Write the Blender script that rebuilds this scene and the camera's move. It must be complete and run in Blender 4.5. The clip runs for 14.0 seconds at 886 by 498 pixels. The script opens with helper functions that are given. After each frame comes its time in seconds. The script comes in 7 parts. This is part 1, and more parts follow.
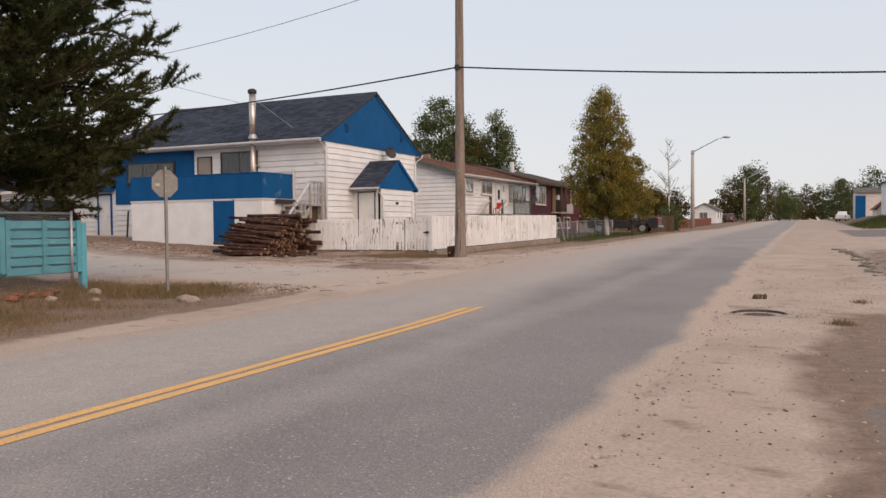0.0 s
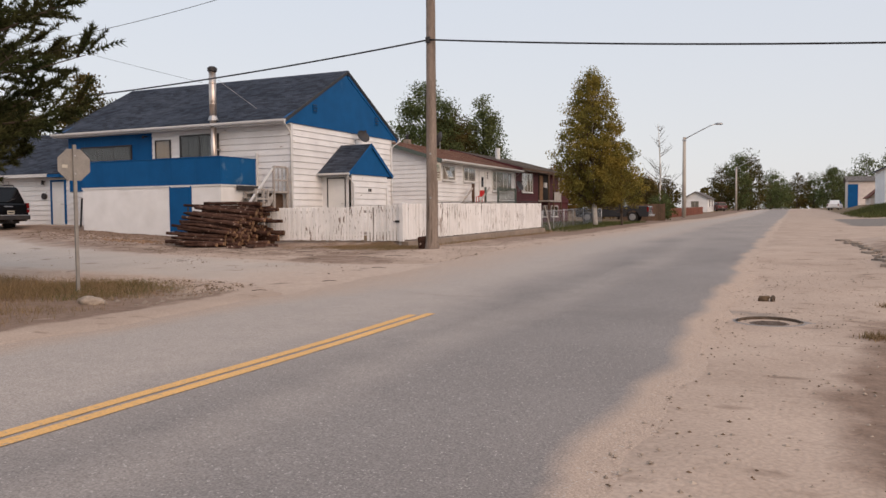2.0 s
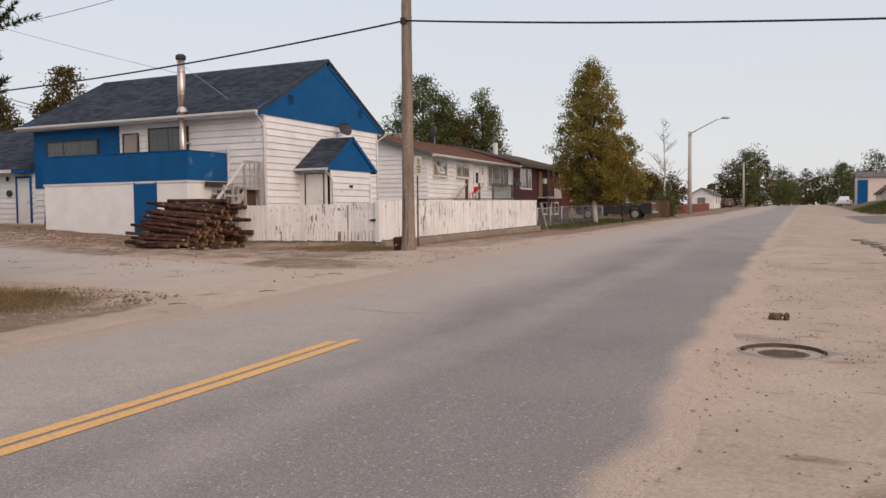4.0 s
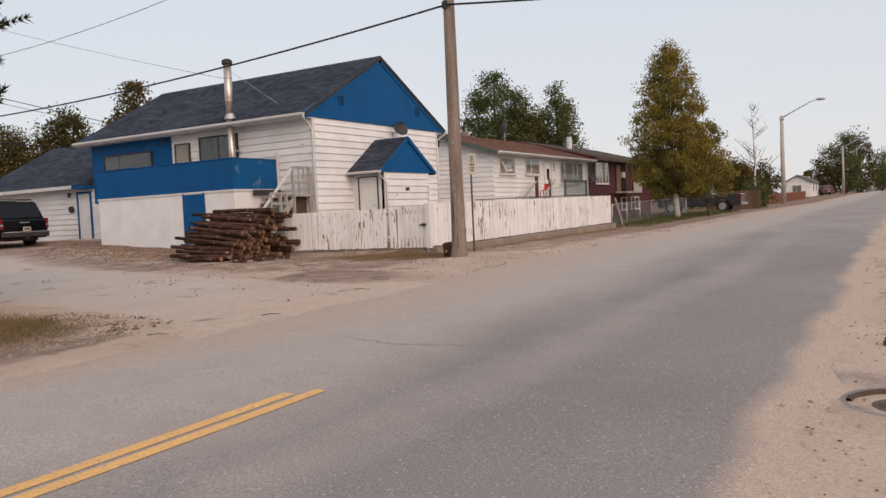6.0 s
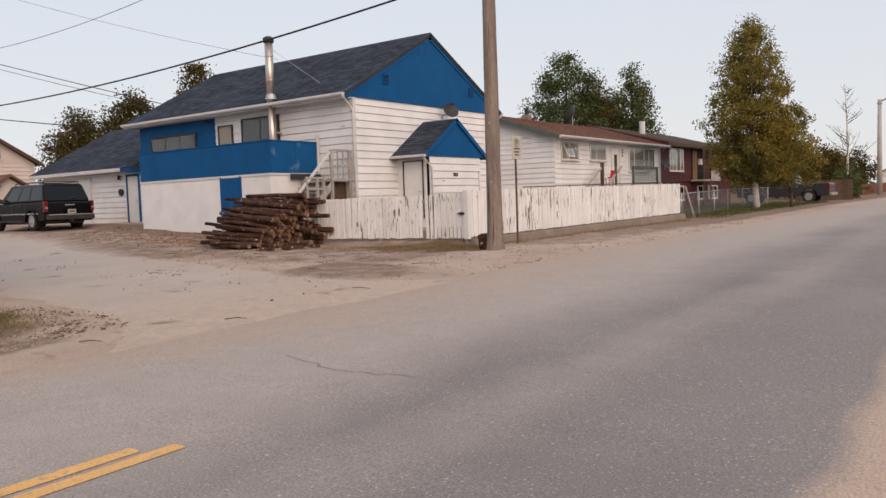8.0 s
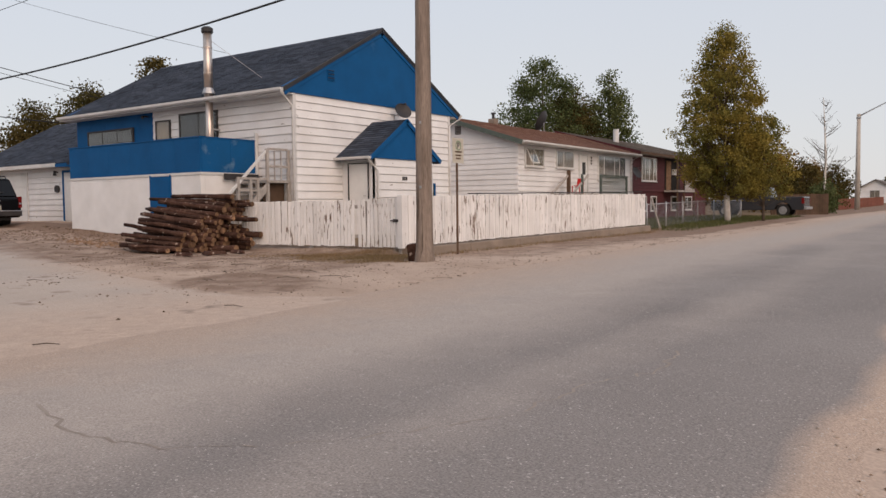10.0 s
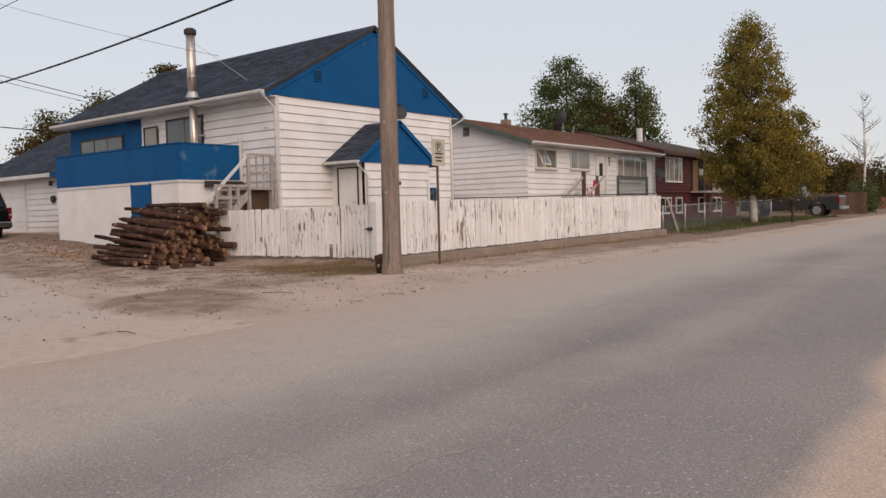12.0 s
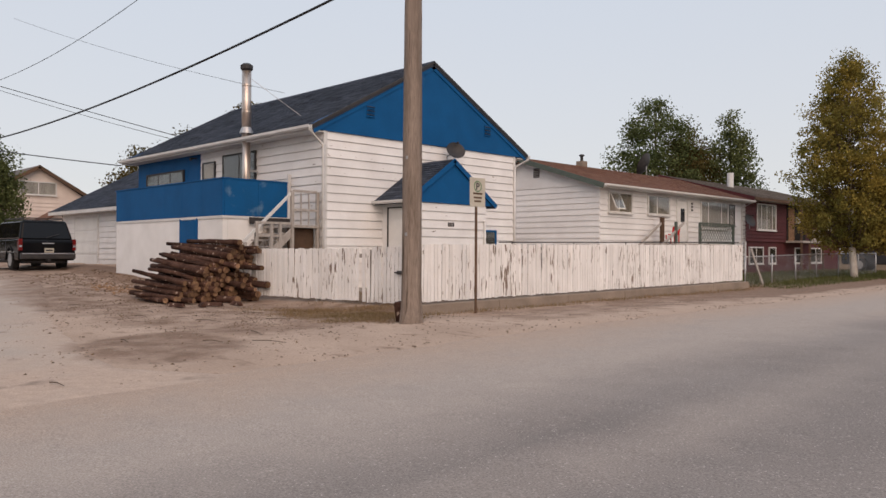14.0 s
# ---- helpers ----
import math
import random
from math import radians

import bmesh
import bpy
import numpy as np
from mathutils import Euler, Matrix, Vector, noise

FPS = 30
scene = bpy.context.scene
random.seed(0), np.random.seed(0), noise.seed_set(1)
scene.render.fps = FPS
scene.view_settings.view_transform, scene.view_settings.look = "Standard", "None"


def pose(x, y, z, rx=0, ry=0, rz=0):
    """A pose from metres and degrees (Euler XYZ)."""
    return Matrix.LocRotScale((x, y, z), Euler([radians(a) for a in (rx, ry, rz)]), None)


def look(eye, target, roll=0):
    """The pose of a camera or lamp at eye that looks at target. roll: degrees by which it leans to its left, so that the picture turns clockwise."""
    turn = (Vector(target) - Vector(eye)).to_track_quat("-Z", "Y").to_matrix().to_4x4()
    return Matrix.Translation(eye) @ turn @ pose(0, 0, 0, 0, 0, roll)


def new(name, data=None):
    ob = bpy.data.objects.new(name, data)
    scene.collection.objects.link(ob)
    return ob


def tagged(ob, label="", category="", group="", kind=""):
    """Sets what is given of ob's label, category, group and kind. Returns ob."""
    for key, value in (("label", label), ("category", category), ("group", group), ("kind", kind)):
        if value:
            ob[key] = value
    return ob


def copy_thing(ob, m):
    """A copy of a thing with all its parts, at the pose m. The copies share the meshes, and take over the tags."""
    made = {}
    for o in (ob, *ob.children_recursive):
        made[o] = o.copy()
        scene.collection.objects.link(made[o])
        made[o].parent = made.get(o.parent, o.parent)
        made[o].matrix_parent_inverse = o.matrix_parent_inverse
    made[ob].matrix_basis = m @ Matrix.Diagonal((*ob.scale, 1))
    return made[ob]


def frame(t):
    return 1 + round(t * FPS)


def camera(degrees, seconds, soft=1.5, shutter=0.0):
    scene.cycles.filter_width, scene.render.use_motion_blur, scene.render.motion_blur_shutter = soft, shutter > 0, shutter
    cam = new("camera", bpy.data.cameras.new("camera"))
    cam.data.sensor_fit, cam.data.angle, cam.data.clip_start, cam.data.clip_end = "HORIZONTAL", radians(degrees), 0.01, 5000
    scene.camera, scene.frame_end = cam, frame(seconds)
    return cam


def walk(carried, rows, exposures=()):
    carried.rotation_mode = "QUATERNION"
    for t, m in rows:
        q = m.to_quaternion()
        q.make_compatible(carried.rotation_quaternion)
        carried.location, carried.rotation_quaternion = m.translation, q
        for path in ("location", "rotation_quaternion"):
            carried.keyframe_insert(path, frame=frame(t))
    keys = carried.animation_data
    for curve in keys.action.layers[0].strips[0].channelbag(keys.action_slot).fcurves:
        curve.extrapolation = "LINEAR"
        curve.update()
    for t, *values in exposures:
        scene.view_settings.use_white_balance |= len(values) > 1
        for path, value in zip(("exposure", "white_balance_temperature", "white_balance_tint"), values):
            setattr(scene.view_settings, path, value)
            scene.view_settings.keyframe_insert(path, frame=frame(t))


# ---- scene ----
cam = camera(59.0, 14.0)
METRES, EYE, TILT, LEAN, TURN = 15.6, 1.45, 0.0, 0.0, 24.8
ROWS = [
    (0.0, 0.0, 0.0, 0.0, -0.02, -1.79, 0.52),
    (0.5, 0.0066, 0.037, 0.0001, -0.9, -1.61, 1.69),
    (1.0, 0.0168, 0.0774, -0.0005, -0.18, -1.44, 2.03),
    (1.5, 0.0314, 0.1196, -0.001, -2.92, -2.63, 3.02),
    (2.0, 0.0445, 0.153, -0.0008, -0.64, -2.62, 0.49),
    (4.5, 0.114, 0.3299, 0.0017, 0.22, -2.99, 0.7),
    (5.0, 0.127, 0.3644, 0.0022, 1.52, -3.18, 0.85),
    (5.5, 0.1408, 0.3976, 0.0028, 2.13, -2.89, 0.85),
    (6.0, 0.1537, 0.4312, 0.0034, 5.95, -2.69, 2.69),
    (6.5, 0.1678, 0.4631, 0.0041, 6.68, -2.45, 2.28),
    (7.0, 0.1802, 0.4955, 0.0046, 9.31, -1.96, 1.23),
    (7.5, 0.194, 0.5284, 0.0047, 11.03, -1.87, 1.28),
    (8.0, 0.2074, 0.5625, 0.004, 11.66, -3.49, 1.96),
    (8.5, 0.222, 0.5929, 0.0041, 8.51, -2.74, 0.38),
    (11.0, 0.3064, 0.7428, 0.0048, 12.36, -3.08, 1.26),
    (11.5, 0.3248, 0.7693, 0.0064, 12.33, -2.2, 1.89),
    (12.0, 0.3395, 0.7995, 0.0063, 13.42, -2.82, 1.4),
    (12.5, 0.3544, 0.8259, 0.0073, 12.54, -2.98, 1.29),
    (13.0, 0.3692, 0.8556, 0.0095, 18.56, -2.13, 2.08),
    (13.5, 0.3835, 0.884, 0.0085, 20.91, -0.14, 0.5),
    (14.0, 0.3952, 0.914, 0.009, 20.34, 0.29, -0.24),
]
EXPOSURES = ((0.0, 0.05), (5.0, 0.0), (8.0, 0.06), (8.5, 0.0), (11.0, -0.05), (14.0, -0.05))
walk(cam, [(t, pose(0, 0, EYE, TILT, LEAN, TURN) @ pose(METRES * x, METRES * y, METRES * z, 90 + pitch, roll, yaw)) for t, x, y, z, yaw, pitch, roll in ROWS], EXPOSURES)

# ---- sky and sun ----
world = bpy.data.worlds.new("overcast_evening_sky")
scene.world = world
world.use_nodes = True
wn, wl = world.node_tree.nodes, world.node_tree.links
wn.clear()
w_out, w_bg, w_cloud, w_mix = wn.new("ShaderNodeOutputWorld"), wn.new("ShaderNodeBackground"), wn.new("ShaderNodeBackground"), wn.new("ShaderNodeMixShader")
w_sky = wn.new("ShaderNodeTexSky")
w_sky.sky_type, w_sky.sun_disc = "NISHITA", False
w_sky.sun_elevation, w_sky.sun_rotation = radians(14), radians(123)
w_bg.inputs["Strength"].default_value = 0.12
w_co, w_sep, w_ramp, w_noise = wn.new("ShaderNodeTexCoord"), wn.new("ShaderNodeSeparateXYZ"), wn.new("ShaderNodeValToRGB"), wn.new("ShaderNodeTexNoise")
w_noise.inputs["Scale"].default_value = 1.6
w_noise.inputs["Detail"].default_value = 4
w_add = wn.new("ShaderNodeMath")
w_add.operation = "MULTIPLY_ADD"
w_add.inputs[1].default_value = 0.12
w_ramp.color_ramp.elements[0].position, w_ramp.color_ramp.elements[0].color = 0.06, (0.79, 0.775, 0.79, 1)
w_ramp.color_ramp.elements[1].position, w_ramp.color_ramp.elements[1].color = 0.6, (0.66, 0.738, 0.865, 1)
wl.new(w_co.outputs["Generated"], w_sep.inputs[0])
wl.new(w_co.outputs["Generated"], w_noise.inputs["Vector"])
wl.new(w_noise.outputs["Fac"], w_add.inputs[0])
wl.new(w_sep.outputs["Z"], w_add.inputs[2])
wl.new(w_add.outputs[0], w_ramp.inputs[0])
wl.new(w_ramp.outputs[0], w_cloud.inputs["Color"])
w_cloud.inputs["Strength"].default_value = 1.0
w_mix.inputs[0].default_value = 0.88
wl.new(w_sky.outputs[0], w_bg.inputs["Color"])
wl.new(w_bg.outputs[0], w_mix.inputs[1])
wl.new(w_cloud.outputs[0], w_mix.inputs[2])
wl.new(w_mix.outputs[0], w_out.inputs["Surface"])

sun_data = bpy.data.lights.new("sun", "SUN")
sun_data.energy, sun_data.angle, sun_data.color = 2.3, radians(60), (1.0, 0.715, 0.525)
sun = new("sun", sun_data)
sun.matrix_world = look((56, -37, 48), (0, 0, 0))


# ---- materials ----
MATS = {}


def surface(name, c1, c2, scale=2.0, rough=0.7, fine=40.0, bump=0.15, metal=0.0, rnd=0.0, island=0.0, stretch=(1, 1, 1),
            spots=None, spot_scale=6.0, spot_at=0.62, spot_soft=0.04, spot_stretch=(1, 1, 1), attr=None, attr_c=None, attr_noise=0.0, grain=0.12, coat=0.0, depth=0.01, spec=0.25, thin=0.0, patch=0.0, patch_scale=0.7, attr_soft=0.17, attr_tone=0.72):
    """A painted, earthy or metal surface: two tones at a large scale, grain at a fine one, worn spots, and a mask from the mesh."""
    m = bpy.data.materials.new(name)
    m.use_nodes = True
    n, l = m.node_tree.nodes, m.node_tree.links
    b = n["Principled BSDF"]
    geo = n.new("ShaderNodeNewGeometry")

    def noise_at(sc, detail=4.0, st=(1, 1, 1)):
        mp = n.new("ShaderNodeMapping")
        mp.inputs["Scale"].default_value = st
        l.new(geo.outputs["Position"], mp.inputs["Vector"])
        t = n.new("ShaderNodeTexNoise")
        t.inputs["Scale"].default_value, t.inputs["Detail"].default_value = sc, detail
        l.new(mp.outputs[0], t.inputs["Vector"])
        return t.outputs["Fac"]

    def ramp(fac, a, z):
        r = n.new("ShaderNodeMapRange")
        r.inputs["From Min"].default_value, r.inputs["From Max"].default_value = a, z
        l.new(fac, r.inputs["Value"])
        return r.outputs[0]

    def mix(fac, a, z, kind="MIX"):
        x = n.new("ShaderNodeMix")
        x.data_type, x.blend_type = "RGBA", kind
        for sock, v in ((x.inputs[0], fac), (x.inputs[6], a), (x.inputs[7], z)):
            if isinstance(v, (int, float)):
                sock.default_value = v
            elif isinstance(v, tuple):
                sock.default_value = (*v, 1)
            else:
                l.new(v, sock)
        return x.outputs[2]

    col = mix(ramp(noise_at(scale, 5, stretch), 0.3, 0.7), c1, c2)
    if attr:
        softs = attr_soft if isinstance(attr_soft, tuple) else (attr_soft,) * len(attr)
        for key, colour, soft in zip(attr, attr_c, softs):
            a = n.new("ShaderNodeAttribute")
            a.attribute_name = key
            fac = a.outputs["Fac"]
            if attr_noise:
                ad = n.new("ShaderNodeMath")
                ad.operation = "MULTIPLY_ADD"
                ad.inputs[1].default_value = attr_noise
                l.new(noise_at(1.7, 6), ad.inputs[0])
                l.new(fac, ad.inputs[2])
                fac = ramp(ad.outputs[0], 0.55 - soft + attr_noise / 2, 0.55 + soft + attr_noise / 2)
            tone = mix(ramp(noise_at(6.0, 5), 0.3, 0.7), colour, tuple(v * attr_tone for v in colour))
            col = mix(fac, col, tone)
    g = ramp(noise_at(fine, 3, stretch), 0.25, 0.75)
    col = mix(grain * 2, col, mix(g, tuple(v * 0.5 for v in (1, 1, 1)), (1.25, 1.25, 1.25)), "MULTIPLY") if grain else col
    if rnd or island:
        src = n.new("ShaderNodeObjectInfo").outputs["Random"] if rnd else geo.outputs["Random Per Island"]
        k = rnd or island
        col = mix(1.0, col, mix(src, (1 - k, 1 - k, 1 - k), (1 + k * 0.6, 1 + k * 0.6, 1 + k * 0.6)), "MULTIPLY")
    if spots:
        where = noise_at(spot_scale, 5, spot_stretch)
        if patch:
            more = n.new("ShaderNodeMath")
            more.operation = "MULTIPLY_ADD"
            more.inputs[1].default_value = patch
            l.new(noise_at(patch_scale, 3), more.inputs[0])
            l.new(where, more.inputs[2])
            where = more.outputs[0]
        col = mix(ramp(where, spot_at + patch / 2, spot_at + patch / 2 + spot_soft), col, spots)
    l.new(col, b.inputs["Base Color"])
    b.inputs["Roughness"].default_value, b.inputs["Metallic"].default_value = rough, metal
    b.inputs["Coat Weight"].default_value = coat
    b.inputs["Specular IOR Level"].default_value = spec
    if thin:
        tr, ms = n.new("ShaderNodeBsdfTranslucent"), n.new("ShaderNodeMixShader")
        l.new(col, tr.inputs["Color"])
        ms.inputs[0].default_value = thin
        l.new(b.outputs[0], ms.inputs[1])
        l.new(tr.outputs[0], ms.inputs[2])
        l.new(ms.outputs[0], n["Material Output"].inputs["Surface"])
    if bump:
        bp = n.new("ShaderNodeBump")
        bp.inputs["Strength"].default_value, bp.inputs["Distance"].default_value = bump, depth
        l.new(g, bp.inputs["Height"])
        l.new(bp.outputs[0], b.inputs["Normal"])
    MATS[name] = m
    return m


SAND = (0.475, 0.370, 0.298)
M_GROUND = surface("sandy_ground", (0.475, 0.37, 0.298), (0.385, 0.295, 0.235), 0.7, 0.95, 30, 0.28, attr=("grass", "dirt", "pave"), attr_c=((0.225, 0.160, 0.100), (0.265, 0.185, 0.140), (0.235, 0.21, 0.19)), attr_noise=0.9, grain=0.2, depth=0.02, spec=0.1, spots=(0.215, 0.155, 0.118), spot_scale=1.6, spot_at=0.60, spot_soft=0.14, spot_stretch=(1.0, 2.0, 1))
M_ROAD = surface("worn_asphalt", (0.235, 0.212, 0.20), (0.285, 0.258, 0.242), 0.35, 0.9, 70, 0.6, attr=("worn", "sand"), attr_c=((0.435, 0.38, 0.34), SAND), attr_noise=0.55, attr_soft=(0.45, 0.36), attr_tone=0.93, grain=0.40, spots=(0.46, 0.42, 0.39), spot_scale=42, spot_at=0.64, spec=0.15)
M_STREET = surface("dusty_asphalt", (0.50, 0.43, 0.375), (0.435, 0.375, 0.328), 0.5, 0.95, 50, 0.5, attr=("sand", "dirt"), attr_c=((0.52, 0.41, 0.335), (0.265, 0.185, 0.140)), attr_noise=0.8, attr_soft=(0.45, 0.25), attr_tone=0.85, grain=0.22, spec=0.1, spots=(0.25, 0.20, 0.165), spot_scale=1.3, spot_at=0.63, spot_soft=0.1)
M_LINE = surface("yellow_road_paint", (0.76, 0.44, 0.165), (0.66, 0.39, 0.16), 3, 0.85, 60, 0.4, grain=0.2, spots=(0.40, 0.31, 0.22), spot_scale=22, spot_at=0.58, spot_soft=0.1, spec=0.15)
M_WHITE = surface("white_siding_paint", (0.79, 0.785, 0.785), (0.69, 0.68, 0.68), 1.2, 0.6, 30, 0.1, rnd=0.05, grain=0.05, spots=(0.16, 0.12, 0.10), spot_scale=3.2, spot_at=0.72, spot_stretch=(1, 1, 3.5), patch=0.4, patch_scale=0.5)
M_STUCCO = surface("white_stucco", (0.80, 0.79, 0.785), (0.71, 0.70, 0.69), 1.5, 0.85, 60, 0.4, grain=0.06, spots=(0.5, 0.44, 0.38), spot_scale=1.4, spot_at=0.72, spot_soft=0.15)
M_BLUE = surface("blue_paint", (0.006, 0.088, 0.25), (0.005, 0.072, 0.21), 1.3, 0.55, 25, 0.08, grain=0.06, rnd=0.04, spots=(0.05, 0.145, 0.29), spot_scale=1.3, spot_at=0.69, spot_soft=0.2, spec=0.12)
M_SHINGLE = surface("dark_asphalt_shingle", (0.040, 0.049, 0.068), (0.064, 0.075, 0.099), 0.8, 0.9, 60, 0.4, island=0.4, grain=0.15, spec=0.1)
M_BROWNROOF = surface("brown_asphalt_shingle", (0.165, 0.085, 0.06), (0.20, 0.11, 0.08), 0.8, 0.9, 60, 0.4, island=0.25, grain=0.15)
M_GREYROOF = surface("weathered_grey_shingle", (0.12, 0.105, 0.095), (0.19, 0.175, 0.165), 0.7, 0.9, 60, 0.4, island=0.3, grain=0.15)
M_FENCE = surface("peeling_white_paint", (0.82, 0.80, 0.79), (0.72, 0.70, 0.685), 1.5, 0.75, 30, 0.25, rnd=0.10, grain=0.06, spots=(0.19, 0.14, 0.11), spot_scale=5.5, spot_at=0.63, spot_soft=0.05, spot_stretch=(3.8, 3.8, 0.5), patch=0.5, patch_scale=0.9)
M_CONC = surface("stained_concrete", (0.29, 0.235, 0.19), (0.20, 0.16, 0.13), 1.6, 0.9, 40, 0.4, grain=0.12, spec=0.15)
M_POLE = surface("weathered_pole_wood", (0.185, 0.147, 0.122), (0.33, 0.268, 0.228), 2.2, 0.9, 24, 0.9, stretch=(4, 4, 0.22), grain=0.4, spots=(0.05, 0.035, 0.026), spot_scale=4.5, spot_at=0.62, spot_soft=0.12, spot_stretch=(4, 4, 0.25), spec=0.1)
M_BARK = surface("log_bark", (0.042, 0.021, 0.016), (0.130, 0.072, 0.053), 3.5, 0.95, 22, 0.9, rnd=0.5, grain=0.35, depth=0.02, spots=(0.36, 0.28, 0.23), spot_scale=7, spot_at=0.64, spec=0.1)
M_CUT = surface("cut_log_end", (0.30, 0.185, 0.11), (0.10, 0.060, 0.040), 9, 0.9, 30, 0.3, rnd=0.6, grain=0.2, spec=0.1)
M_GREYWOOD = surface("bare_grey_timber", (0.44, 0.41, 0.385), (0.30, 0.27, 0.245), 3, 0.9, 25, 0.4, grain=0.2, stretch=(3, 3, 0.5))
M_STEEL = surface("galvanised_steel", (0.46, 0.46, 0.46), (0.36, 0.36, 0.37), 4, 0.45, 30, 0.1, metal=0.7, grain=0.08)
M_FLUE = surface("stainless_flue", (0.62, 0.55, 0.50), (0.50, 0.42, 0.37), 2, 0.35, 20, 0.1, metal=0.85, grain=0.08)
M_DARK = surface("dark_metal", (0.03, 0.03, 0.033), (0.05, 0.045, 0.045), 4, 0.5, 30, 0.1, grain=0.1)
M_WHITEDOOR = surface("white_door_paint", (0.74, 0.74, 0.73), (0.66, 0.66, 0.655), 2, 0.5, 30, 0.05, grain=0.04)
M_TRIM = surface("white_trim", (0.65, 0.645, 0.64), (0.55, 0.545, 0.54), 2, 0.6, 30, 0.1, grain=0.08)
M_CURTAIN = surface("drawn_curtain", (0.30, 0.28, 0.255), (0.18, 0.165, 0.15), 1.6, 0.9, 20, 0.2, stretch=(3, 3, 0.4), grain=0.1)
# near-black sheet colour: paints the shade of unlit rooms, no room is modelled
M_ROOM_SHADE = surface("painted_room_shade", (0.03, 0.026, 0.023), (0.012, 0.011, 0.010), 1, 0.9, 10, 0, grain=0.05)
M_MAROON = surface("maroon_siding", (0.095, 0.028, 0.030), (0.075, 0.023, 0.025), 1.5, 0.6, 30, 0.1, rnd=0.12, grain=0.08, spec=0.15)
M_TURQ = surface("turquoise_paint", (0.13, 0.40, 0.48), (0.10, 0.34, 0.42), 2, 0.65, 30, 0.2, rnd=0.12, grain=0.08, spots=(0.26, 0.46, 0.50), spot_scale=5, spot_at=0.66)
M_BLACKCAR = surface("black_car_paint", (0.004, 0.004, 0.005), (0.006, 0.006, 0.007), 1, 0.12, 30, 0.0, grain=0.0, spec=0.12)
M_GREYCAR = surface("grey_car_paint", (0.030, 0.031, 0.035), (0.038, 0.039, 0.043), 1, 0.18, 30, 0.0, grain=0.0, spec=0.4)
M_TYRE = surface("tyre_rubber", (0.022, 0.021, 0.021), (0.03, 0.028, 0.026), 6, 0.9, 30, 0.3, grain=0.1)
M_RIM = surface("alloy_rim", (0.5, 0.5, 0.5), (0.42, 0.42, 0.42), 6, 0.35, 30, 0.0, metal=0.8, grain=0.05)
M_RED = surface("red_lens", (0.17, 0.010, 0.010), (0.13, 0.008, 0.008), 6, 0.25, 30, 0.0, grain=0.0)
M_SIGN = surface("sign_face", (0.50, 0.47, 0.40), (0.43, 0.40, 0.34), 4, 0.5, 30, 0.0, grain=0.06)
M_SIGNBACK = surface("bare_aluminium", (0.30, 0.28, 0.255), (0.23, 0.215, 0.20), 5, 0.6, 30, 0.1, metal=0.3, grain=0.1)
M_GREEN_SIGN = surface("green_print", (0.05, 0.17, 0.07), (0.05, 0.15, 0.06), 4, 0.5, 30, 0.0, grain=0.0)
M_ROCK = surface("pale_stone", (0.40, 0.33, 0.27), (0.28, 0.23, 0.185), 5, 0.9, 25, 0.6, island=0.3, grain=0.2, spec=0.15)
M_GRASS = surface("dry_grass", (0.30, 0.20, 0.115), (0.20, 0.15, 0.075), 0.7, 0.9, 20, 0.0, island=0.45, grain=0.1, spec=0.1, thin=0.25)
M_BRICKRED = surface("orange_brick_rubble", (0.29, 0.125, 0.08), (0.19, 0.09, 0.06), 4, 0.9, 30, 0.4, grain=0.2, spec=0.1)
M_LITTER = surface("dry_leaf_litter", (0.17, 0.105, 0.06), (0.10, 0.07, 0.045), 3, 0.9, 20, 0.0, island=0.5, grain=0.1)
M_NEEDLE = surface("pine_needles", (0.036, 0.054, 0.020), (0.080, 0.072, 0.028), 0.7, 0.85, 12, 0.0, island=0.5, grain=0.1, spec=0.08, thin=0.2)
M_BIRCHLEAF = surface("turning_birch_leaves", (0.34, 0.245, 0.054), (0.18, 0.18, 0.052), 0.55, 0.8, 8, 0.0, island=0.5, grain=0.1, spec=0.12, thin=0.45)
M_POPLAR = surface("green_poplar_leaves", (0.082, 0.110, 0.042), (0.155, 0.172, 0.070), 0.35, 0.8, 8, 0.0, island=0.5, grain=0.1, spec=0.12, thin=0.35)
M_SHRUB = surface("mixed_shrub_leaves", (0.075, 0.072, 0.026), (0.125, 0.09, 0.03), 0.15, 0.85, 8, 0.0, island=0.5, grain=0.1, spec=0.1, thin=0.3)
M_AUTUMN = surface("orange_shrub_leaves", (0.22, 0.105, 0.02), (0.13, 0.09, 0.025), 0.3, 0.85, 8, 0.0, island=0.5, grain=0.1, spec=0.1, thin=0.3)
M_TRUNK = surface("dark_trunk_bark", (0.07, 0.052, 0.04), (0.11, 0.085, 0.066), 5, 0.95, 25, 0.7, grain=0.25, spec=0.1)
M_BIRCHBARK = surface("white_birch_bark", (0.68, 0.65, 0.60), (0.50, 0.46, 0.42), 4, 0.8, 25, 0.3, grain=0.15, spots=(0.05, 0.04, 0.035), spot_scale=6, spot_at=0.66, spot_stretch=(1, 1, 3))
M_CREAM = surface("cream_siding", (0.72, 0.63, 0.57), (0.64, 0.55, 0.50), 1.5, 0.65, 30, 0.1, rnd=0.06, grain=0.06)
M_RUST = surface("rust_red_fence", (0.22, 0.075, 0.045), (0.17, 0.06, 0.038), 2, 0.85, 25, 0.2, rnd=0.2, grain=0.15)
M_BROWNWOOD = surface("brown_stained_timber", (0.13, 0.08, 0.052), (0.09, 0.058, 0.04), 3, 0.85, 25, 0.3, rnd=0.2, grain=0.15)
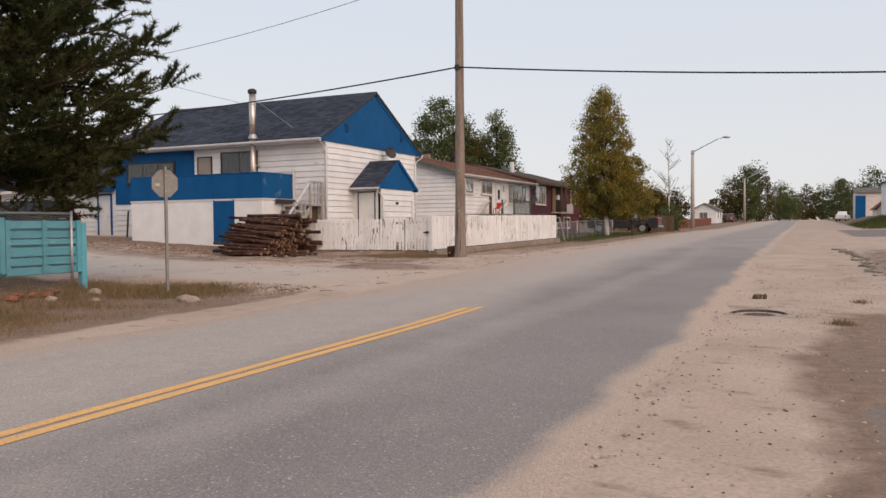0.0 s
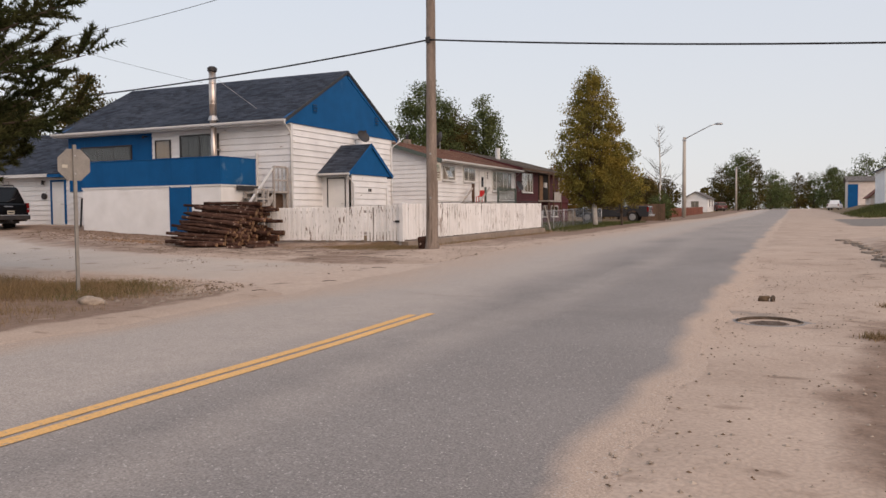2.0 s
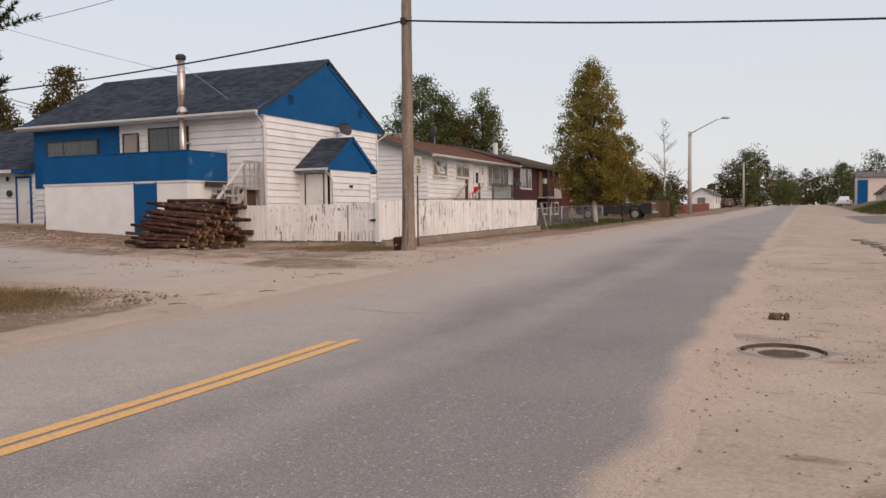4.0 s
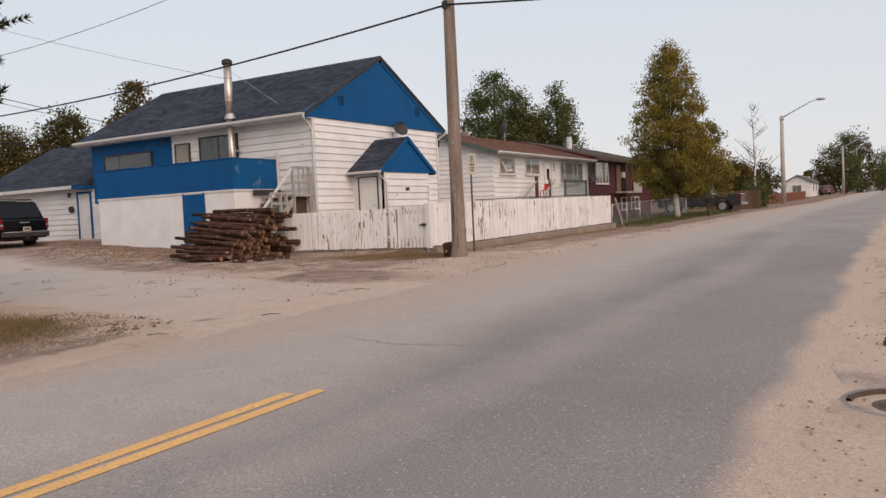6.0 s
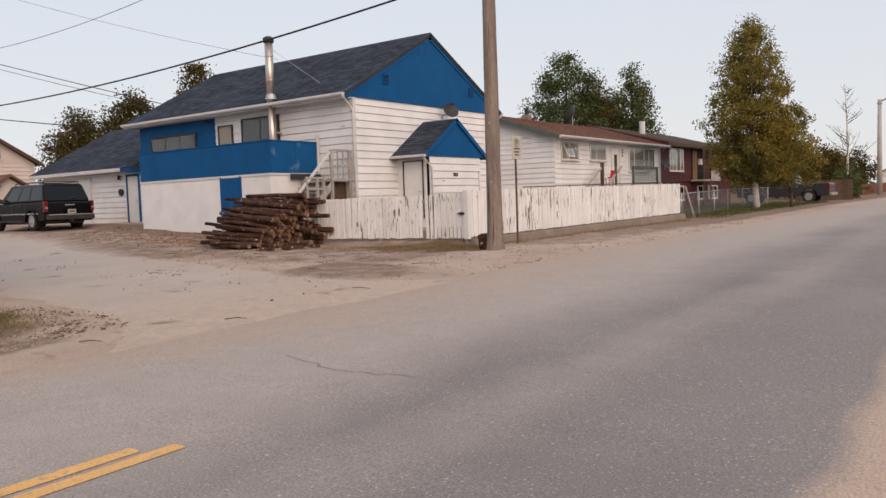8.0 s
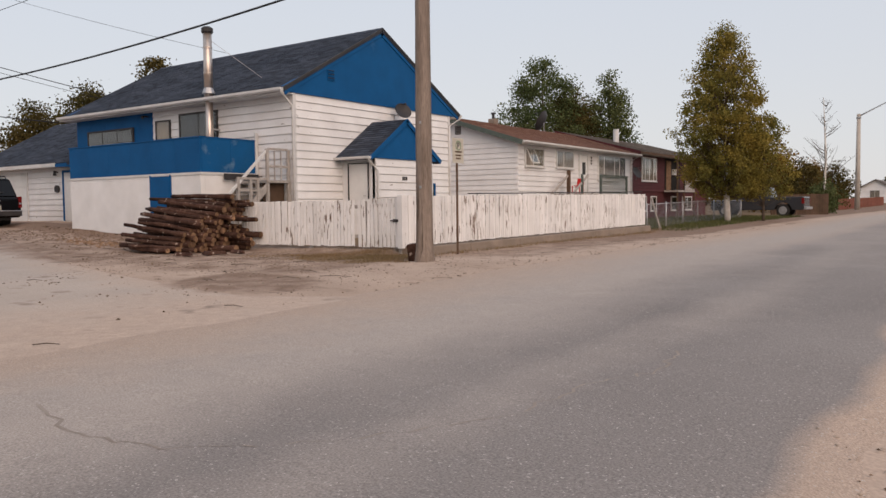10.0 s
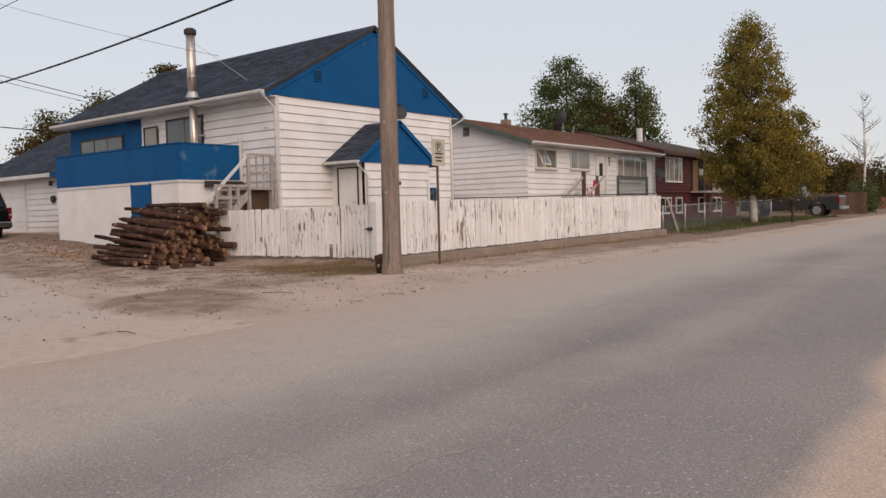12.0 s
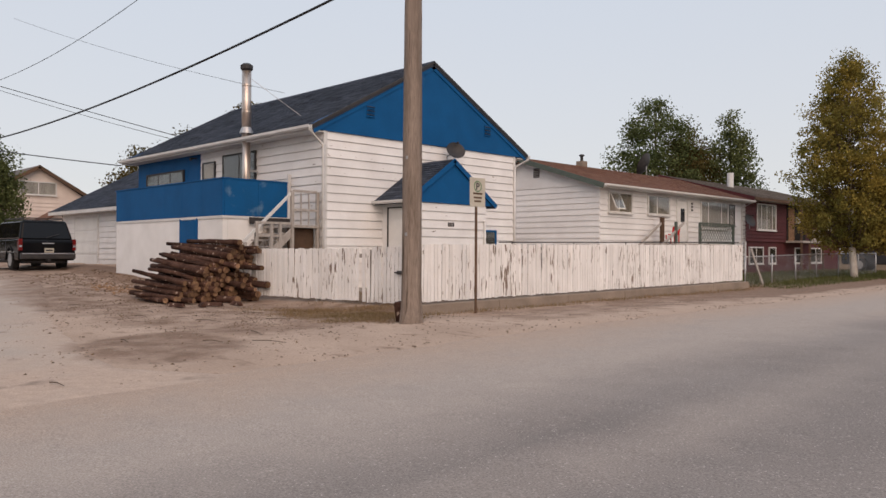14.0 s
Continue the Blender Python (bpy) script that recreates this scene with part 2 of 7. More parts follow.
M_CABLE = surface("black_cable_sheath", (0.018, 0.018, 0.02), (0.025, 0.025, 0.028), 3, 0.6, 30, 0.0, grain=0.0)
M_LATTICE = surface("green_grey_lattice", (0.10, 0.125, 0.11), (0.075, 0.095, 0.085), 3, 0.75, 25, 0.1, grain=0.1)
M_REDPLASTIC = surface("red_plastic", (0.5, 0.03, 0.03), (0.42, 0.025, 0.025), 3, 0.4, 25, 0.0, grain=0.0)
M_TEAL = surface("pale_teal_siding", (0.40, 0.55, 0.52), (0.35, 0.50, 0.475), 2, 0.6, 30, 0.1, rnd=0.06, grain=0.06)
M_IRON = surface("rusty_cast_iron", (0.10, 0.075, 0.062), (0.17, 0.13, 0.108), 8, 0.8, 40, 0.5, metal=0.1, grain=0.2, spec=0.2)
M_LAMPPOST = surface("pale_concrete_post", (0.44, 0.40, 0.355), (0.36, 0.325, 0.29), 2, 0.85, 30, 0.3, grain=0.12, spec=0.15)
M_LAWN = surface("green_grass", (0.085, 0.105, 0.036), (0.12, 0.115, 0.045), 0.8, 0.9, 20, 0.0, island=0.4, grain=0.1, spec=0.1, thin=0.25)
M_SPRAY = surface("sand_filled_crack", (0.36, 0.31, 0.27), (0.26, 0.22, 0.19), 3, 0.9, 30, 0.0, grain=0.1, spec=0.1)
M_SCUFF = surface("scuffed_blue_paint", (0.006, 0.088, 0.25), (0.008, 0.075, 0.20), 1.3, 0.6, 25, 0.1, grain=0.08, spots=(0.10, 0.19, 0.31), spot_scale=2.6, spot_at=0.58, spot_soft=0.18, spec=0.12)
M_CHROME = surface("worn_chrome", (0.6, 0.6, 0.62), (0.5, 0.5, 0.52), 5, 0.25, 30, 0.0, metal=0.9, grain=0.05)
M_BUFF = surface("buff_sheet", (0.34, 0.27, 0.20), (0.28, 0.22, 0.165), 2, 0.7, 30, 0.05, grain=0.05)

M_GLASS = bpy.data.materials.new("window_glass")
M_GLASS.use_nodes = True
_g = M_GLASS.node_tree.nodes["Principled BSDF"]
_g.inputs["Base Color"].default_value, _g.inputs["Roughness"].default_value, _g.inputs["Transmission Weight"].default_value, _g.inputs["IOR"].default_value = (0.75, 0.78, 0.78, 1), 0.04, 1.0, 1.5
M_TINT = bpy.data.materials.new("tinted_car_glass")
M_TINT.use_nodes = True
_g = M_TINT.node_tree.nodes["Principled BSDF"]
_g.inputs["Base Color"].default_value, _g.inputs["Roughness"].default_value = (0.006, 0.006, 0.007, 1), 0.05
_g.inputs["Specular IOR Level"].default_value = 0.3


# ---- mesh helpers ----
class Shape:
    """Gathers boxes, bars and faces for one mesh."""

    def __init__(self, m=None):
        self.v, self.f, self.m = [], [], m

    def add(self, verts, faces):
        k = len(self.v)
        self.v += [tuple(self.m @ Vector(p)) if self.m else tuple(p) for p in verts]
        self.f += [tuple(i + k for i in f) for f in faces]
        return self

    def box(self, x0, x1, y0, y1, z0, z1):
        return self.add([(x0, y0, z0), (x1, y0, z0), (x1, y1, z0), (x0, y1, z0), (x0, y0, z1), (x1, y0, z1), (x1, y1, z1), (x0, y1, z1)],
                        [(3, 2, 1, 0), (4, 5, 6, 7), (0, 1, 5, 4), (1, 2, 6, 5), (2, 3, 7, 6), (3, 0, 4, 7)])

    def prism(self, outline, a, b, axis="y"):
        """A flat outline pushed from a to b along an axis. Outline points lie in the other two axes, in their order."""
        def at(p, s):
            return {"x": (s, p[0], p[1]), "y": (p[0], s, p[1]), "z": (p[0], p[1], s)}[axis]
        n = len(outline)
        return self.add([at(p, a) for p in outline] + [at(p, b) for p in outline],
                        [tuple(range(n)), tuple(range(2 * n - 1, n - 1, -1))] + [(i, n + i, n + (i + 1) % n, (i + 1) % n) for i in range(n)])

    def tube(self, path, radii, sides=8, cap=True):
        """A round bar along a path, with a radius at each point."""
        pts = [Vector(p) for p in path]
        if isinstance(radii, (int, float)):
            radii = [radii] * len(pts)
        rings = []
        for i, p in enumerate(pts):
            d = (pts[min(i + 1, len(pts) - 1)] - pts[max(i - 1, 0)]).normalized()
            u = d.cross(Vector((0, 0, 1)) if abs(d.z) < 0.95 else Vector((1, 0, 0))).normalized()
            w = d.cross(u)
            rings += [p + (u * math.cos(2 * math.pi * j / sides) + w * math.sin(2 * math.pi * j / sides)) * radii[i] for j in range(sides)]
        faces = [(i * sides + j, i * sides + (j + 1) % sides, (i + 1) * sides + (j + 1) % sides, (i + 1) * sides + j) for i in range(len(pts) - 1) for j in range(sides)]
        if cap:
            faces += [tuple(range(sides - 1, -1, -1)), tuple((len(pts) - 1) * sides + j for j in range(sides))]
        return self.add(rings, faces)

    def mesh(self, name, smooth=False):
        me = bpy.data.meshes.new(name)
        me.from_pydata(self.v, [], self.f)
        bm = bmesh.new()
        bm.from_mesh(me)
        bmesh.ops.recalc_face_normals(bm, faces=bm.faces)
        bm.to_mesh(me)
        bm.free()
        if smooth:
            for p in me.polygons:
                p.use_smooth = True
        return me


def part(name, shape, material, parent, label="", smooth=False, bevel=0.0, kind=""):
    """Links a shape as one mesh under a thing or a part (or at top level with no parent)."""
    me = shape if isinstance(shape, bpy.types.Mesh) else shape.mesh(name, smooth)
    if not me.materials:
        me.materials.append(material)
    ob = new(name, me)
    if parent:
        ob.parent = parent
        if parent.type == "EMPTY":
            ob.matrix_parent_inverse = parent.matrix_basis.inverted()
    if bevel:
        bv = ob.modifiers.new("worn_edges", "BEVEL")
        bv.width, bv.segments, bv.limit_method = bevel, 2, "ANGLE"
    return tagged(ob, label, kind=kind)


def piece(name, me, parent, m):
    """One of many alike pieces, on a shared mesh, at its own pose."""
    ob = new(name, me)
    ob.parent = parent
    if parent.type == "EMPTY":
        ob.matrix_parent_inverse = parent.matrix_basis.inverted()
    ob.matrix_basis = m
    return ob


def thing(name, place, label, category, group="", kind=""):
    ob = new(name)
    ob.empty_display_size = 0.2
    ob.matrix_basis = pose(*place)
    return tagged(ob, label, category, group, kind)


def shared(name, shape, material, smooth=False):
    me = shape.mesh(name, smooth)
    me.materials.append(material)
    return me


# ---- the lie of the land ----
def smooth_step(a, b, v):
    t = np.clip((v - a) / (b - a), 0, 1)
    return t * t * (3 - 2 * t)


def land(x, y):
    """Height of the ground."""
    z = np.interp(y, [-2000, 10, 14, 19, 26, 32, 43, 55, 75, 100, 185, 330, 4000], [0, 0.0, 0.05, 0.16, 0.31, 0.36, 0.42, 0.55, 0.62, 0.66, 1.45, 2.0, 2.0])
    z = z + np.minimum(0.05 * np.maximum(0, -20.3 - x), 0.58) * smooth_step(17, 25, y)
    z = z + 0.12 * smooth_step(26.0, 26.9, y) * smooth_step(-12.9, -13.3, x) * smooth_step(45, 43, y)
    z = z - 0.08 * smooth_step(-9.5, -12.0, x) * smooth_step(26.0, 28.0, y) * smooth_step(46, 42, y) * smooth_step(-13.4, -12.9, x)
    z = z + 0.42 * smooth_step(-12.6, -15.0, x) * smooth_step(13.4, 11.2, y)
    z = z - 0.07 * smooth_step(-9.0, -11.0, x) * smooth_step(16.5, 13.0, y)
    z = z - 0.085 * smooth_step(-1.6, -0.9, x) * smooth_step(8.5, 12.5, y) * smooth_step(26, 19, y)
    z = z + 0.14 * smooth_step(1.5, 2.2, x + 0.25 * np.sin(y * 0.9)) * smooth_step(18.5, 20.5, y) * smooth_step(36, 33, y)
    z = z + 0.9 * smooth_step(5.0, 10.0, x) * smooth_step(82, 96, y) * smooth_step(170, 150, y)
    z = z + 0.35 * smooth_step(3.0, 14.0, x) * smooth_step(45, 70, y)
    return z


def ground_z(x, y):
    return float(land(np.float64(x), np.float64(y)))


def sheet(name, xs, ys, height, material, masks=None):
    """A grid of ground over the lines xs and ys."""
    gx, gy = np.meshgrid(xs, ys)
    gz = height(gx, gy)
    verts = np.stack([gx.ravel(), gy.ravel(), gz.ravel()], 1)
    w, h = len(xs), len(ys)
    i = (np.arange(h - 1)[:, None] * w + np.arange(w - 1)).ravel()
    faces = np.stack([i, i + 1, i + w + 1, i + w], 1)
    me = bpy.data.meshes.new(name)
    me.from_pydata(verts.tolist(), [], faces.tolist())
    for key, fn in (masks or {}).items():
        at = me.attributes.new(key, "FLOAT", "POINT")
        at.data.foreach_set("value", fn(gx.ravel(), gy.ravel()).astype(np.float32))
    for p in me.polygons:
        p.use_smooth = True
    me.materials.append(material)
    return new(name, me)


def bumps(x, y):
    return 0.018 * np.sin(x * 2.1 + np.sin(y * 1.3) * 1.4) * np.sin(y * 1.7 + x * 0.6) + 0.01 * np.sin(x * 5.3 + y * 2.2) * np.sin(y * 4.1 - x * 1.2)


def off_road(x, y):
    return np.maximum(smooth_step(-8.3, -9.0, x), smooth_step(-1.5, -0.9, x))


def grass_mask(x, y):
    bank = smooth_step(-9.6, -10.6, x + 0.25 * (y - 11)) * smooth_step(15.4, 14.2, y) * (0.72 + 0.28 * smooth_step(2.6, 0.8, np.hypot(x + 12.9, y - 13.2)))
    verge = smooth_step(1.0, 0.2, np.abs(x + 13.4 + 0.0 * y)) * smooth_step(25.8, 26.3, y) * smooth_step(44, 43, y) * 0.62
    corner = smooth_step(2.2, 0.6, np.hypot((x + 13.6) / 1.6, y - 25.6)) * 0.8
    yard = smooth_step(-13.2, -13.6, x) * smooth_step(26.6, 27.2, y) * smooth_step(-19.4, -18.6, x) * 0.9
    north = smooth_step(-10.6, -11.6, x) * smooth_step(43.5, 45, y)
    east = smooth_step(3.5, 6.5, x) * smooth_step(80, 84, y) * 0.95
    far = np.maximum(smooth_step(-42, -60, x), smooth_step(20, 40, x))
    return np.clip(np.maximum.reduce([bank, verge, corner, yard, north, east, far]), 0, 1)


def dirt_and_shade_mask(x, y):
    front = smooth_step(-9.5, -12.5, x) * smooth_step(20.2, 22.5, y) * smooth_step(30, 28, y) * 0.58
    ruts = smooth_step(0.9, 0.2, np.abs(x + 10.4)) * smooth_step(24, 30, y) * 0.5
    bank = smooth_step(-9.0, -9.9, x) * smooth_step(14.8, 13.4, y) * 0.8
    # brown dirt along the deck wall, mask raised to paint in the shade there
    wall_foot_shade = smooth_step(24.8, 26.9, y) * smooth_step(29, 27.5, y) * smooth_step(-19, -20.5, x) * smooth_step(-36, -33, x) * 0.95
    shoulder = smooth_step(-8.6, -10.0, x) * smooth_step(-14.5, -13.5, x) * (0.56 + 0.32 * smooth_step(30, 44, y)) * smooth_step(25, 28, y)
    rough = 0.62 * smooth_step(0.8, 2.0, x) * smooth_step(17, 20, y) * smooth_step(34, 28, y)
    soil = 0.66 * smooth_step(1.2, 0.5, np.hypot((x + 11.6 + 0.35 * (y - 20.8)) / 2.3, (y - 20.8) / 1.7))
    lane = smooth_step(-0.55, 0.6, x - 0.03 * (y - 8) + 0.2 * np.sin(y * 0.9)) * smooth_step(17, 12, y) * 0.95
    return np.clip(np.maximum.reduce([front, ruts, bank, soil, rough, lane, shoulder, wall_foot_shade]), 0, 1)


def pave_mask(x, y):
    apron = 0.8 * smooth_step(0.0, 1.3, x - 0.05 * (y - 6) + 0.3 * np.sin(y * 1.3) + 0.15 * np.sin(y * 3.1)) * smooth_step(14.0, 9.0, y + np.sin(x * 0.9))
    crossing = smooth_step(1.6, 3.4, x) * smooth_step(50, 53, y) * smooth_step(80, 76, y)
    patch = smooth_step(0.95, 0.5, np.hypot((x + 0.9) / 1.1, y - 13.9)) * 0.55
    return np.clip(np.maximum.reduce([apron, crossing, patch]), 0, 1)


def street_edges(x):
    south = np.interp(x, [-62, -20, -14, -10.5, -9.2, -7.4], [16.4, 16.2, 15.6, 15.0, 14.2, 12.6])
    north = np.interp(x, [-62, -36, -28, -22, -17, -13, -10, -7.4], [25.6, 25.6, 24.6, 22.8, 21.2, 20.2, 19.6, 21.0])
    return south, north


def in_street(x, y):
    s, n = street_edges(x)
    return ((y > s + 0.25) & (y < n - 0.25) & (x < -8.0) & (x > -61.5)).astype(float)


xs = np.concatenate([[-2500, -900, -400, -200, -120, -90, -75, -65, -58, -52, -48], np.arange(-45, 12.01, 0.3), [13, 15, 18, 22, 28, 36, 50, 80, 150, 400, 900, 2500]])
ys = np.concatenate([[-2500, -800, -300, -100, -50, -30, -20, -14], np.arange(-10, 62, 0.3), np.arange(62, 110, 2.0), np.arange(110, 360, 12.0), [400, 500, 800, 1500, 3500]])
ground = sheet("ground", xs, ys, lambda x, y: land(x, y) + bumps(x, y) * off_road(x, y) * (1 - in_street(x, y)) - 0.03 * (1 - off_road(x, y)) - 0.035 * in_street(x, y) - 0.09 * smooth_step(0.62, 0.42, np.hypot(x + 0.66, y - 13.58)), M_GROUND, {"grass": grass_mask, "dirt": dirt_and_shade_mask, "pave": pave_mask})
tagged(ground, "sandy gravel ground with dry grass and bare dirt", "ground", kind="structure")

# the main road, and the side street that meets it
edge_l, edge_r = -8.35, -1.40


def road_sand(x, y):
    d = np.minimum(np.maximum(x - edge_l, 0) * (0.42 + 0.5 * smooth_step(15, 11, y)), np.maximum(edge_r - x, 0) * 3.4)
    mouth = smooth_step(3.2, 0.4, x - edge_l) * smooth_step(13, 16, y) * smooth_step(34, 24, y) * 0.7
    tracks = 0.32 * smooth_step(0.9, 0.1, np.abs(x + 5.3)) * smooth_step(26, 34, y)
    return np.clip(np.maximum.reduce([1.05 - d * 1.15, mouth, tracks]), 0, 1)


def road_worn(x, y):
    left = smooth_step(-3.6, -6.2, x) * 1.1
    lane = 0.55 * smooth_step(0.8, 0.1, np.abs(x + 6.4 + 0.2 * np.sin(y * 0.15))) + 0.42 * smooth_step(0.7, 0.1, np.abs(x + 3.6 + 0.25 * np.sin(y * 0.2)))
    far = 0.42 * smooth_step(18, 40, y)
    return np.clip(np.maximum.reduce([left, lane, far]) + 0.12 * np.sin(y * 0.8 + x) * np.sin(x * 1.7), 0, 1)


road_x = np.concatenate([[edge_l - 0.35], np.linspace(edge_l, edge_r, 28), [edge_r + 0.35]])
road_y = np.concatenate([np.arange(-60, -10, 4.0), np.arange(-10, 62, 0.35), np.arange(62, 110, 2.0), np.arange(110, 330, 10.0), [330, 360, 390]])


def road_height(x, y):
    rim = np.maximum(edge_l - x, x - edge_r)
    return land(x, y) + 0.014 + 0.02 * smooth_step(0.0, -0.6, rim) - 0.045 * (rim > 0.001)


road = sheet("road", road_x, road_y, road_height, M_ROAD, {"sand": road_sand, "worn": road_worn})
for v in road.data.vertices:
    if v.co.x > edge_r - 0.3 or v.co.x < edge_l + 0.3:
        v.co.x += 0.10 * math.sin(v.co.y * 1.1) * math.sin(v.co.y * 0.37 + 1) + 0.05 * math.sin(v.co.y * 3.3)
tagged(road, "worn grey asphalt road with drifted sand edges", "road", kind="structure")

st_u = np.linspace(0, 1, 22)
st_x = np.concatenate([np.arange(-62, -20, 1.0), np.arange(-20, -7.3, 0.4)])


def street_xy(u, x):
    s, n = street_edges(x)
    return s + (n - s) * u


street = sheet("side_street", st_x, st_u, lambda x, u: land(x, street_xy(u, x)) + 0.008 - 0.06 * ((u < 0.001) | (u > 0.999)), M_STREET,
               {"sand": lambda x, u: np.clip(np.maximum(1.0 - np.minimum(u * 6.0, (1 - u) * 3.2), smooth_step(-14, -9.2, x)), 0, 1),
                "dirt": lambda x, u: np.clip(dirt_and_shade_mask(x, street_xy(u, x)) * 1.25 * smooth_step(0.62, 0.98, u), 0, 1)})
for v in street.data.vertices:
    v.co.y = float(street_xy(v.co.y, v.co.x))
tagged(street, "dusty grey asphalt side street", "road", kind="structure")

for name, x, end in (("road_line", -4.91, 12.15), ("road_line", -5.095, 11.96)):
    s = Shape()
    cuts = np.concatenate([np.arange(-40, 10.9, 1.0), [11.4, end]])
    v, f = [], []
    for i, y in enumerate(cuts):
        for k, dx in enumerate((-0.065, 0.065)):
            xx = x + dx + 0.006 * math.sin(y * 2.3 + k) + 0.011 * max(0, 12 - y)
            v.append((xx, y, ground_z(xx, y) + 0.039))
        if i:
            f.append((2 * i - 2, 2 * i - 1, 2 * i + 1, 2 * i))
    s.add(v, f)
    tagged(part(name, s, M_LINE, None), "worn yellow centre line painted on the asphalt", "road marking", "centre lines", "structure")


# ---- houses ----
def siding(house, name, m, length, z0, z1, step, material, gable=None, gable_from=None, thick=0.14):
    """A wall in the local plane y=0 (outside is -y), with lapped boards; m puts it in place. gable: (u, z) of the peak."""
    w = Shape(m)
    if gable:
        w.prism([(0, z0), (length, z0), (length, z1), (gable[0], gable[1]), (0, z1)], 0.02, thick, "y")
    else:
        w.box(0, length, 0.02, thick, z0, z1)
    wall = part(name, w, material, house)
    row = Shape().prism([(0.02, 0), (-0.028, 0.0), (-0.028, 0.014), (-0.003, step - 0.022), (0.02, step - 0.022)], 0, length, "x")
    me = shared("siding_board", row, material)
    k = 0
    z = z1 - step
    while z > z0 - 0.02:
        piece("siding_board", me, wall, m @ Matrix.Translation((0, 0, z)))
        z -= step
        k += 1
    if gable and gable_from is not None:
        z = z1
        while z < gable[1] - 0.15:
            f = (gable[1] - z - step / 2) / (gable[1] - z1)
            a, b = gable[0] * (1 - f), gable[0] + (length - gable[0]) * f
            rowg = Shape(m).prism([(0.02, z), (-0.028, z), (-0.028, z + 0.014), (-0.003, z + step - 0.022), (0.02, z + step - 0.022)], a, b, "x")
            part("siding_board", rowg, material, wall)
            z += step
    return wall


def window(house, m, w, h, frame_mat, back_mat=None, bars=(), rail=0.07, sill=True, open_pane=None, depth=0.05):
    """A window on a wall: frame, panes, sill and a sheet behind the glass, a curtain or a room's painted shade. m:
    lower corner, x along the wall, -y outside.
    """
    f = Shape(m)
    f.box(-rail, 0, -depth, 0.03, -rail, h + rail).box(w, w + rail, -depth, 0.03, -rail, h + rail)
    f.box(0, w, -depth, 0.03, h, h + rail).box(0, w, -depth, 0.03, -rail, 0)
    for b in bars:
        f.box(w * b - 0.028, w * b + 0.028, -depth * 0.8, 0.03, 0, h)
    frame_ob = part("window", f, frame_mat, house)
    cuts = [0.0, *bars, 1.0]
    for i, (a, b) in enumerate(zip(cuts, cuts[1:])):
        pm = m
        if open_pane == i:
            pm = m @ pose(0, -0.03, h) @ pose(0, 0, 0, -24) @ pose(0, 0, -h)
            fr = Shape(pm)
            fr.box(w * a, w * b, -0.045, -0.02, 0, 0.06).box(w * a, w * b, -0.045, -0.02, h - 0.06, h).box(w * a, w * a + 0.06, -0.045, -0.02, 0, h).box(w * b - 0.06, w * b, -0.045, -0.02, 0, h)
            part("sash", fr, frame_mat, frame_ob)
            pm = pm @ pose(0, -0.03, 0)
        p = Shape(pm).box(w * a + 0.03, w * b - 0.03, -0.034, -0.028, 0.01, h - 0.01)
        pane = part("pane", p, M_GLASS, frame_ob)
        pane.visible_shadow = False
    # flat sheet: drawn curtain, or near-black to paint the dark room inside
    if back_mat:
        n = max(6, int(w / 0.09))
        v = [(w * i / n, -0.016 + 0.005 * math.sin(i * 2.1), z) for z in (0, h) for i in range(n + 1)]
        c = Shape(m).add(v, [(i, i + 1, n + 2 + i, n + 1 + i) for i in range(n)])
        part("curtain", c, back_mat, frame_ob)
    if sill:
        part("sill", Shape(m).box(-rail - 0.03, w + rail + 0.03, -depth - 0.05, 0.02, -rail - 0.045, -rail - 0.005), frame_mat, frame_ob)
    return frame_ob


def door(house, m, w, h, frame_mat, face_mat, glass=False, rail=0.09):
    f = Shape(m).box(-rail, 0, -0.05, 0.03, 0, h + rail).box(w, w + rail, -0.05, 0.03, 0, h + rail).box(0, w, -0.05, 0.03, h, h + rail)
    fr = part("door", f, frame_mat, house)
    leaf = Shape(m).box(0.01, w - 0.01, -0.022, 0.02, 0.01, h - 0.01)
    for zz in (0.12, 0.52):
        leaf.box(w * 0.15, w * 0.85, -0.030, -0.020, h * zz, h * (zz + 0.33))
    part("door_leaf", leaf, face_mat, fr, bevel=0.004)
    if glass:
        part("pane", Shape(m).box(w * 0.3, w * 0.72, -0.036, -0.031, h * 0.5, h * 0.82), M_TINT, fr)
    part("handle", Shape(m).tube([(w - 0.1, -0.02, h * 0.47), (w - 0.1, -0.08, h * 0.47), (w - 0.18, -0.08, h * 0.47)], 0.014, 6), M_STEEL, fr)
    return fr


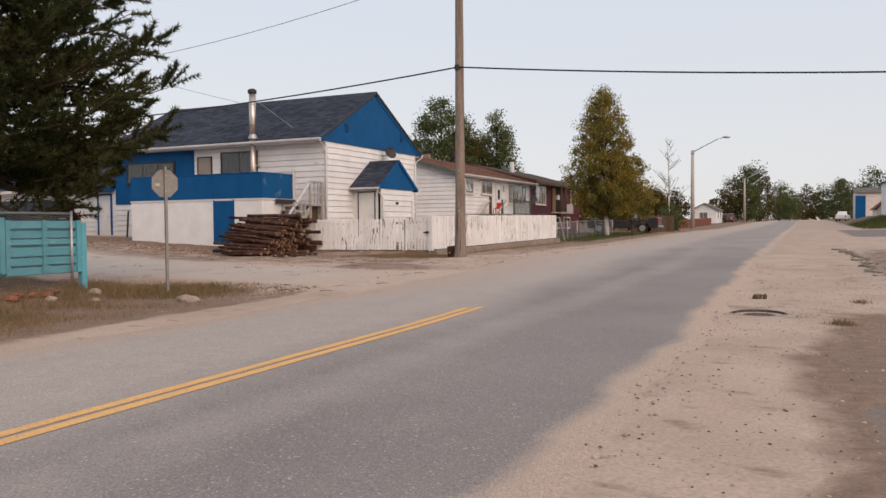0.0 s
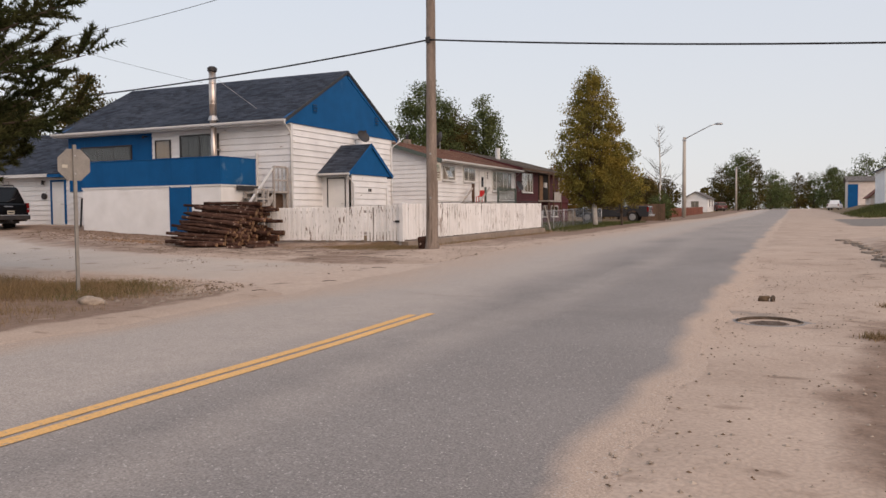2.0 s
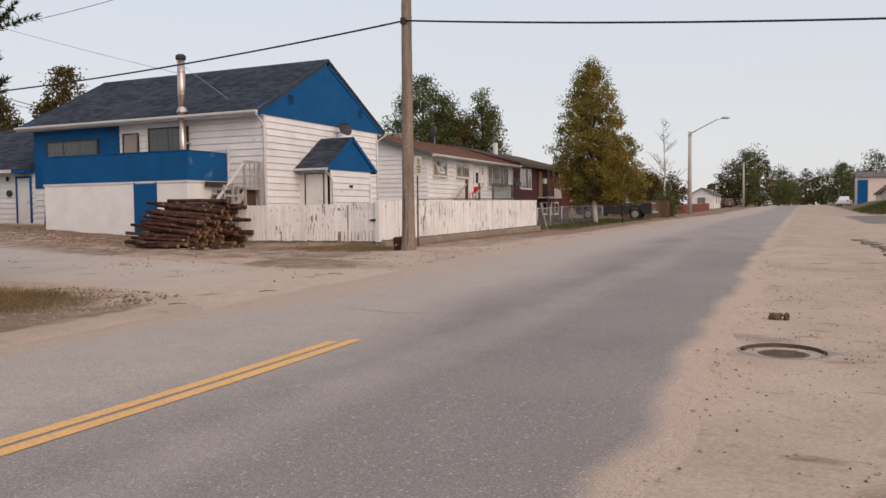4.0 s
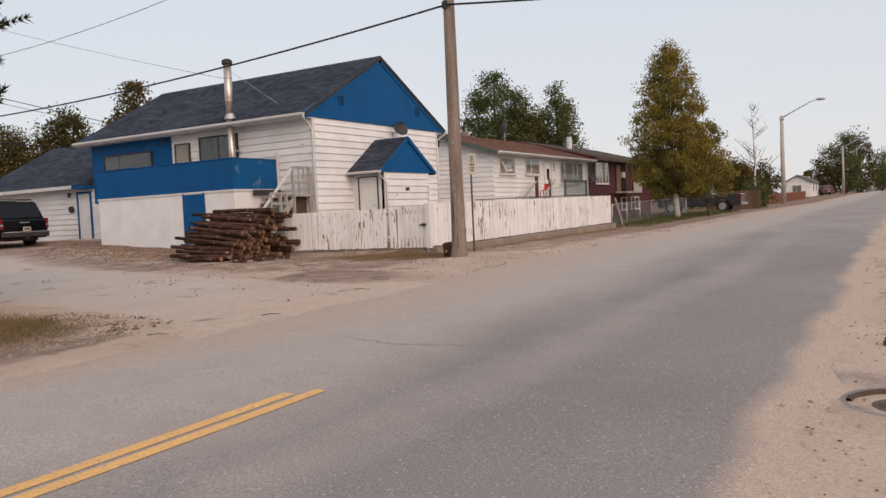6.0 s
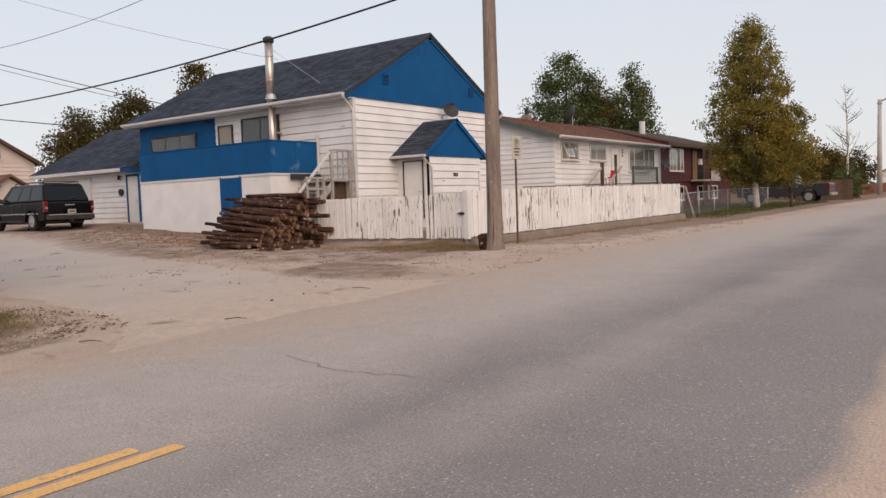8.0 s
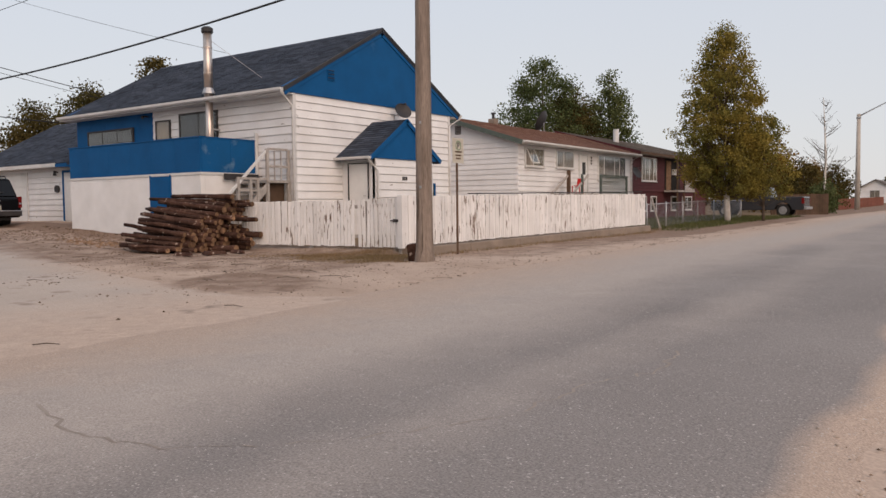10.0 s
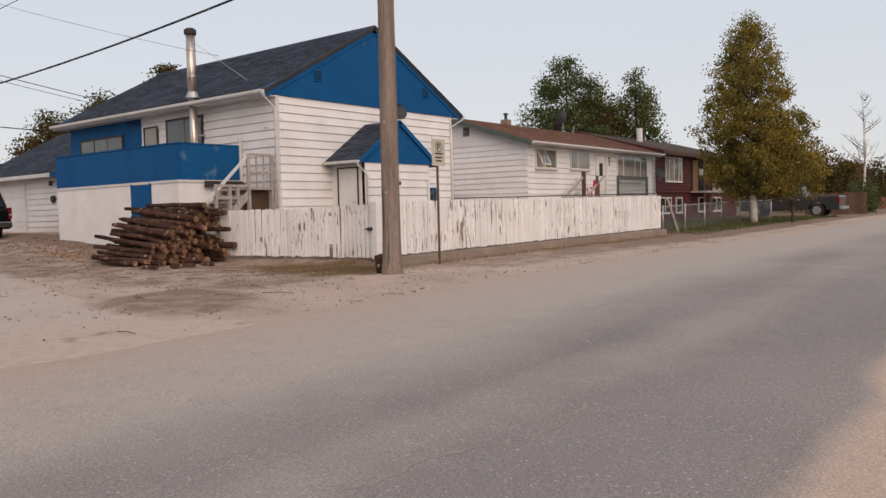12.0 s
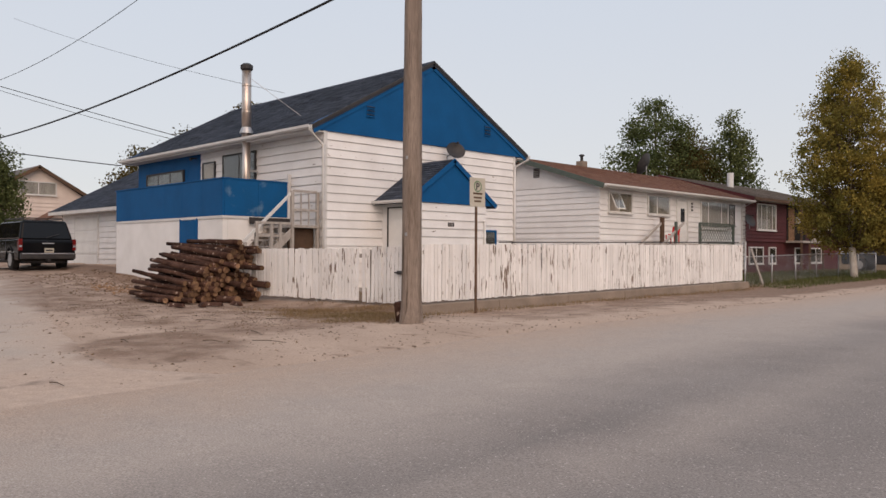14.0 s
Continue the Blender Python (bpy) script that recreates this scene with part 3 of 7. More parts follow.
def shingles(house, name, corner, along, up, length, slope, material, tab=0.33, step=0.15, label=""):
    """A roof slope: a deck board with overlapping tabs. along, up: unit vectors along the eave and up the slope."""
    c, a, u = Vector(corner), Vector(along), Vector(up)
    n = a.cross(u).normalized()
    if n.z < 0:
        n = -n
    deck = Shape()
    pts = [c, c + a * length, c + a * length + u * slope, c + u * slope]
    deck.add([p - n * 0.12 for p in pts] + [p for p in pts], [(0, 1, 2, 3), (4, 5, 6, 7), (0, 1, 5, 4), (1, 2, 6, 5), (2, 3, 7, 6), (3, 0, 4, 7)])
    roof = part(name, deck, material, house, label)
    rng = random.Random(len(name) + int(length * 10))
    v, f = [], []
    rows = int(slope / step)
    for r in range(rows):
        s0 = r * step
        x = -tab * (0.5 if r % 2 else 0.0) - rng.random() * 0.06
        while x < length:
            a0, a1 = max(0, x + 0.004), min(length, x + tab - 0.004)
            x += tab
            if a1 - a0 < 0.03:
                continue
            lift = 0.014 + rng.random() * 0.006
            k = len(v)
            p0, p1 = c + a * a0 + u * s0, c + a * a1 + u * s0
            q0, q1 = c + a * a0 + u * min(slope, s0 + step + 0.02), c + a * a1 + u * min(slope, s0 + step + 0.02)
            v += [p0 + n * 0.001, p1 + n * 0.001, p1 + n * lift, p0 + n * lift, q1 + n * 0.003, q0 + n * 0.003]
            f += [(k, k + 1, k + 2, k + 3), (k + 3, k + 2, k + 4, k + 5)]
    me = bpy.data.meshes.new("shingles")
    me.from_pydata([tuple(p) for p in v], [], f)
    me.materials.append(material)
    part("shingles", me, material, roof, kind="stuff")
    return roof


def east_wall(x, y0):
    """Wall frame whose outside looks along +x; local x runs along +y."""
    return Matrix(((0, -1, 0, x), (1, 0, 0, y0), (0, 0, 1, 0), (0, 0, 0, 1)))


def south_wall(x0, y):
    """Wall frame whose outside looks along -y; local x runs along +x."""
    return Matrix.Translation((x0, y, 0))


def gutter(house, a, b, r=0.06):
    a, b = Vector(a), Vector(b)
    d = (b - a).normalized()
    side = d.cross(Vector((0, 0, 1)))
    v, f = [], []
    prof = [(-r, r * 0.9), (-r * 0.95, -r * 0.5), (-r * 0.4, -r), (r * 0.4, -r), (r, -r * 0.3), (r * 1.05, r * 0.9), (r * 0.9, r * 0.9), (r * 0.4, -r * 0.8), (-r * 0.4, -r * 0.8), (-r * 0.85, r * 0.9)]
    for p in (a, b):
        v += [p + side * q[0] + Vector((0, 0, q[1])) for q in prof]
    n = len(prof)
    f = [(i, (i + 1) % n, n + (i + 1) % n, n + i) for i in range(n)] + [tuple(range(n)), tuple(range(n, 2 * n))]
    return part("gutter", Shape().add(v, f), M_TRIM, house, "white metal gutter")


def blue_house():
    x1, x0, y0, y1 = -19.2, -31.85, 29.3, 37.98
    zb, ze, zr = 0.45, 5.2, 7.96
    h = thing("blue_and_white_house", (-25, 33.6, 0.7), "two-storey white clapboard house with blue gable and deck", "house")
    ym = (y0 + y1) / 2 + 0.05
    siding(h, "wall", east_wall(x1, y0), y1 - y0, zb, ze, 0.262, M_WHITE)
    siding(h, "wall", south_wall(x0 + 5.2, y0), x1 - x0 - 5.2, zb, ze, 0.262, M_WHITE)
    siding(h, "wall", south_wall(x0, y0), 5.2, zb, 2.6, 0.262, M_WHITE)
    blue_wall = part("wall", Shape().box(x0, x0 + 5.2, y0 - 0.03, y0 + 0.14, 2.6, 5.18), M_BLUE, h, "smooth blue painted wall")
    for k in range(1, 5):
        part("panel_strip", Shape().box(x0 + k * 1.06 - 0.012, x0 + k * 1.06 + 0.012, y0 - 0.036, y0 - 0.0305, 2.6, 5.15), M_BLUE, blue_wall)
    # back and west walls close the house
    part("wall", Shape().box(x0, x1 - 0.15, y1 - 0.15, y1, zb, ze), M_WHITE, h)
    part("wall", Shape().box(x0 - 0.002, x0 + 0.15, y0 + 0.15, y1 - 0.16, zb, ze), M_WHITE, h)
    for gx, nm in ((x1, "gable"), (x0 + 0.05, "gable")):
        g = Shape().prism([(y0 - 0.42, ze - 0.02), (y1 + 0.55, ze - 0.02), (y1 + 0.55, ze + 0.16), (ym, zr - 0.1), (y0 - 0.42, ze + 0.16)], gx - 0.06, gx + 0.06, "x")
        part(nm, g, M_BLUE, h, "blue painted gable boarding")
    for s, yy in ((-1, y0 - 0.52), (1, y1 + 0.65)):
        run = Vector((0, ym - yy, zr - (ze + 0.08)))
        shingles(h, "roof", (x0 - 0.45, yy, ze + 0.08), (1, 0, 0), run.normalized(), x1 - x0 + 0.56, run.length, M_SHINGLE, label="dark grey asphalt shingle roof slope")
        # rake board and dark drip edge over the gable
        for xx in (x1 + 0.064,):
            n = Vector((0, -run.z, run.y)).normalized() * (1 if run.y > 0 else -1)
            p, q = Vector((0, yy, ze + 0.08)), Vector((0, ym, zr))
            for nm, mt, a, b, x_a, x_b in (("rake_board", M_BLUE, -0.24, -0.07, xx + 0.0, xx + 0.025), ("drip_edge", M_DARK, -0.06, 0.02, xx + 0.05, xx + 0.075)):
                part(nm, Shape().prism([((p + n * a).y, (p + n * a).z), ((q + n * a).y, (q + n * a).z), ((q + n * b).y, (q + n * b).z), ((p + n * b).y, (p + n * b).z)], x_a, x_b, "x"), mt, h)
        part("soffit", Shape().box(x0 - 0.4, x1 + 0.05, min(yy, yy - s * 0.55) + 0.03, max(yy, yy - s * 0.55) - 0.03, ze - 0.075, ze - 0.045), M_TRIM, h)
    part("ridge_cap", Shape().prism([(ym - 0.15, zr - 0.075), (ym, zr + 0.035), (ym + 0.15, zr - 0.075)], x0 - 0.45, x1 + 0.13, "x"), M_SHINGLE, h)
    part("fascia", Shape().box(x0 - 0.45, x1 + 0.1, y0 - 0.53, y0 - 0.50, ze - 0.08, ze + 0.07), M_TRIM, h)
    gutter(h, (x0 - 0.45, y0 - 0.6, ze + 0.03), (x1 + 0.14, y0 - 0.6, ze + 0.03))
    gutter(h, (x0 - 0.45, y1 + 0.72, ze + 0.03), (x1 + 0.14, y1 + 0.72, ze + 0.03))
    part("downpipe", Shape().tube([(x1 + 0.1, y0 - 0.6, ze), (x1 + 0.1, y0 - 0.6, ze - 0.08), (x1 + 0.05, y0 - 0.07, ze - 0.45), (x1 + 0.04, y0 - 0.06, zb + 0.2)], 0.042, 8), M_TRIM, h, "white downpipe", smooth=True)
    part("downpipe", Shape().tube([(x1 + 0.1, y1 + 0.7, ze), (x1 + 0.1, y1 + 0.7, ze - 0.08), (x1 + 0.06, y1 - 0.05, ze - 0.42), (x1 + 0.06, y1 - 0.05, zb + 0.2)], 0.042, 8), M_TRIM, h, "white downpipe", smooth=True)
    part("corner_board", Shape().box(x1 - 0.02, x1 + 0.035, y0 - 0.035, y0 + 0.09, zb, ze), M_TRIM, h)
    part("corner_board", Shape().box(x1 - 0.02, x1 + 0.035, y1 - 0.09, y1 + 0.03, zb, ze), M_TRIM, h)
    for yv, zv in ((31.0, 5.95), (36.4, 5.95)):
        v = part("gable_vent", Shape().box(x1 + 0.05, x1 + 0.075, yv - 0.17, yv + 0.17, zv - 0.2, zv + 0.2), M_BLUE, h)
        for k in range(6):
            part("slat", Shape(Matrix.Translation((x1 + 0.085, yv, zv - 0.16 + k * 0.062)) @ pose(0, 0, 0, 0, 35, 0)).box(-0.02, 0.02, -0.15, 0.15, -0.006, 0.006), M_DARK if k % 2 else M_BLUE, v)
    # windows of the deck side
    window(h, south_wall(-30.9, y0 - 0.06) @ pose(0, 0, 3.72), 3.0, 0.86, M_DARK, M_ROOM_SHADE, (0.33, 0.67))
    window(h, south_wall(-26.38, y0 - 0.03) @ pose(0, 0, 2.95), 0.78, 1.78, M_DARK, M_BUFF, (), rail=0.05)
    window(h, south_wall(-24.95, y0 - 0.03) @ pose(0, 0, 2.95), 2.0, 1.92, M_DARK, M_ROOM_SHADE, (0.52,), rail=0.06)
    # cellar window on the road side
    window(h, east_wall(x1 + 0.03, 35.95) @ pose(0, 0, 1.75), 0.9, 0.6, M_BLUE, M_ROOM_SHADE, ())
    # fragments of bare wood where the paint has gone
    rng = random.Random(4)
    for yy, zz, w in ((29.55, 4.72, 0.25), (29.9, 4.66, 0.1), (30.05, 4.7, 0.3), (30.5, 4.62, 0.22), (29.42, 4.5, 0.2), (30.85, 4.46, 0.12), (31.1, 4.43, 0.2), (30.1, 4.36, 0.1), (31.55, 4.22, 0.08), (32.1, 4.1, 0.24), (36.8, 4.2, 0.5), (36.2, 4.22, 0.2)):
        z_row = ze - 0.262 * math.floor((ze - zz) / 0.262) - 0.262
        b = Shape()
        n = 9
        ring = [(x1 + 0.0235 - 0.012 * 0.2, yy + math.cos(2 * math.pi * k / n) * w * 0.5 * rng.uniform(0.6, 1), z_row + 0.05 + math.sin(2 * math.pi * k / n) * 0.045 * rng.uniform(0.5, 1)) for k in range(n)]
        b.add(ring + [(p[0] - 0.03, p[1], p[2]) for p in ring], [tuple(range(n))] + [(k, (k + 1) % n, n + (k + 1) % n, n + k) for k in range(n)])
        part("bare_patch", b, M_BROWNWOOD, h, "bare weathered wood where paint peeled")
    part("floodlight", Shape().tube([(-26.9, y0 - 0.06, 4.98), (-26.9, y0 - 0.22, 4.98), (-26.9, y0 - 0.3, 4.93)], [0.03, 0.03, 0.07], 8), M_DARK, h, "small black wall lamp")

    # porch on the road side
    px0, px1 = x1, -17.7
    py0, py1 = 31.55, 34.75
    zp, zpr = 3.14, 4.55
    pm = (py0 + py1) / 2 + 0.02
    siding(h, "porch_wall", east_wall(px1, py0), py1 - py0, 0.45, zp, 0.262, M_WHITE)
    part("porch_wall", Shape().box(px0, px1 - 0.03, py1 - 0.14, py1, 0.45, zp), M_WHITE, h)
    part("porch_wall", Shape().box(px0, px1 - 0.03, py0, py0 + 0.14, 0.45, zp), M_WHITE, h)
    door(h, south_wall(px0 + 0.32, py0) @ pose(0, 0, 0.92), 0.86, 2.05, M_DARK, M_WHITEDOOR, rail=0.03)
    part("porch_gable", Shape().prism([(py0 - 0.3, zp), (py1 + 0.36, zp), (py1 + 0.36, zp + 0.08), (pm, zpr - 0.06), (py0 - 0.3, zp + 0.08)], px1 - 0.02, px1 + 0.05, "x"), M_BLUE, h, "blue boarded porch gable")
    for yy in (py0 - 0.38, py1 + 0.44):
        run = Vector((0, pm - yy, zpr - (zp + 0.03)))
        shingles(h, "porch_roof", (px0 + 0.02, yy, zp + 0.03), (1, 0, 0), run.normalized(), px1 - px0 + 0.07, run.length, M_SHINGLE, label="dark shingled porch roof slope")
        n = Vector((0, -run.z, run.y)).normalized() * (1 if run.y > 0 else -1)
        p, q = Vector((0, yy, zp + 0.03)), Vector((0, pm, zpr))
        part("rake_board", Shape().prism([((p + n * a).y, (p + n * a).z) for a in (-0.13,)] + [((q + n * -0.13).y, (q + n * -0.13).z), ((q + n * 0.02).y, (q + n * 0.02).z), ((p + n * 0.02).y, (p + n * 0.02).z)], px1 + 0.092, px1 + 0.115, "x"), M_BLUE, h)
    gutter(h, (px0 + 0.04, py0 - 0.43, zp + 0.0), (px1 + 0.14, py0 - 0.43, zp + 0.0), 0.05)
    part("downpipe", Shape().tube([(px1 + 0.05, py0 - 0.43, zp - 0.03), (px1 + 0.05, py0 - 0.35, zp - 0.12), (px1 + 0.06, py0 + 0.05, zp - 0.42), (px1 + 0.06, py0 + 0.05, 0.7)], 0.035, 8), M_TRIM, h, smooth=True)
    part("downpipe", Shape().tube([(px1 + 0.06, py1 - 0.12, zp - 0.5), (px1 + 0.06, py1 - 0.12, 0.7)], 0.04, 8), M_TRIM, h, smooth=True)
    # the number by the door as plain bars
    for k in range(3):
        part("number_bar", Shape().box(px1 + 0.024, px1 + 0.034, 32.95 + k * 0.1, 33.02 + k * 0.1, 2.42, 2.55), M_DARK, h)
    return h


def deck():
    """The walled deck along the house, with its cellar room below."""
    d = thing("walled_deck", (-24.6, 28.1, 0.7), "blue boarded deck parapet over a white stucco base", "deck")
    x0, x1, y0, y1 = -28.35, -20.88, 26.95, 29.24
    za, zt = 2.62, 3.72
    part("base_wall", Shape().box(x0, x1, y0, y0 + 0.16, 0.5, za), M_STUCCO, d, bevel=0.01)
    part("base_wall", Shape().box(x1 - 0.16, x1, y0 + 0.161, y1, 0.4, za), M_STUCCO, d, bevel=0.01)
    part("base_wall", Shape().box(x0, x0 + 0.16, y0 + 0.161, y1, 0.5, za), M_STUCCO, d, bevel=0.01)
    part("trim_band", Shape().box(x0 - 0.03, x1 + 0.03, y0 - 0.03, y0 + 0.10, za - 0.045, za + 0.03), M_TRIM, d)
    part("trim_band", Shape().box(x1 - 0.10, x1 + 0.03, y0 + 0.101, y1, za - 0.045, za + 0.03), M_TRIM, d)
    part("deck_floor", Shape().box(x0 + 0.17, x1 - 0.17, y0 + 0.17, y1, za - 0.1, za), M_GREYWOOD, d)
    w = (x1 - x0) / 6
    for k in range(6):
        part("parapet_panel", Shape().box(x0 + k * w + 0.002, x0 + (k + 1) * w - 0.002, y0 - 0.01, y0 + 0.06, za + 0.031, zt), M_BLUE, d, bevel=0.004)
    for k in range(2):
        ww = (y1 - y0 - 0.07) / 2
        part("parapet_panel", Shape().box(x1 - 0.06, x1 + 0.01, y0 + 0.062 + k * ww, y0 + 0.06 + (k + 1) * ww - 0.002, za + 0.031, zt), M_SCUFF, d, "blue panel scuffed pale where paint wore off", bevel=0.004)
    part("parapet_panel", Shape().box(x0, x0 + 0.06, y0 + 0.062, y1, za + 0.031, zt), M_BLUE, d)
    part("cap_rail", Shape().box(x0 - 0.03, x1 + 0.03, y0 - 0.035, y0 + 0.09, zt + 0.001, zt + 0.035), M_BLUE, d)
    part("cap_rail", Shape().box(x1 - 0.09, x1 + 0.03, y0 + 0.091, y1, zt + 0.001, zt + 0.035), M_BLUE, d)
    dm = south_wall(-23.42, y0 - 0.002) @ pose(0, 0, 0.78)
    leaf = part("cellar_door", Shape(dm).box(0, 1.0, -0.045, 0.0, 0, 1.78), M_BLUE, d, "plain blue cellar door", bevel=0.006)
    for a, b in ((-0.07, -0.002), (1.002, 1.07)):
        part("casing", Shape(dm).box(a, b, -0.03, 0, 0, 1.83), M_BLUE, leaf)
    part("hasp", Shape(dm).box(0.88, 0.96, -0.07, -0.046, 0.85, 0.98), M_DARK, leaf)
    part("corner_post", Shape().box(x1 - 0.02, x1 + 0.05, y1 - 0.1, y1, za, 4.0), M_TRIM, d)
    return d


def deck_stairs():
    s = thing("deck_stairs", (-19.9, 28.2, 0.6), "bare grey timber stairs and railing beside the deck", "stairs")
    xa, xb = -20.78, -19.3
    part("landing", Shape().box(xa, xb, 28.25, 29.22, 2.30, 2.38), M_GREYWOOD, s, bevel=0.006)
    for x, y, t in ((xb - 0.06, 28.3, 3.36), (xb - 0.06, 29.18, 3.36), (xa + 0.06, 28.3, 2.3), (xa + 0.06, 29.18, 2.3)):
        part("post", Shape().box(x - 0.045, x + 0.045, y - 0.045, y + 0.045, ground_z(x, y) - 0.05, t), M_GREYWOOD, s, bevel=0.005)
    for z in (2.78, 3.32):
        part("rail", Shape().box(xb - 0.08, xb - 0.03, 28.34, 29.14, z, z + 0.07), M_GREYWOOD, s)
    for k in range(2):
        y = 28.60 + k * 0.27
        part("baluster", Shape().box(xb - 0.075, xb - 0.04, y - 0.018, y + 0.018, 2.39, 3.3), M_GREYWOOD, s)
    n = 8
    for k in range(n):
        z = 2.30 - (k + 1) * 0.19
        y = 28.2 - (k + 1) * 0.21
        if z > 0.7:
            part("tread", Shape().box(xa + 0.1, xb - 0.12, y - 0.02, y + 0.24, z, z + 0.04), M_GREYWOOD, s)
    for x in (xb - 0.1,):
        part("hand_rail", Shape().prism([(28.3, 3.36), (28.3, 3.26), (26.75, 1.82), (26.75, 1.94)], x, x + 0.05, "x"), M_TRIM, s, "pale painted stair rail")
        part("post", Shape().box(x, x + 0.08, 26.74, 26.82, ground_z(x, 26.8) - 0.05, 1.86), M_GREYWOOD, s)
        for z in (2.02, 2.38):
            part("side_rail", Shape().box(x + 0.02, x + 0.06, 27.1, 28.25, z, z + 0.07), M_GREYWOOD, s)
        for y in (27.14, 27.62, 27.9):
            part("side_post", Shape().box(x - 0.02, x + 0.07, y - 0.04, y + 0.04, ground_z(x, y) - 0.05, 2.40), M_GREYWOOD, s)
    for x in (xa + 0.05, xb - 0.1):
        part("stringer", Shape().prism([(28.25, 2.26), (28.25, 2.0), (26.75, 0.62), (26.6, 0.62), (26.6, 0.80)], x, x + 0.045, "x"), M_GREYWOOD, s)
    # added black strip in place of the dark open gap below the parapet
    part("edge_board", Shape().box(xa + 0.01, xa + 0.05, 27.75, 29.15, 2.42, 2.62), M_DARK, s, "black strip painting the shaded gap under the parapet")
    part("skirt_board", Shape().box(xb - 0.32, xb - 0.28, 28.30, 29.2, 0.5, 2.29), M_BROWNWOOD, s, "dark boards below the landing")
    return s


def flue():
    f = thing("stove_flue", (-23.0, 28.95, 3.0), "stainless steel stove flue with dark cap and guy wire", "chimney")
    x, y = -22.8, 28.85
    part("pipe", Shape().tube([(x, y, 2.95), (x, y, 5.2)], 0.13, 14), M_FLUE, f, smooth=True)
    part("pipe", Shape().tube([(x, y, 5.2), (x, y, 7.45)], 0.15, 14), M_FLUE, f, smooth=True)
    for z in (6.1, 6.95):
        part("joint_band", Shape().tube([(x, y, z), (x, y, z + 0.05)], 0.157, 14), M_FLUE, f)
    part("storm_collar", Shape().tube([(x, y, 5.42), (x, y, 5.5), (x, y, 5.62)], [0.22, 0.2, 0.152], 14), M_STEEL, f)
    part("cap", Shape().tube([(x, y, 7.45), (x, y, 7.5), (x, y, 7.62), (x, y, 7.68)], [0.16, 0.2, 0.2, 0.12], 14), M_DARK, f, "sooty dark rain cap")
    part("guy_wire", Shape().tube([(x, y, 7.3), (x + 1.37, 30.0, 5.98)], 0.008, 5), M_STEEL, f)
    part("elbow_bracket", Shape().box(x - 0.03, x + 0.03, y + 0.1, y + 0.42, 4.2, 4.26), M_STEEL, f)


def satellite_dish(place, r, turn, label, arm=(0.0, 0.3, -0.5), mat=None):
    d = thing("satellite_dish", place, label, "satellite dish", "satellite dishes")
    m = pose(*place) @ pose(0, 0, 0, 0, 0, turn) @ pose(0, 0, 0, 0, 65, 0)
    s = Shape(m)
    rings, sides = 5, 20
    v = [(0, 0, 0)]
    for k in range(1, rings + 1):
        rr = r * k / rings
        v += [(math.cos(2 * math.pi * j / sides) * rr * 0.9, math.sin(2 * math.pi * j / sides) * rr, 0.28 * rr * rr / r) for j in range(sides)]
    f = [(0, 1 + j, 1 + (j + 1) % sides) for j in range(sides)]
    for k in range(rings - 1):
        f += [(1 + k * sides + j, 1 + (k + 1) * sides + j, 1 + (k + 1) * sides + (j + 1) % sides, 1 + k * sides + (j + 1) % sides) for j in range(sides)]
    n = len(v)
    v2 = [(p[0], p[1], p[2] - 0.02) for p in v]
    f2 = [tuple(i + n for i in reversed(q)) for q in f]
    s.add(v + v2, f + f2)
    part("reflector", s, mat or M_DARK, d, smooth=True)
    part("feed_arm", Shape(m).tube([(-r * 0.85, 0, 0.2 * r), (-r * 0.4, 0, r * 0.95)], 0.016, 6), M_DARK, d)
    part("feed_horn", Shape(m).tube([(-r * 0.42, 0, r * 0.9), (-r * 0.3, 0, r * 1.02)], [0.05, 0.035], 8), M_DARK, d)
    p = Vector(place)
    part("mast", Shape().tube([p + Vector((0, 0, -0.05)), p + Vector((arm[0], arm[1], arm[2] * 0.4)), p + Vector(arm)], 0.025, 6), M_STEEL, d)
    return d


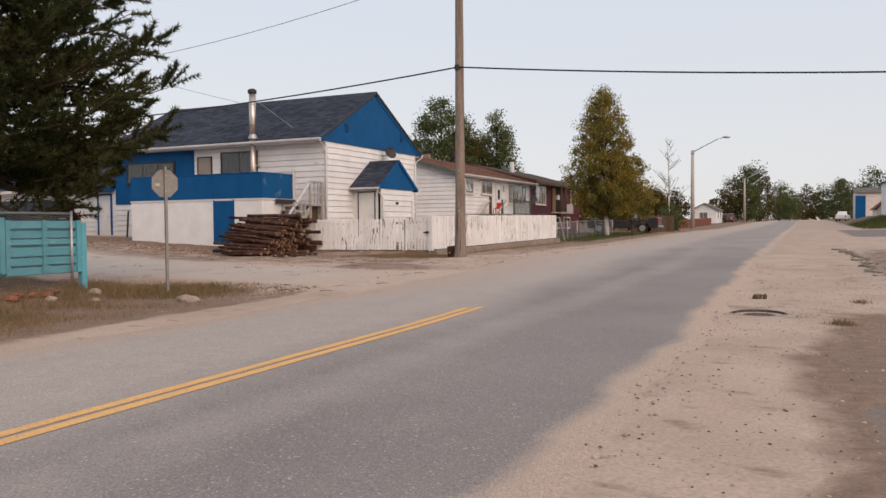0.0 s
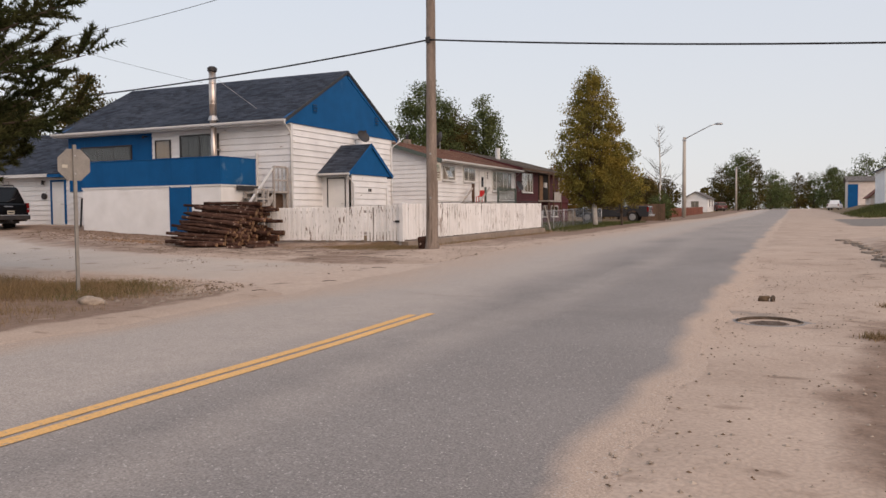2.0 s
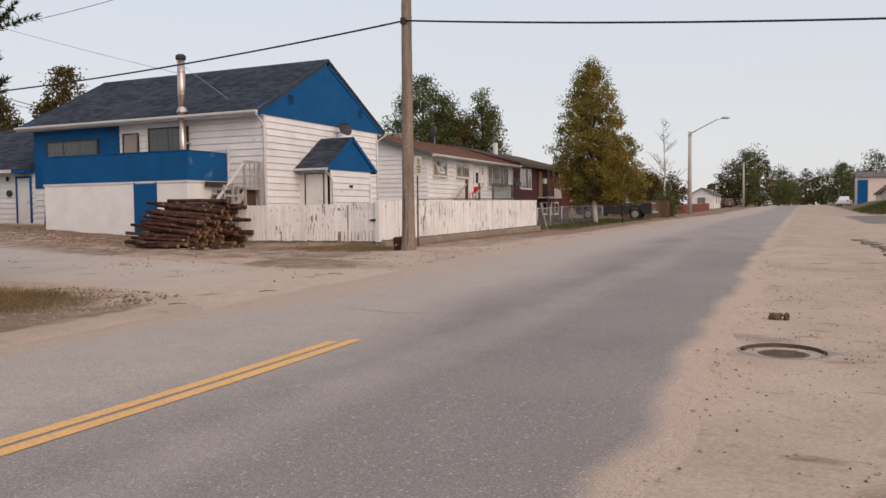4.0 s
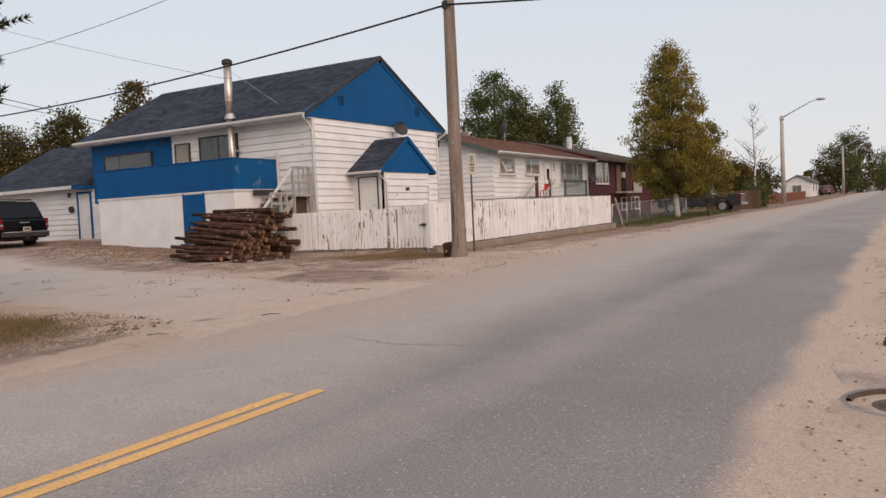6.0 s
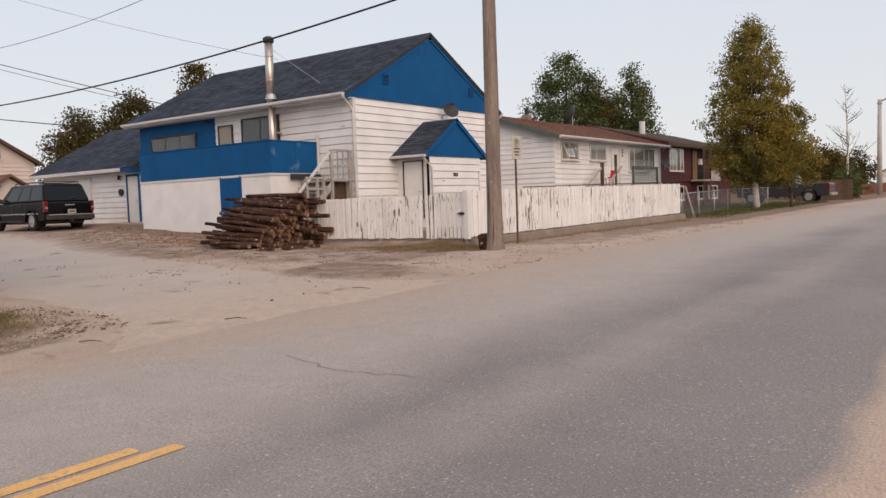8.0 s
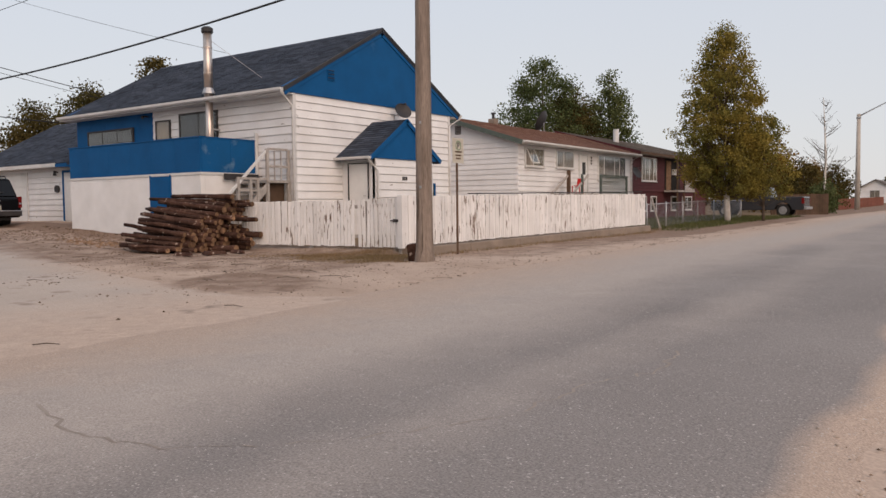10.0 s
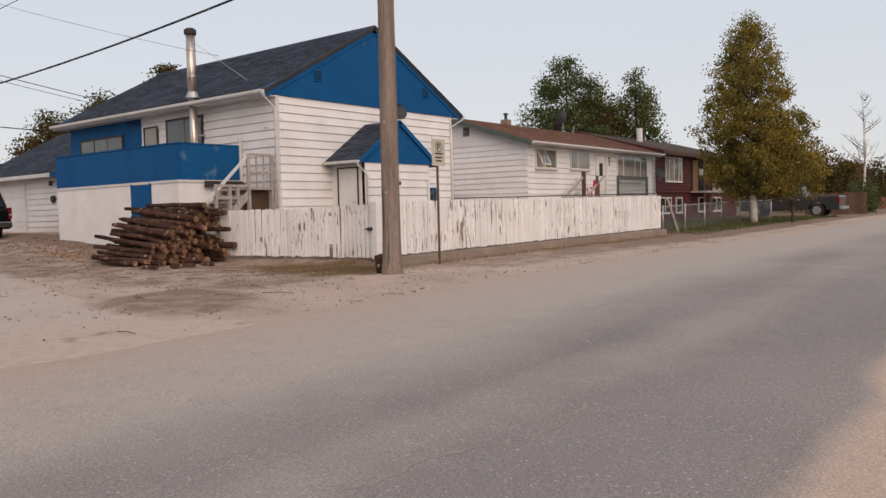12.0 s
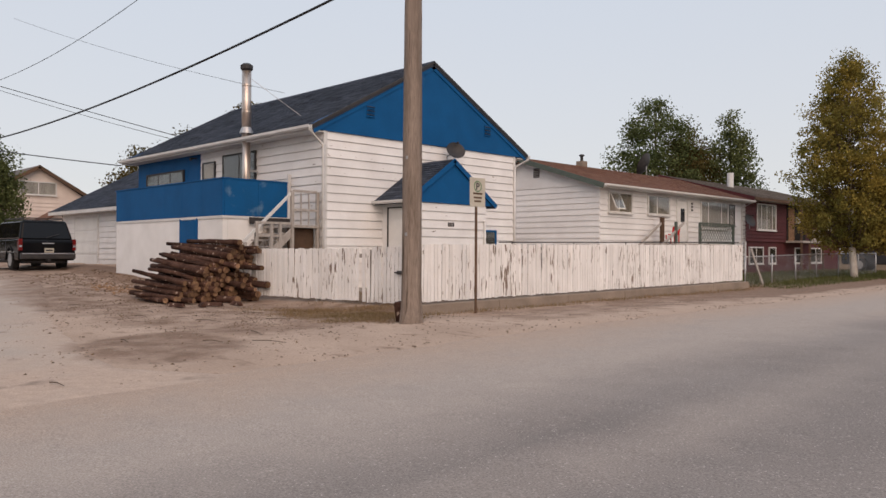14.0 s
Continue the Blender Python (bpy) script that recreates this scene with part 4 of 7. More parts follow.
def garage():
    g = thing("garage", (-36.5, 33, 1.0), "white clapboard garage with dark shingle roof and blue door frame", "garage")
    x0, x1, y0, y1 = -40.6, -31.9, 29.36, 37.4
    zb, ze, zr = 0.7, 3.42, 5.95
    siding(g, "wall", south_wall(x0, y0), x1 - x0, zb, ze, 0.24, M_WHITE)
    part("wall", Shape().box(x0, x0 + 0.14, y0 + 0.15, y1, zb, ze), M_WHITE, g)
    ym = (y0 + y1) / 2
    part("gable", Shape().prism([(y0, ze), (y1, ze), (ym, zr - 0.1)], x0, x0 + 0.12, "x"), M_WHITE, g)
    for yy in (y0 - 0.55, y1 + 0.55):
        run = Vector((0, ym - yy, zr - (ze + 0.05)))
        shingles(g, "roof", (x0 - 0.4, yy, ze + 0.05), (1, 0, 0), run.normalized(), x1 - x0 + 0.36, run.length, M_SHINGLE, label="dark grey shingle roof slope")
    part("fascia", Shape().box(x0 - 0.4, x1 - 0.9, y0 - 0.57, y0 - 0.53, ze - 0.1, ze + 0.05), M_TRIM, g)
    part("eave_return", Shape().box(x1 - 0.9, x1 - 0.05, y0 - 0.57, y0 - 0.03, ze - 0.12, ze + 0.02), M_BLUE, g)
    part("soffit", Shape().box(x0 - 0.4, x1 - 0.91, y0 - 0.525, y0 - 0.03, ze - 0.09, ze - 0.06), M_TRIM, g)
    door(g, south_wall(-33.1, y0 - 0.025) @ pose(0, 0, 1.06), 0.84, 2.04, M_BLUE, M_WHITEDOOR)
    sec = Shape(south_wall(-38.85, y0 - 0.03) @ pose(0, 0, 0.95))
    for k in range(4):
        sec.box(0, 2.6, -0.03, 0.0, k * 0.54 + 0.008, (k + 1) * 0.54 - 0.008)
    gd = part("garage_door", sec, M_WHITEDOOR, g, "white sectional garage door")
    part("door_trim", Shape(south_wall(-38.85, y0 - 0.03) @ pose(0, 0, 0.95)).box(-0.1, -0.002, -0.035, 0.01, 0, 2.26).box(2.602, 2.7, -0.035, 0.01, 0, 2.26).box(0, 2.6, -0.035, 0.01, 2.17, 2.26), M_TRIM, gd)
    part("wall_lamp", Shape().tube([(-33.6, y0 - 0.03, 3.12), (-33.6, y0 - 0.16, 3.16), (-33.6, y0 - 0.16, 2.98)], [0.03, 0.06, 0.09], 8), M_DARK, g, "black coach lamp")
    part("meter_box", Shape().tube([(-33.62, y0 - 0.02, 2.42), (-33.62, y0 - 0.12, 2.42)], [0.16, 0.15], 14), M_DARK, g, "round dark hanging ornament")
    return g


blue_house()
deck()
deck_stairs()
flue()
satellite_dish((-18.75, 34.35, 5.0), 0.34, -20, "dark round satellite dish on the gable wall", (-0.42, 0.05, -0.3))
garage()


def white_bungalow():
    x1, x0, y0, y1 = -19.1, -27.3, 43.45, 57.0
    zb, ze, zr = 0.5, 4.42, 5.95
    xm = (x0 + x1) / 2
    h = thing("white_bungalow", (-23, 50, 0.6), "raised white clapboard bungalow with brown shingle roof", "house")
    siding(h, "wall", east_wall(x1, y0), y1 - y0, zb, ze, 0.25, M_WHITE)
    siding(h, "wall", south_wall(x0, y0), x1 - x0, zb, 4.5, 0.25, M_WHITE)
    part("gable", Shape().prism([(x0, 4.501), (x1, 4.501), (xm, zr - 0.1)], y0 - 0.025, y0 + 0.1, "y"), M_WHITE, h, "smooth white gable panel")
    part("wall", Shape().box(x0, x1 - 0.15, y1 - 0.14, y1, zb, ze), M_WHITE, h)
    part("wall", Shape().box(x0, x0 + 0.14, y0 + 0.16, y1 - 0.15, zb, ze), M_WHITE, h)
    part("gable", Shape().prism([(x0, ze), (x1, ze), (xm, zr - 0.1)], y1 - 0.1, y1, "y"), M_WHITE, h)
    vent = part("gable_vent", Shape().box(-22.62, -22.28, y0 - 0.05, y0 - 0.03, 5.0, 5.42), M_DARK, h, "dark louvred vent")
    for k in range(5):
        part("slat", Shape().box(-22.6, -22.3, y0 - 0.065, y0 - 0.05, 5.03 + k * 0.08, 5.06 + k * 0.08), M_GREYWOOD, vent)
    for xx in (x1 + 0.5, x0 - 0.5):
        run = Vector((xm - xx, 0, zr - (ze + 0.08)))
        shingles(h, "roof", (xx, y0 - 0.4, ze + 0.08), (0, 1, 0), run.normalized(), y1 - y0 + 0.9, run.length, M_BROWNROOF, label="brown asphalt shingle roof slope")
        n = Vector((-run.z, 0, run.x)).normalized()
        n = n if n.z > 0 else -n
        p, q = Vector((xx, 0, ze + 0.08)), Vector((xm, 0, zr))
        part("rake_board", Shape().prism([((p + n * a).x, (p + n * a).z) for a in (-0.2,)] + [((q - n * 0.2).x, (q - n * 0.2).z), ((q + n * 0.015).x, (q + n * 0.015).z), ((p + n * 0.015).x, (p + n * 0.015).z)], y0 - 0.45, y0 - 0.405, "y"), M_LATTICE, h, "faded green rake board")
    part("soffit", Shape().box(x1, x1 + 0.46, y0 - 0.38, y1 + 0.4, ze - 0.06, ze - 0.03), M_TRIM, h)
    part("fascia", Shape().box(x1 + 0.48, x1 + 0.51, y0 - 0.4, y1 + 0.45, ze - 0.06, ze + 0.07), M_TRIM, h)
    gutter(h, (x1 + 0.57, y0 - 0.4, ze + 0.03), (x1 + 0.57, y1 + 0.45, ze + 0.03), 0.055)
    part("downpipe", Shape().tube([(x1 + 0.5, y1 + 0.3, ze), (x1 + 0.08, y1 - 0.08, ze - 0.35), (x1 + 0.08, y1 - 0.08, 0.7)], 0.04, 8), M_TRIM, h)
    wx = x1 + 0.03
    window(h, east_wall(wx, 44.1) @ pose(0, 0, 3.42), 1.75, 0.78, M_TRIM, M_CURTAIN, (0.42,), open_pane=0)
    window(h, east_wall(wx, 47.3) @ pose(0, 0, 3.45), 1.85, 0.78, M_TRIM, M_CURTAIN, (0.4,))
    door(h, east_wall(wx, 49.95) @ pose(0, 0, 2.1), 0.92, 2.05, M_TRIM, M_WHITEDOOR, glass=True)
    window(h, east_wall(wx, 52.35) @ pose(0, 0, 2.95), 2.9, 1.28, M_TRIM, M_CURTAIN, (0.25, 0.75))
    window(h, east_wall(wx, 55.45) @ pose(0, 0, 3.15), 0.55, 1.0, M_DARK, M_CURTAIN, ())
    for k in range(3):
        part("number_bar", Shape().box(wx + 0.0, wx + 0.012, 51.35, 51.5, 3.7 + k * 0.16, 3.8 + k * 0.16), M_DARK, h)
    part("chimney", Shape().box(-23.7, -23.3, 48.2, 48.6, 5.6, 6.25), M_CONC, h)
    part("chimney_cap", Shape().tube([(-23.5, 48.4, 6.25), (-23.5, 48.4, 6.5), (-23.5, 48.4, 6.52), (-23.5, 48.4, 6.6)], [0.08, 0.08, 0.16, 0.1], 10), M_DARK, h)
    return h


def entry_deck():
    d = thing("entry_deck", (-18, 52, 0.6), "raised entry deck with green lattice skirt and stair", "deck")
    x0, x1, y0, y1 = -19.0, -17.4, 49.6, 55.4
    part("deck_floor", Shape().box(x0, x1, y0, y1, 1.98, 2.06), M_GREYWOOD, d)
    for y in (y0 + 0.1, 51.9, y1 - 0.1):
        part("post", Shape().box(x1 - 0.12, x1 - 0.02, y - 0.05, y + 0.05, ground_z(x1, y) - 0.05, 3.0), M_LATTICE, d)
    part("top_rail", Shape().box(x1 - 0.13, x1 - 0.01, 51.9, y1, 2.98, 3.04), M_LATTICE, d)
    lat = part("lattice_frame", Shape().box(x1 - 0.1, x1 - 0.04, 51.95, y1 - 0.15, 2.08, 2.14).box(x1 - 0.1, x1 - 0.04, 51.95, y1 - 0.15, 2.9, 2.96), M_LATTICE, d)
    n = 17
    for k in range(n):
        for s in (1, -1):
            yc = 51.6 + k * (y1 - 51.3) / n
            a, b = (yc - s * 0.38), (yc + s * 0.38)
            za, zb = 2.12, 2.92
            def cl(y, z, y2, z2):
                lo, hi = 51.98, y1 - 0.17
                if y < lo:
                    z, y = z + (lo - y) / (y2 - y) * (z2 - z), lo
                if y > hi:
                    z, y = z + (hi - y) / (y2 - y) * (z2 - z), hi
                return y, z
            if max(a, b) < 52.0 or min(a, b) > y1 - 0.2:
                continue
            p, q = cl(a, za, b, zb), cl(b, zb, a, za)
            if abs(p[0] - q[0]) < 0.05:
                continue
            xx = x1 - 0.075 + s * 0.012
            part("lattice_slat", Shape().prism([(p[0] - 0.022, p[1]), (p[0] + 0.022, p[1]), (q[0] + 0.022, q[1]), (q[0] - 0.022, q[1])], xx - 0.006, xx + 0.006, "x"), M_LATTICE, lat)
    for x in (x1 - 0.08, x0 + 0.4):
        part("hand_rail", Shape().prism([(50.4, 2.92), (50.4, 3.02), (48.0, 1.72), (48.0, 1.62)], x - 0.04, x + 0.04, "x"), M_GREYWOOD, d)
        part("stringer", Shape().prism([(49.7, 2.0), (49.7, 1.75), (47.6, 0.55), (47.4, 0.7)], x - 0.03, x + 0.03, "x"), M_BROWNWOOD, d)
    for k in range(7):
        part("tread", Shape().box(x0 + 0.4, x1 - 0.1, 49.35 - k * 0.28, 49.65 - k * 0.28, 1.8 - k * 0.19, 1.84 - k * 0.19), M_BROWNWOOD, d)
    part("newel", Shape().box(x0 + 0.33, x0 + 0.47, 50.42, 50.6, ground_z(x1, 49.7) - 0.05, 3.25), M_BROWNWOOD, d)
    c = thing("patio_chair", (-18.2, 50.75, 2.06), "red plastic patio chair on the entry deck", "chair")
    part("seat", Shape().box(-18.36, -18.0, 50.6, 50.98, 2.44, 2.49), M_REDPLASTIC, c, bevel=0.01)
    part("backrest", Shape().prism([(51.0, 2.46), (50.94, 2.46), (51.04, 2.84), (51.09, 2.84)], -18.36, -18.0, "x"), M_REDPLASTIC, c)
    for x in (-18.43, -18.03):
        for y in (50.52, 50.94):
            part("leg", Shape().box(x, x + 0.04, y, y + 0.04, 2.06, 2.46), M_REDPLASTIC, c)
    # both stand before the entry door
    for ob in (d, c):
        ob.matrix_basis = Matrix.Translation((0, -2.8, 0)) @ ob.matrix_basis


def maroon_house():
    x1, x0, y0, y1 = -19.5, -29.5, 58.4, 73.5
    zb, ze, zr = 0.5, 4.72, 6.35
    xm = -24.6
    h = thing("maroon_house", (-24, 66, 0.6), "two-level maroon clapboard house with weathered grey roof", "house")
    siding(h, "wall", east_wall(x1, y0), y1 - y0, 2.3, ze, 0.2, M_MAROON)
    part("wall", Shape(east_wall(x1 - 0.06, y0)).box(0, y1 - y0, 0, 0.2, zb, 2.3), M_MAROON, h, "darker maroon lower storey")
    siding(h, "wall", south_wall(x0, y0), x1 - x0, zb, ze, 0.25, M_WHITE)
    part("gable", Shape().prism([(x0, ze), (x1, ze), (xm, zr - 0.1)], y0, y0 + 0.1, "y"), M_MAROON, h)
    part("wall", Shape().box(x0, x1 - 0.15, y1 - 0.14, y1, zb, ze), M_MAROON, h)
    for xx in (x1 + 0.75, x0 - 0.5):
        run = Vector((xm - xx, 0, zr - (ze + 0.04)))
        shingles(h, "roof", (xx, y0 - 0.5, ze + 0.04), (0, 1, 0), run.normalized(), y1 - y0 + 1.0, run.length, M_GREYROOF, label="weathered grey and brown shingle slope")
    part("rake_board", Shape().prism([(x1 + 0.75, ze - 0.2), (x1 + 0.75, ze + 0.04), (xm, zr), (xm, zr - 0.24)], y0 - 0.55, y0 - 0.505, "y"), M_MAROON, h)
    part("fascia", Shape().box(x1 + 0.73, x1 + 0.77, y0 - 0.5, y1 + 0.5, ze - 0.12, ze + 0.03), M_BROWNWOOD, h)
    part("soffit", Shape().box(x1, x1 + 0.72, y0 - 0.4, y1 + 0.4, ze - 0.08, ze - 0.05), M_TRIM, h)
    part("roof_vent", Shape().tube([(-22.8, 63.6, 5.5), (-22.8, 63.6, 6.75)], 0.2, 12), M_TRIM, h, "white roof vent stack")
    wx = x1 + 0.03
    window(h, east_wall(wx, 59.9) @ pose(0, 0, 3.05), 2.5, 1.4, M_TRIM, M_CURTAIN, (0.2, 0.5, 0.8))
    window(h, east_wall(wx, 70.2) @ pose(0, 0, 3.3), 1.5, 1.1, M_TRIM, M_CURTAIN, (0.5,))
    for y, w in ((59.0, 1.75), (61.7, 0.85), (65.6, 1.0), (68.0, 1.9)):
        window(h, east_wall(x1 - 0.03, y) @ pose(0, 0, 1.1), w, 0.85, M_TRIM, M_ROOM_SHADE, (0.5,) if w > 1 else ())
    # no recess here: a flat near-black panel paints the entry's shade
    part("entry_recess", Shape(east_wall(x1 + 0.02, 64.1)).box(0, 3.0, -0.02, 0.0, 2.35, 4.6), M_ROOM_SHADE, h, "flat dark panel painting the shade of an open entry")
    part("entry_door", Shape(east_wall(x1 + 0.05, 64.3)).box(0, 0.9, -0.03, 0.0, 2.4, 4.45), M_CUT, h, "orange-brown wooden door")
    b = part("balcony", Shape().box(x1 + 0.07, x1 + 1.0, 63.9, 67.6, 2.3, 2.42), M_GREYWOOD, h)
    part("balcony_front", Shape().box(x1 + 0.94, x1 + 1.0, 65.3, 67.6, 2.43, 3.1), M_GREYWOOD, b)
    for y in (63.95, 65.3, 67.5):
        part("balcony_post", Shape().box(x1 + 0.9, x1 + 1.0, y, y + 0.1, ground_z(x1, y) - 0.05, ze - 0.08), M_BROWNWOOD, b)
    part("lamp", Shape().box(x1 + 0.04, x1 + 0.2, 65.5, 66.0, 3.5, 3.9), M_TRIM, h, "pale window air conditioner")
    return h


def far_house(name, x0, x1, y0, y1, zb, ze, zr, wall_mat, roof_mat, label, ridge="y", wins=(), front="x"):
    """A plain house further off: walls, gables, roof slopes and windows. wins: (side, along, z, w, h)."""
    h = thing(name, ((x0 + x1) / 2, (y0 + y1) / 2, zb), label, "house")
    siding(h, "wall", east_wall(x1, y0), y1 - y0, zb, ze, 0.26, wall_mat)
    siding(h, "wall", south_wall(x0, y0), x1 - x0, zb, ze, 0.26, wall_mat)
    part("wall", Shape().box(x0, x1 - 0.15, y1 - 0.14, y1, zb, ze), wall_mat, h)
    part("wall", Shape().box(x0, x0 + 0.14, y0 + 0.16, y1 - 0.15, zb, ze), wall_mat, h)
    if ridge == "y":
        m = (x0 + x1) / 2
        for yy in (y0, y1 - 0.1):
            part("gable", Shape().prism([(x0, ze), (x1, ze), (m, zr - 0.1)], yy, yy + 0.1, "y"), wall_mat, h)
        for xx in (x0 - 0.4, x1 + 0.4):
            run = Vector((m - xx, 0, zr - ze))
            shingles(h, "roof", (xx, y0 - 0.4, ze), (0, 1, 0), run.normalized(), y1 - y0 + 0.8, run.length, roof_mat, 0.6, 0.3)
    else:
        m = (y0 + y1) / 2
        for xx in (x0, x1 - 0.1):
            part("gable", Shape().prism([(y0, ze), (y1, ze), (m, zr - 0.1)], xx, xx + 0.1, "x"), wall_mat, h)
        for yy in (y0 - 0.4, y1 + 0.4):
            run = Vector((0, m - yy, zr - ze))
            shingles(h, "roof", (x0 - 0.4, yy, ze), (1, 0, 0), run.normalized(), x1 - x0 + 0.8, run.length, roof_mat, 0.6, 0.3)
            n = Vector((0, -run.z, run.y)).normalized() * (1 if run.y > 0 else -1)
            p, q = Vector((0, yy, ze)), Vector((0, m, zr))
            part("rake_board", Shape().prism([((p - n * 0.2).y, (p - n * 0.2).z), ((q - n * 0.2).y, (q - n * 0.2).z), ((q + n * 0.02).y, (q + n * 0.02).z), ((p + n * 0.02).y, (p + n * 0.02).z)], x1 + 0.405, x1 + 0.45, "x"), M_BROWNWOOD, h)
    for side, at, z, w, hh in wins:
        window(h, (east_wall(x1 + 0.03, at) if side == "e" else south_wall(at, y0 - 0.03)) @ pose(0, 0, z), w, hh, M_TRIM, M_CURTAIN, (0.5,))
    return h


white_bungalow()
entry_deck()
maroon_house()
satellite_dish((-19.0, 57.7, 3.4), 0.42, -10, "dark satellite dish between two houses", (-0.1, 0.35, -0.4))
satellite_dish((-25.5, 58.0, 7.0), 0.8, 190, "large dark mesh satellite dish behind the roofs", (0.0, 0.0, -1.0), M_DARK)
cream = far_house("cream_house", -64, -55, 29.4, 36.0, 0.9, 5.0, 7.15, M_CREAM, M_GREYROOF, "cream clapboard house with a brown-edged gable", "x", (("e", 31.7, 5.3, 2.1, 0.75), ("e", 33.2, 2.6, 1.4, 1.1)))
part("entry_roof", Shape().prism([(31.4, 2.95), (33.4, 4.2), (35.4, 2.95), (35.4, 2.8), (33.4, 4.05), (31.4, 2.8)], -54.9, -52.8, "x"), M_BROWNROOF, cream, "small gabled entry roof")
part("entry_wall", Shape().prism([(31.7, 0.9), (35.1, 0.9), (35.1, 2.85), (33.4, 3.98), (31.7, 2.85)], -54.9, -53.2, "x"), M_CREAM, cream)
far_house("pink_cottage", -20.0, -15.6, 160, 173, 1.1, 3.8, 5.2, M_WHITE, M_GREYROOF, "small pale pink cottage beside the road", "y", (("s", -18.6, 2.2, 1.4, 1.1), ("e", 163, 2.3, 1.6, 1.2), ("e", 168, 2.3, 1.6, 1.2)))
far_house("white_apartment_house", 10.4, 20, 120, 134, 1.2, 6.9, 8.6, M_WHITE, M_SHINGLE, "two-storey white house with dark eaves", "y", (("s", 16.6, 4.9, 0.9, 1.3),))
far_house("teal_house", 12.0, 21, 92, 104, 1.2, 6.6, 8.6, M_TEAL, M_GREYROOF, "two-storey pale teal house with white trim", "x", (("s", 11.5, 2.3, 0.9, 1.3), ("s", 13.4, 2.3, 0.9, 1.3), ("s", 11.5, 4.9, 0.9, 1.4), ("s", 13.4, 4.9, 0.9, 1.4)))
tagged(part("utility_pole", Shape().tube([(12.1, 110, 1.0), (12.0, 110, 9.6)], [0.16, 0.11], 10), M_POLE, None, smooth=True), "dark wooden utility pole beside a white house", "utility pole")
blue_end = far_house("blue_ended_house", 9.5, 17.0, 182, 192, 1.7, 7.2, 8.4, M_CREAM, M_GREYROOF, "white house with a blue end wall far along the road", "x", ())
part("end_panel", Shape().box(9.45, 11.3, 181.86, 181.95, 1.8, 6.6), M_BLUE, blue_end, "blue painted end wall")
far_house("brown_roofed_house", 10.9, 18.0, 148, 158, 1.4, 3.4, 6.8, M_CREAM, M_RUST, "low house with a rust-brown gable roof", "y", ())
far_house("far_cottage", -12, -4.5, 352, 362, 1.9, 5.0, 7.5, M_WHITE, M_GREYROOF, "low pale house at the far bend of the road", "x", ())


# ---- fences ----
def picket_fence(name, p, q, z_top, z_bot, label, pitch=0.113, gap=0.008, rail_side=1, seed=1, kerb=False):
    """White board fence between two plan points; heights are (start, end)."""
    f = thing(name, (p[0], p[1], ground_z(*p)), label, "fence")
    p, q = Vector((p[0], p[1], 0)), Vector((q[0], q[1], 0))
    length = (q - p).length
    turn = math.degrees(math.atan2(q.y - p.y, q.x - p.x))
    rng = random.Random(seed)
    hgt = ((z_top[0] - z_bot[0]) + (z_top[1] - z_bot[1])) / 2
    kinds = []
    for k in range(6):
        w = pitch - gap - rng.random() * 0.006
        s = Shape().prism([(0, 0.0), (w * 0.5, 0.004 * k), (w, 0.0), (w, hgt - 0.012 * rng.random()), (w * 0.85, hgt), (w * 0.15, hgt - 0.008 * rng.random()), (0, hgt - 0.015)], -0.011, 0.011, "y")
        kinds.append(shared("picket", s, M_FENCE))
    n = int(length / pitch)
    for k in range(n):
        t = k / n
        u = p + (q - p) * t
        z = z_bot[0] + (z_bot[1] - z_bot[0]) * t + rng.uniform(-0.012, 0.012)
        if rng.random() < 0.012:
            continue
        m = Matrix.Translation((u.x, u.y, z)) @ pose(0, 0, 0, rng.uniform(-0.8, 0.8), rng.uniform(-0.9, 0.9), turn + rng.uniform(-1.5, 1.5))
        piece("picket", kinds[rng.randrange(6)], f, m)
    base = Matrix.Translation(p) @ pose(0, 0, 0, 0, 0, turn)
    for h in (0.18, 0.82):
        s = Shape(base).add([(0, rail_side * 0.015, z_bot[0] + h * hgt), (length, rail_side * 0.015, z_bot[1] + h * hgt), (length, rail_side * 0.055, z_bot[1] + h * hgt), (0, rail_side * 0.055, z_bot[0] + h * hgt),
                             (0, rail_side * 0.015, z_bot[0] + h * hgt + 0.09), (length, rail_side * 0.015, z_bot[1] + h * hgt + 0.09), (length, rail_side * 0.055, z_bot[1] + h * hgt + 0.09), (0, rail_side * 0.055, z_bot[0] + h * hgt + 0.09)],
                            [(3, 2, 1, 0), (4, 5, 6, 7), (0, 1, 5, 4), (1, 2, 6, 5), (2, 3, 7, 6), (3, 0, 4, 7)])
        part("rail", s, M_GREYWOOD, f)
    for k in range(int(length / 2.4) + 1):
        u = min(k * 2.4 + 0.05, length - 0.05)
        pt = p + (q - p) * (u / length)
        zt = z_top[0] + (z_top[1] - z_top[0]) * u / length - 0.05
        part("post", Shape(base).box(u - 0.045, u + 0.045, rail_side * 0.1 - 0.045, rail_side * 0.1 + 0.045, ground_z(pt.x, pt.y) - 0.1, zt), M_GREYWOOD, f)
    return f


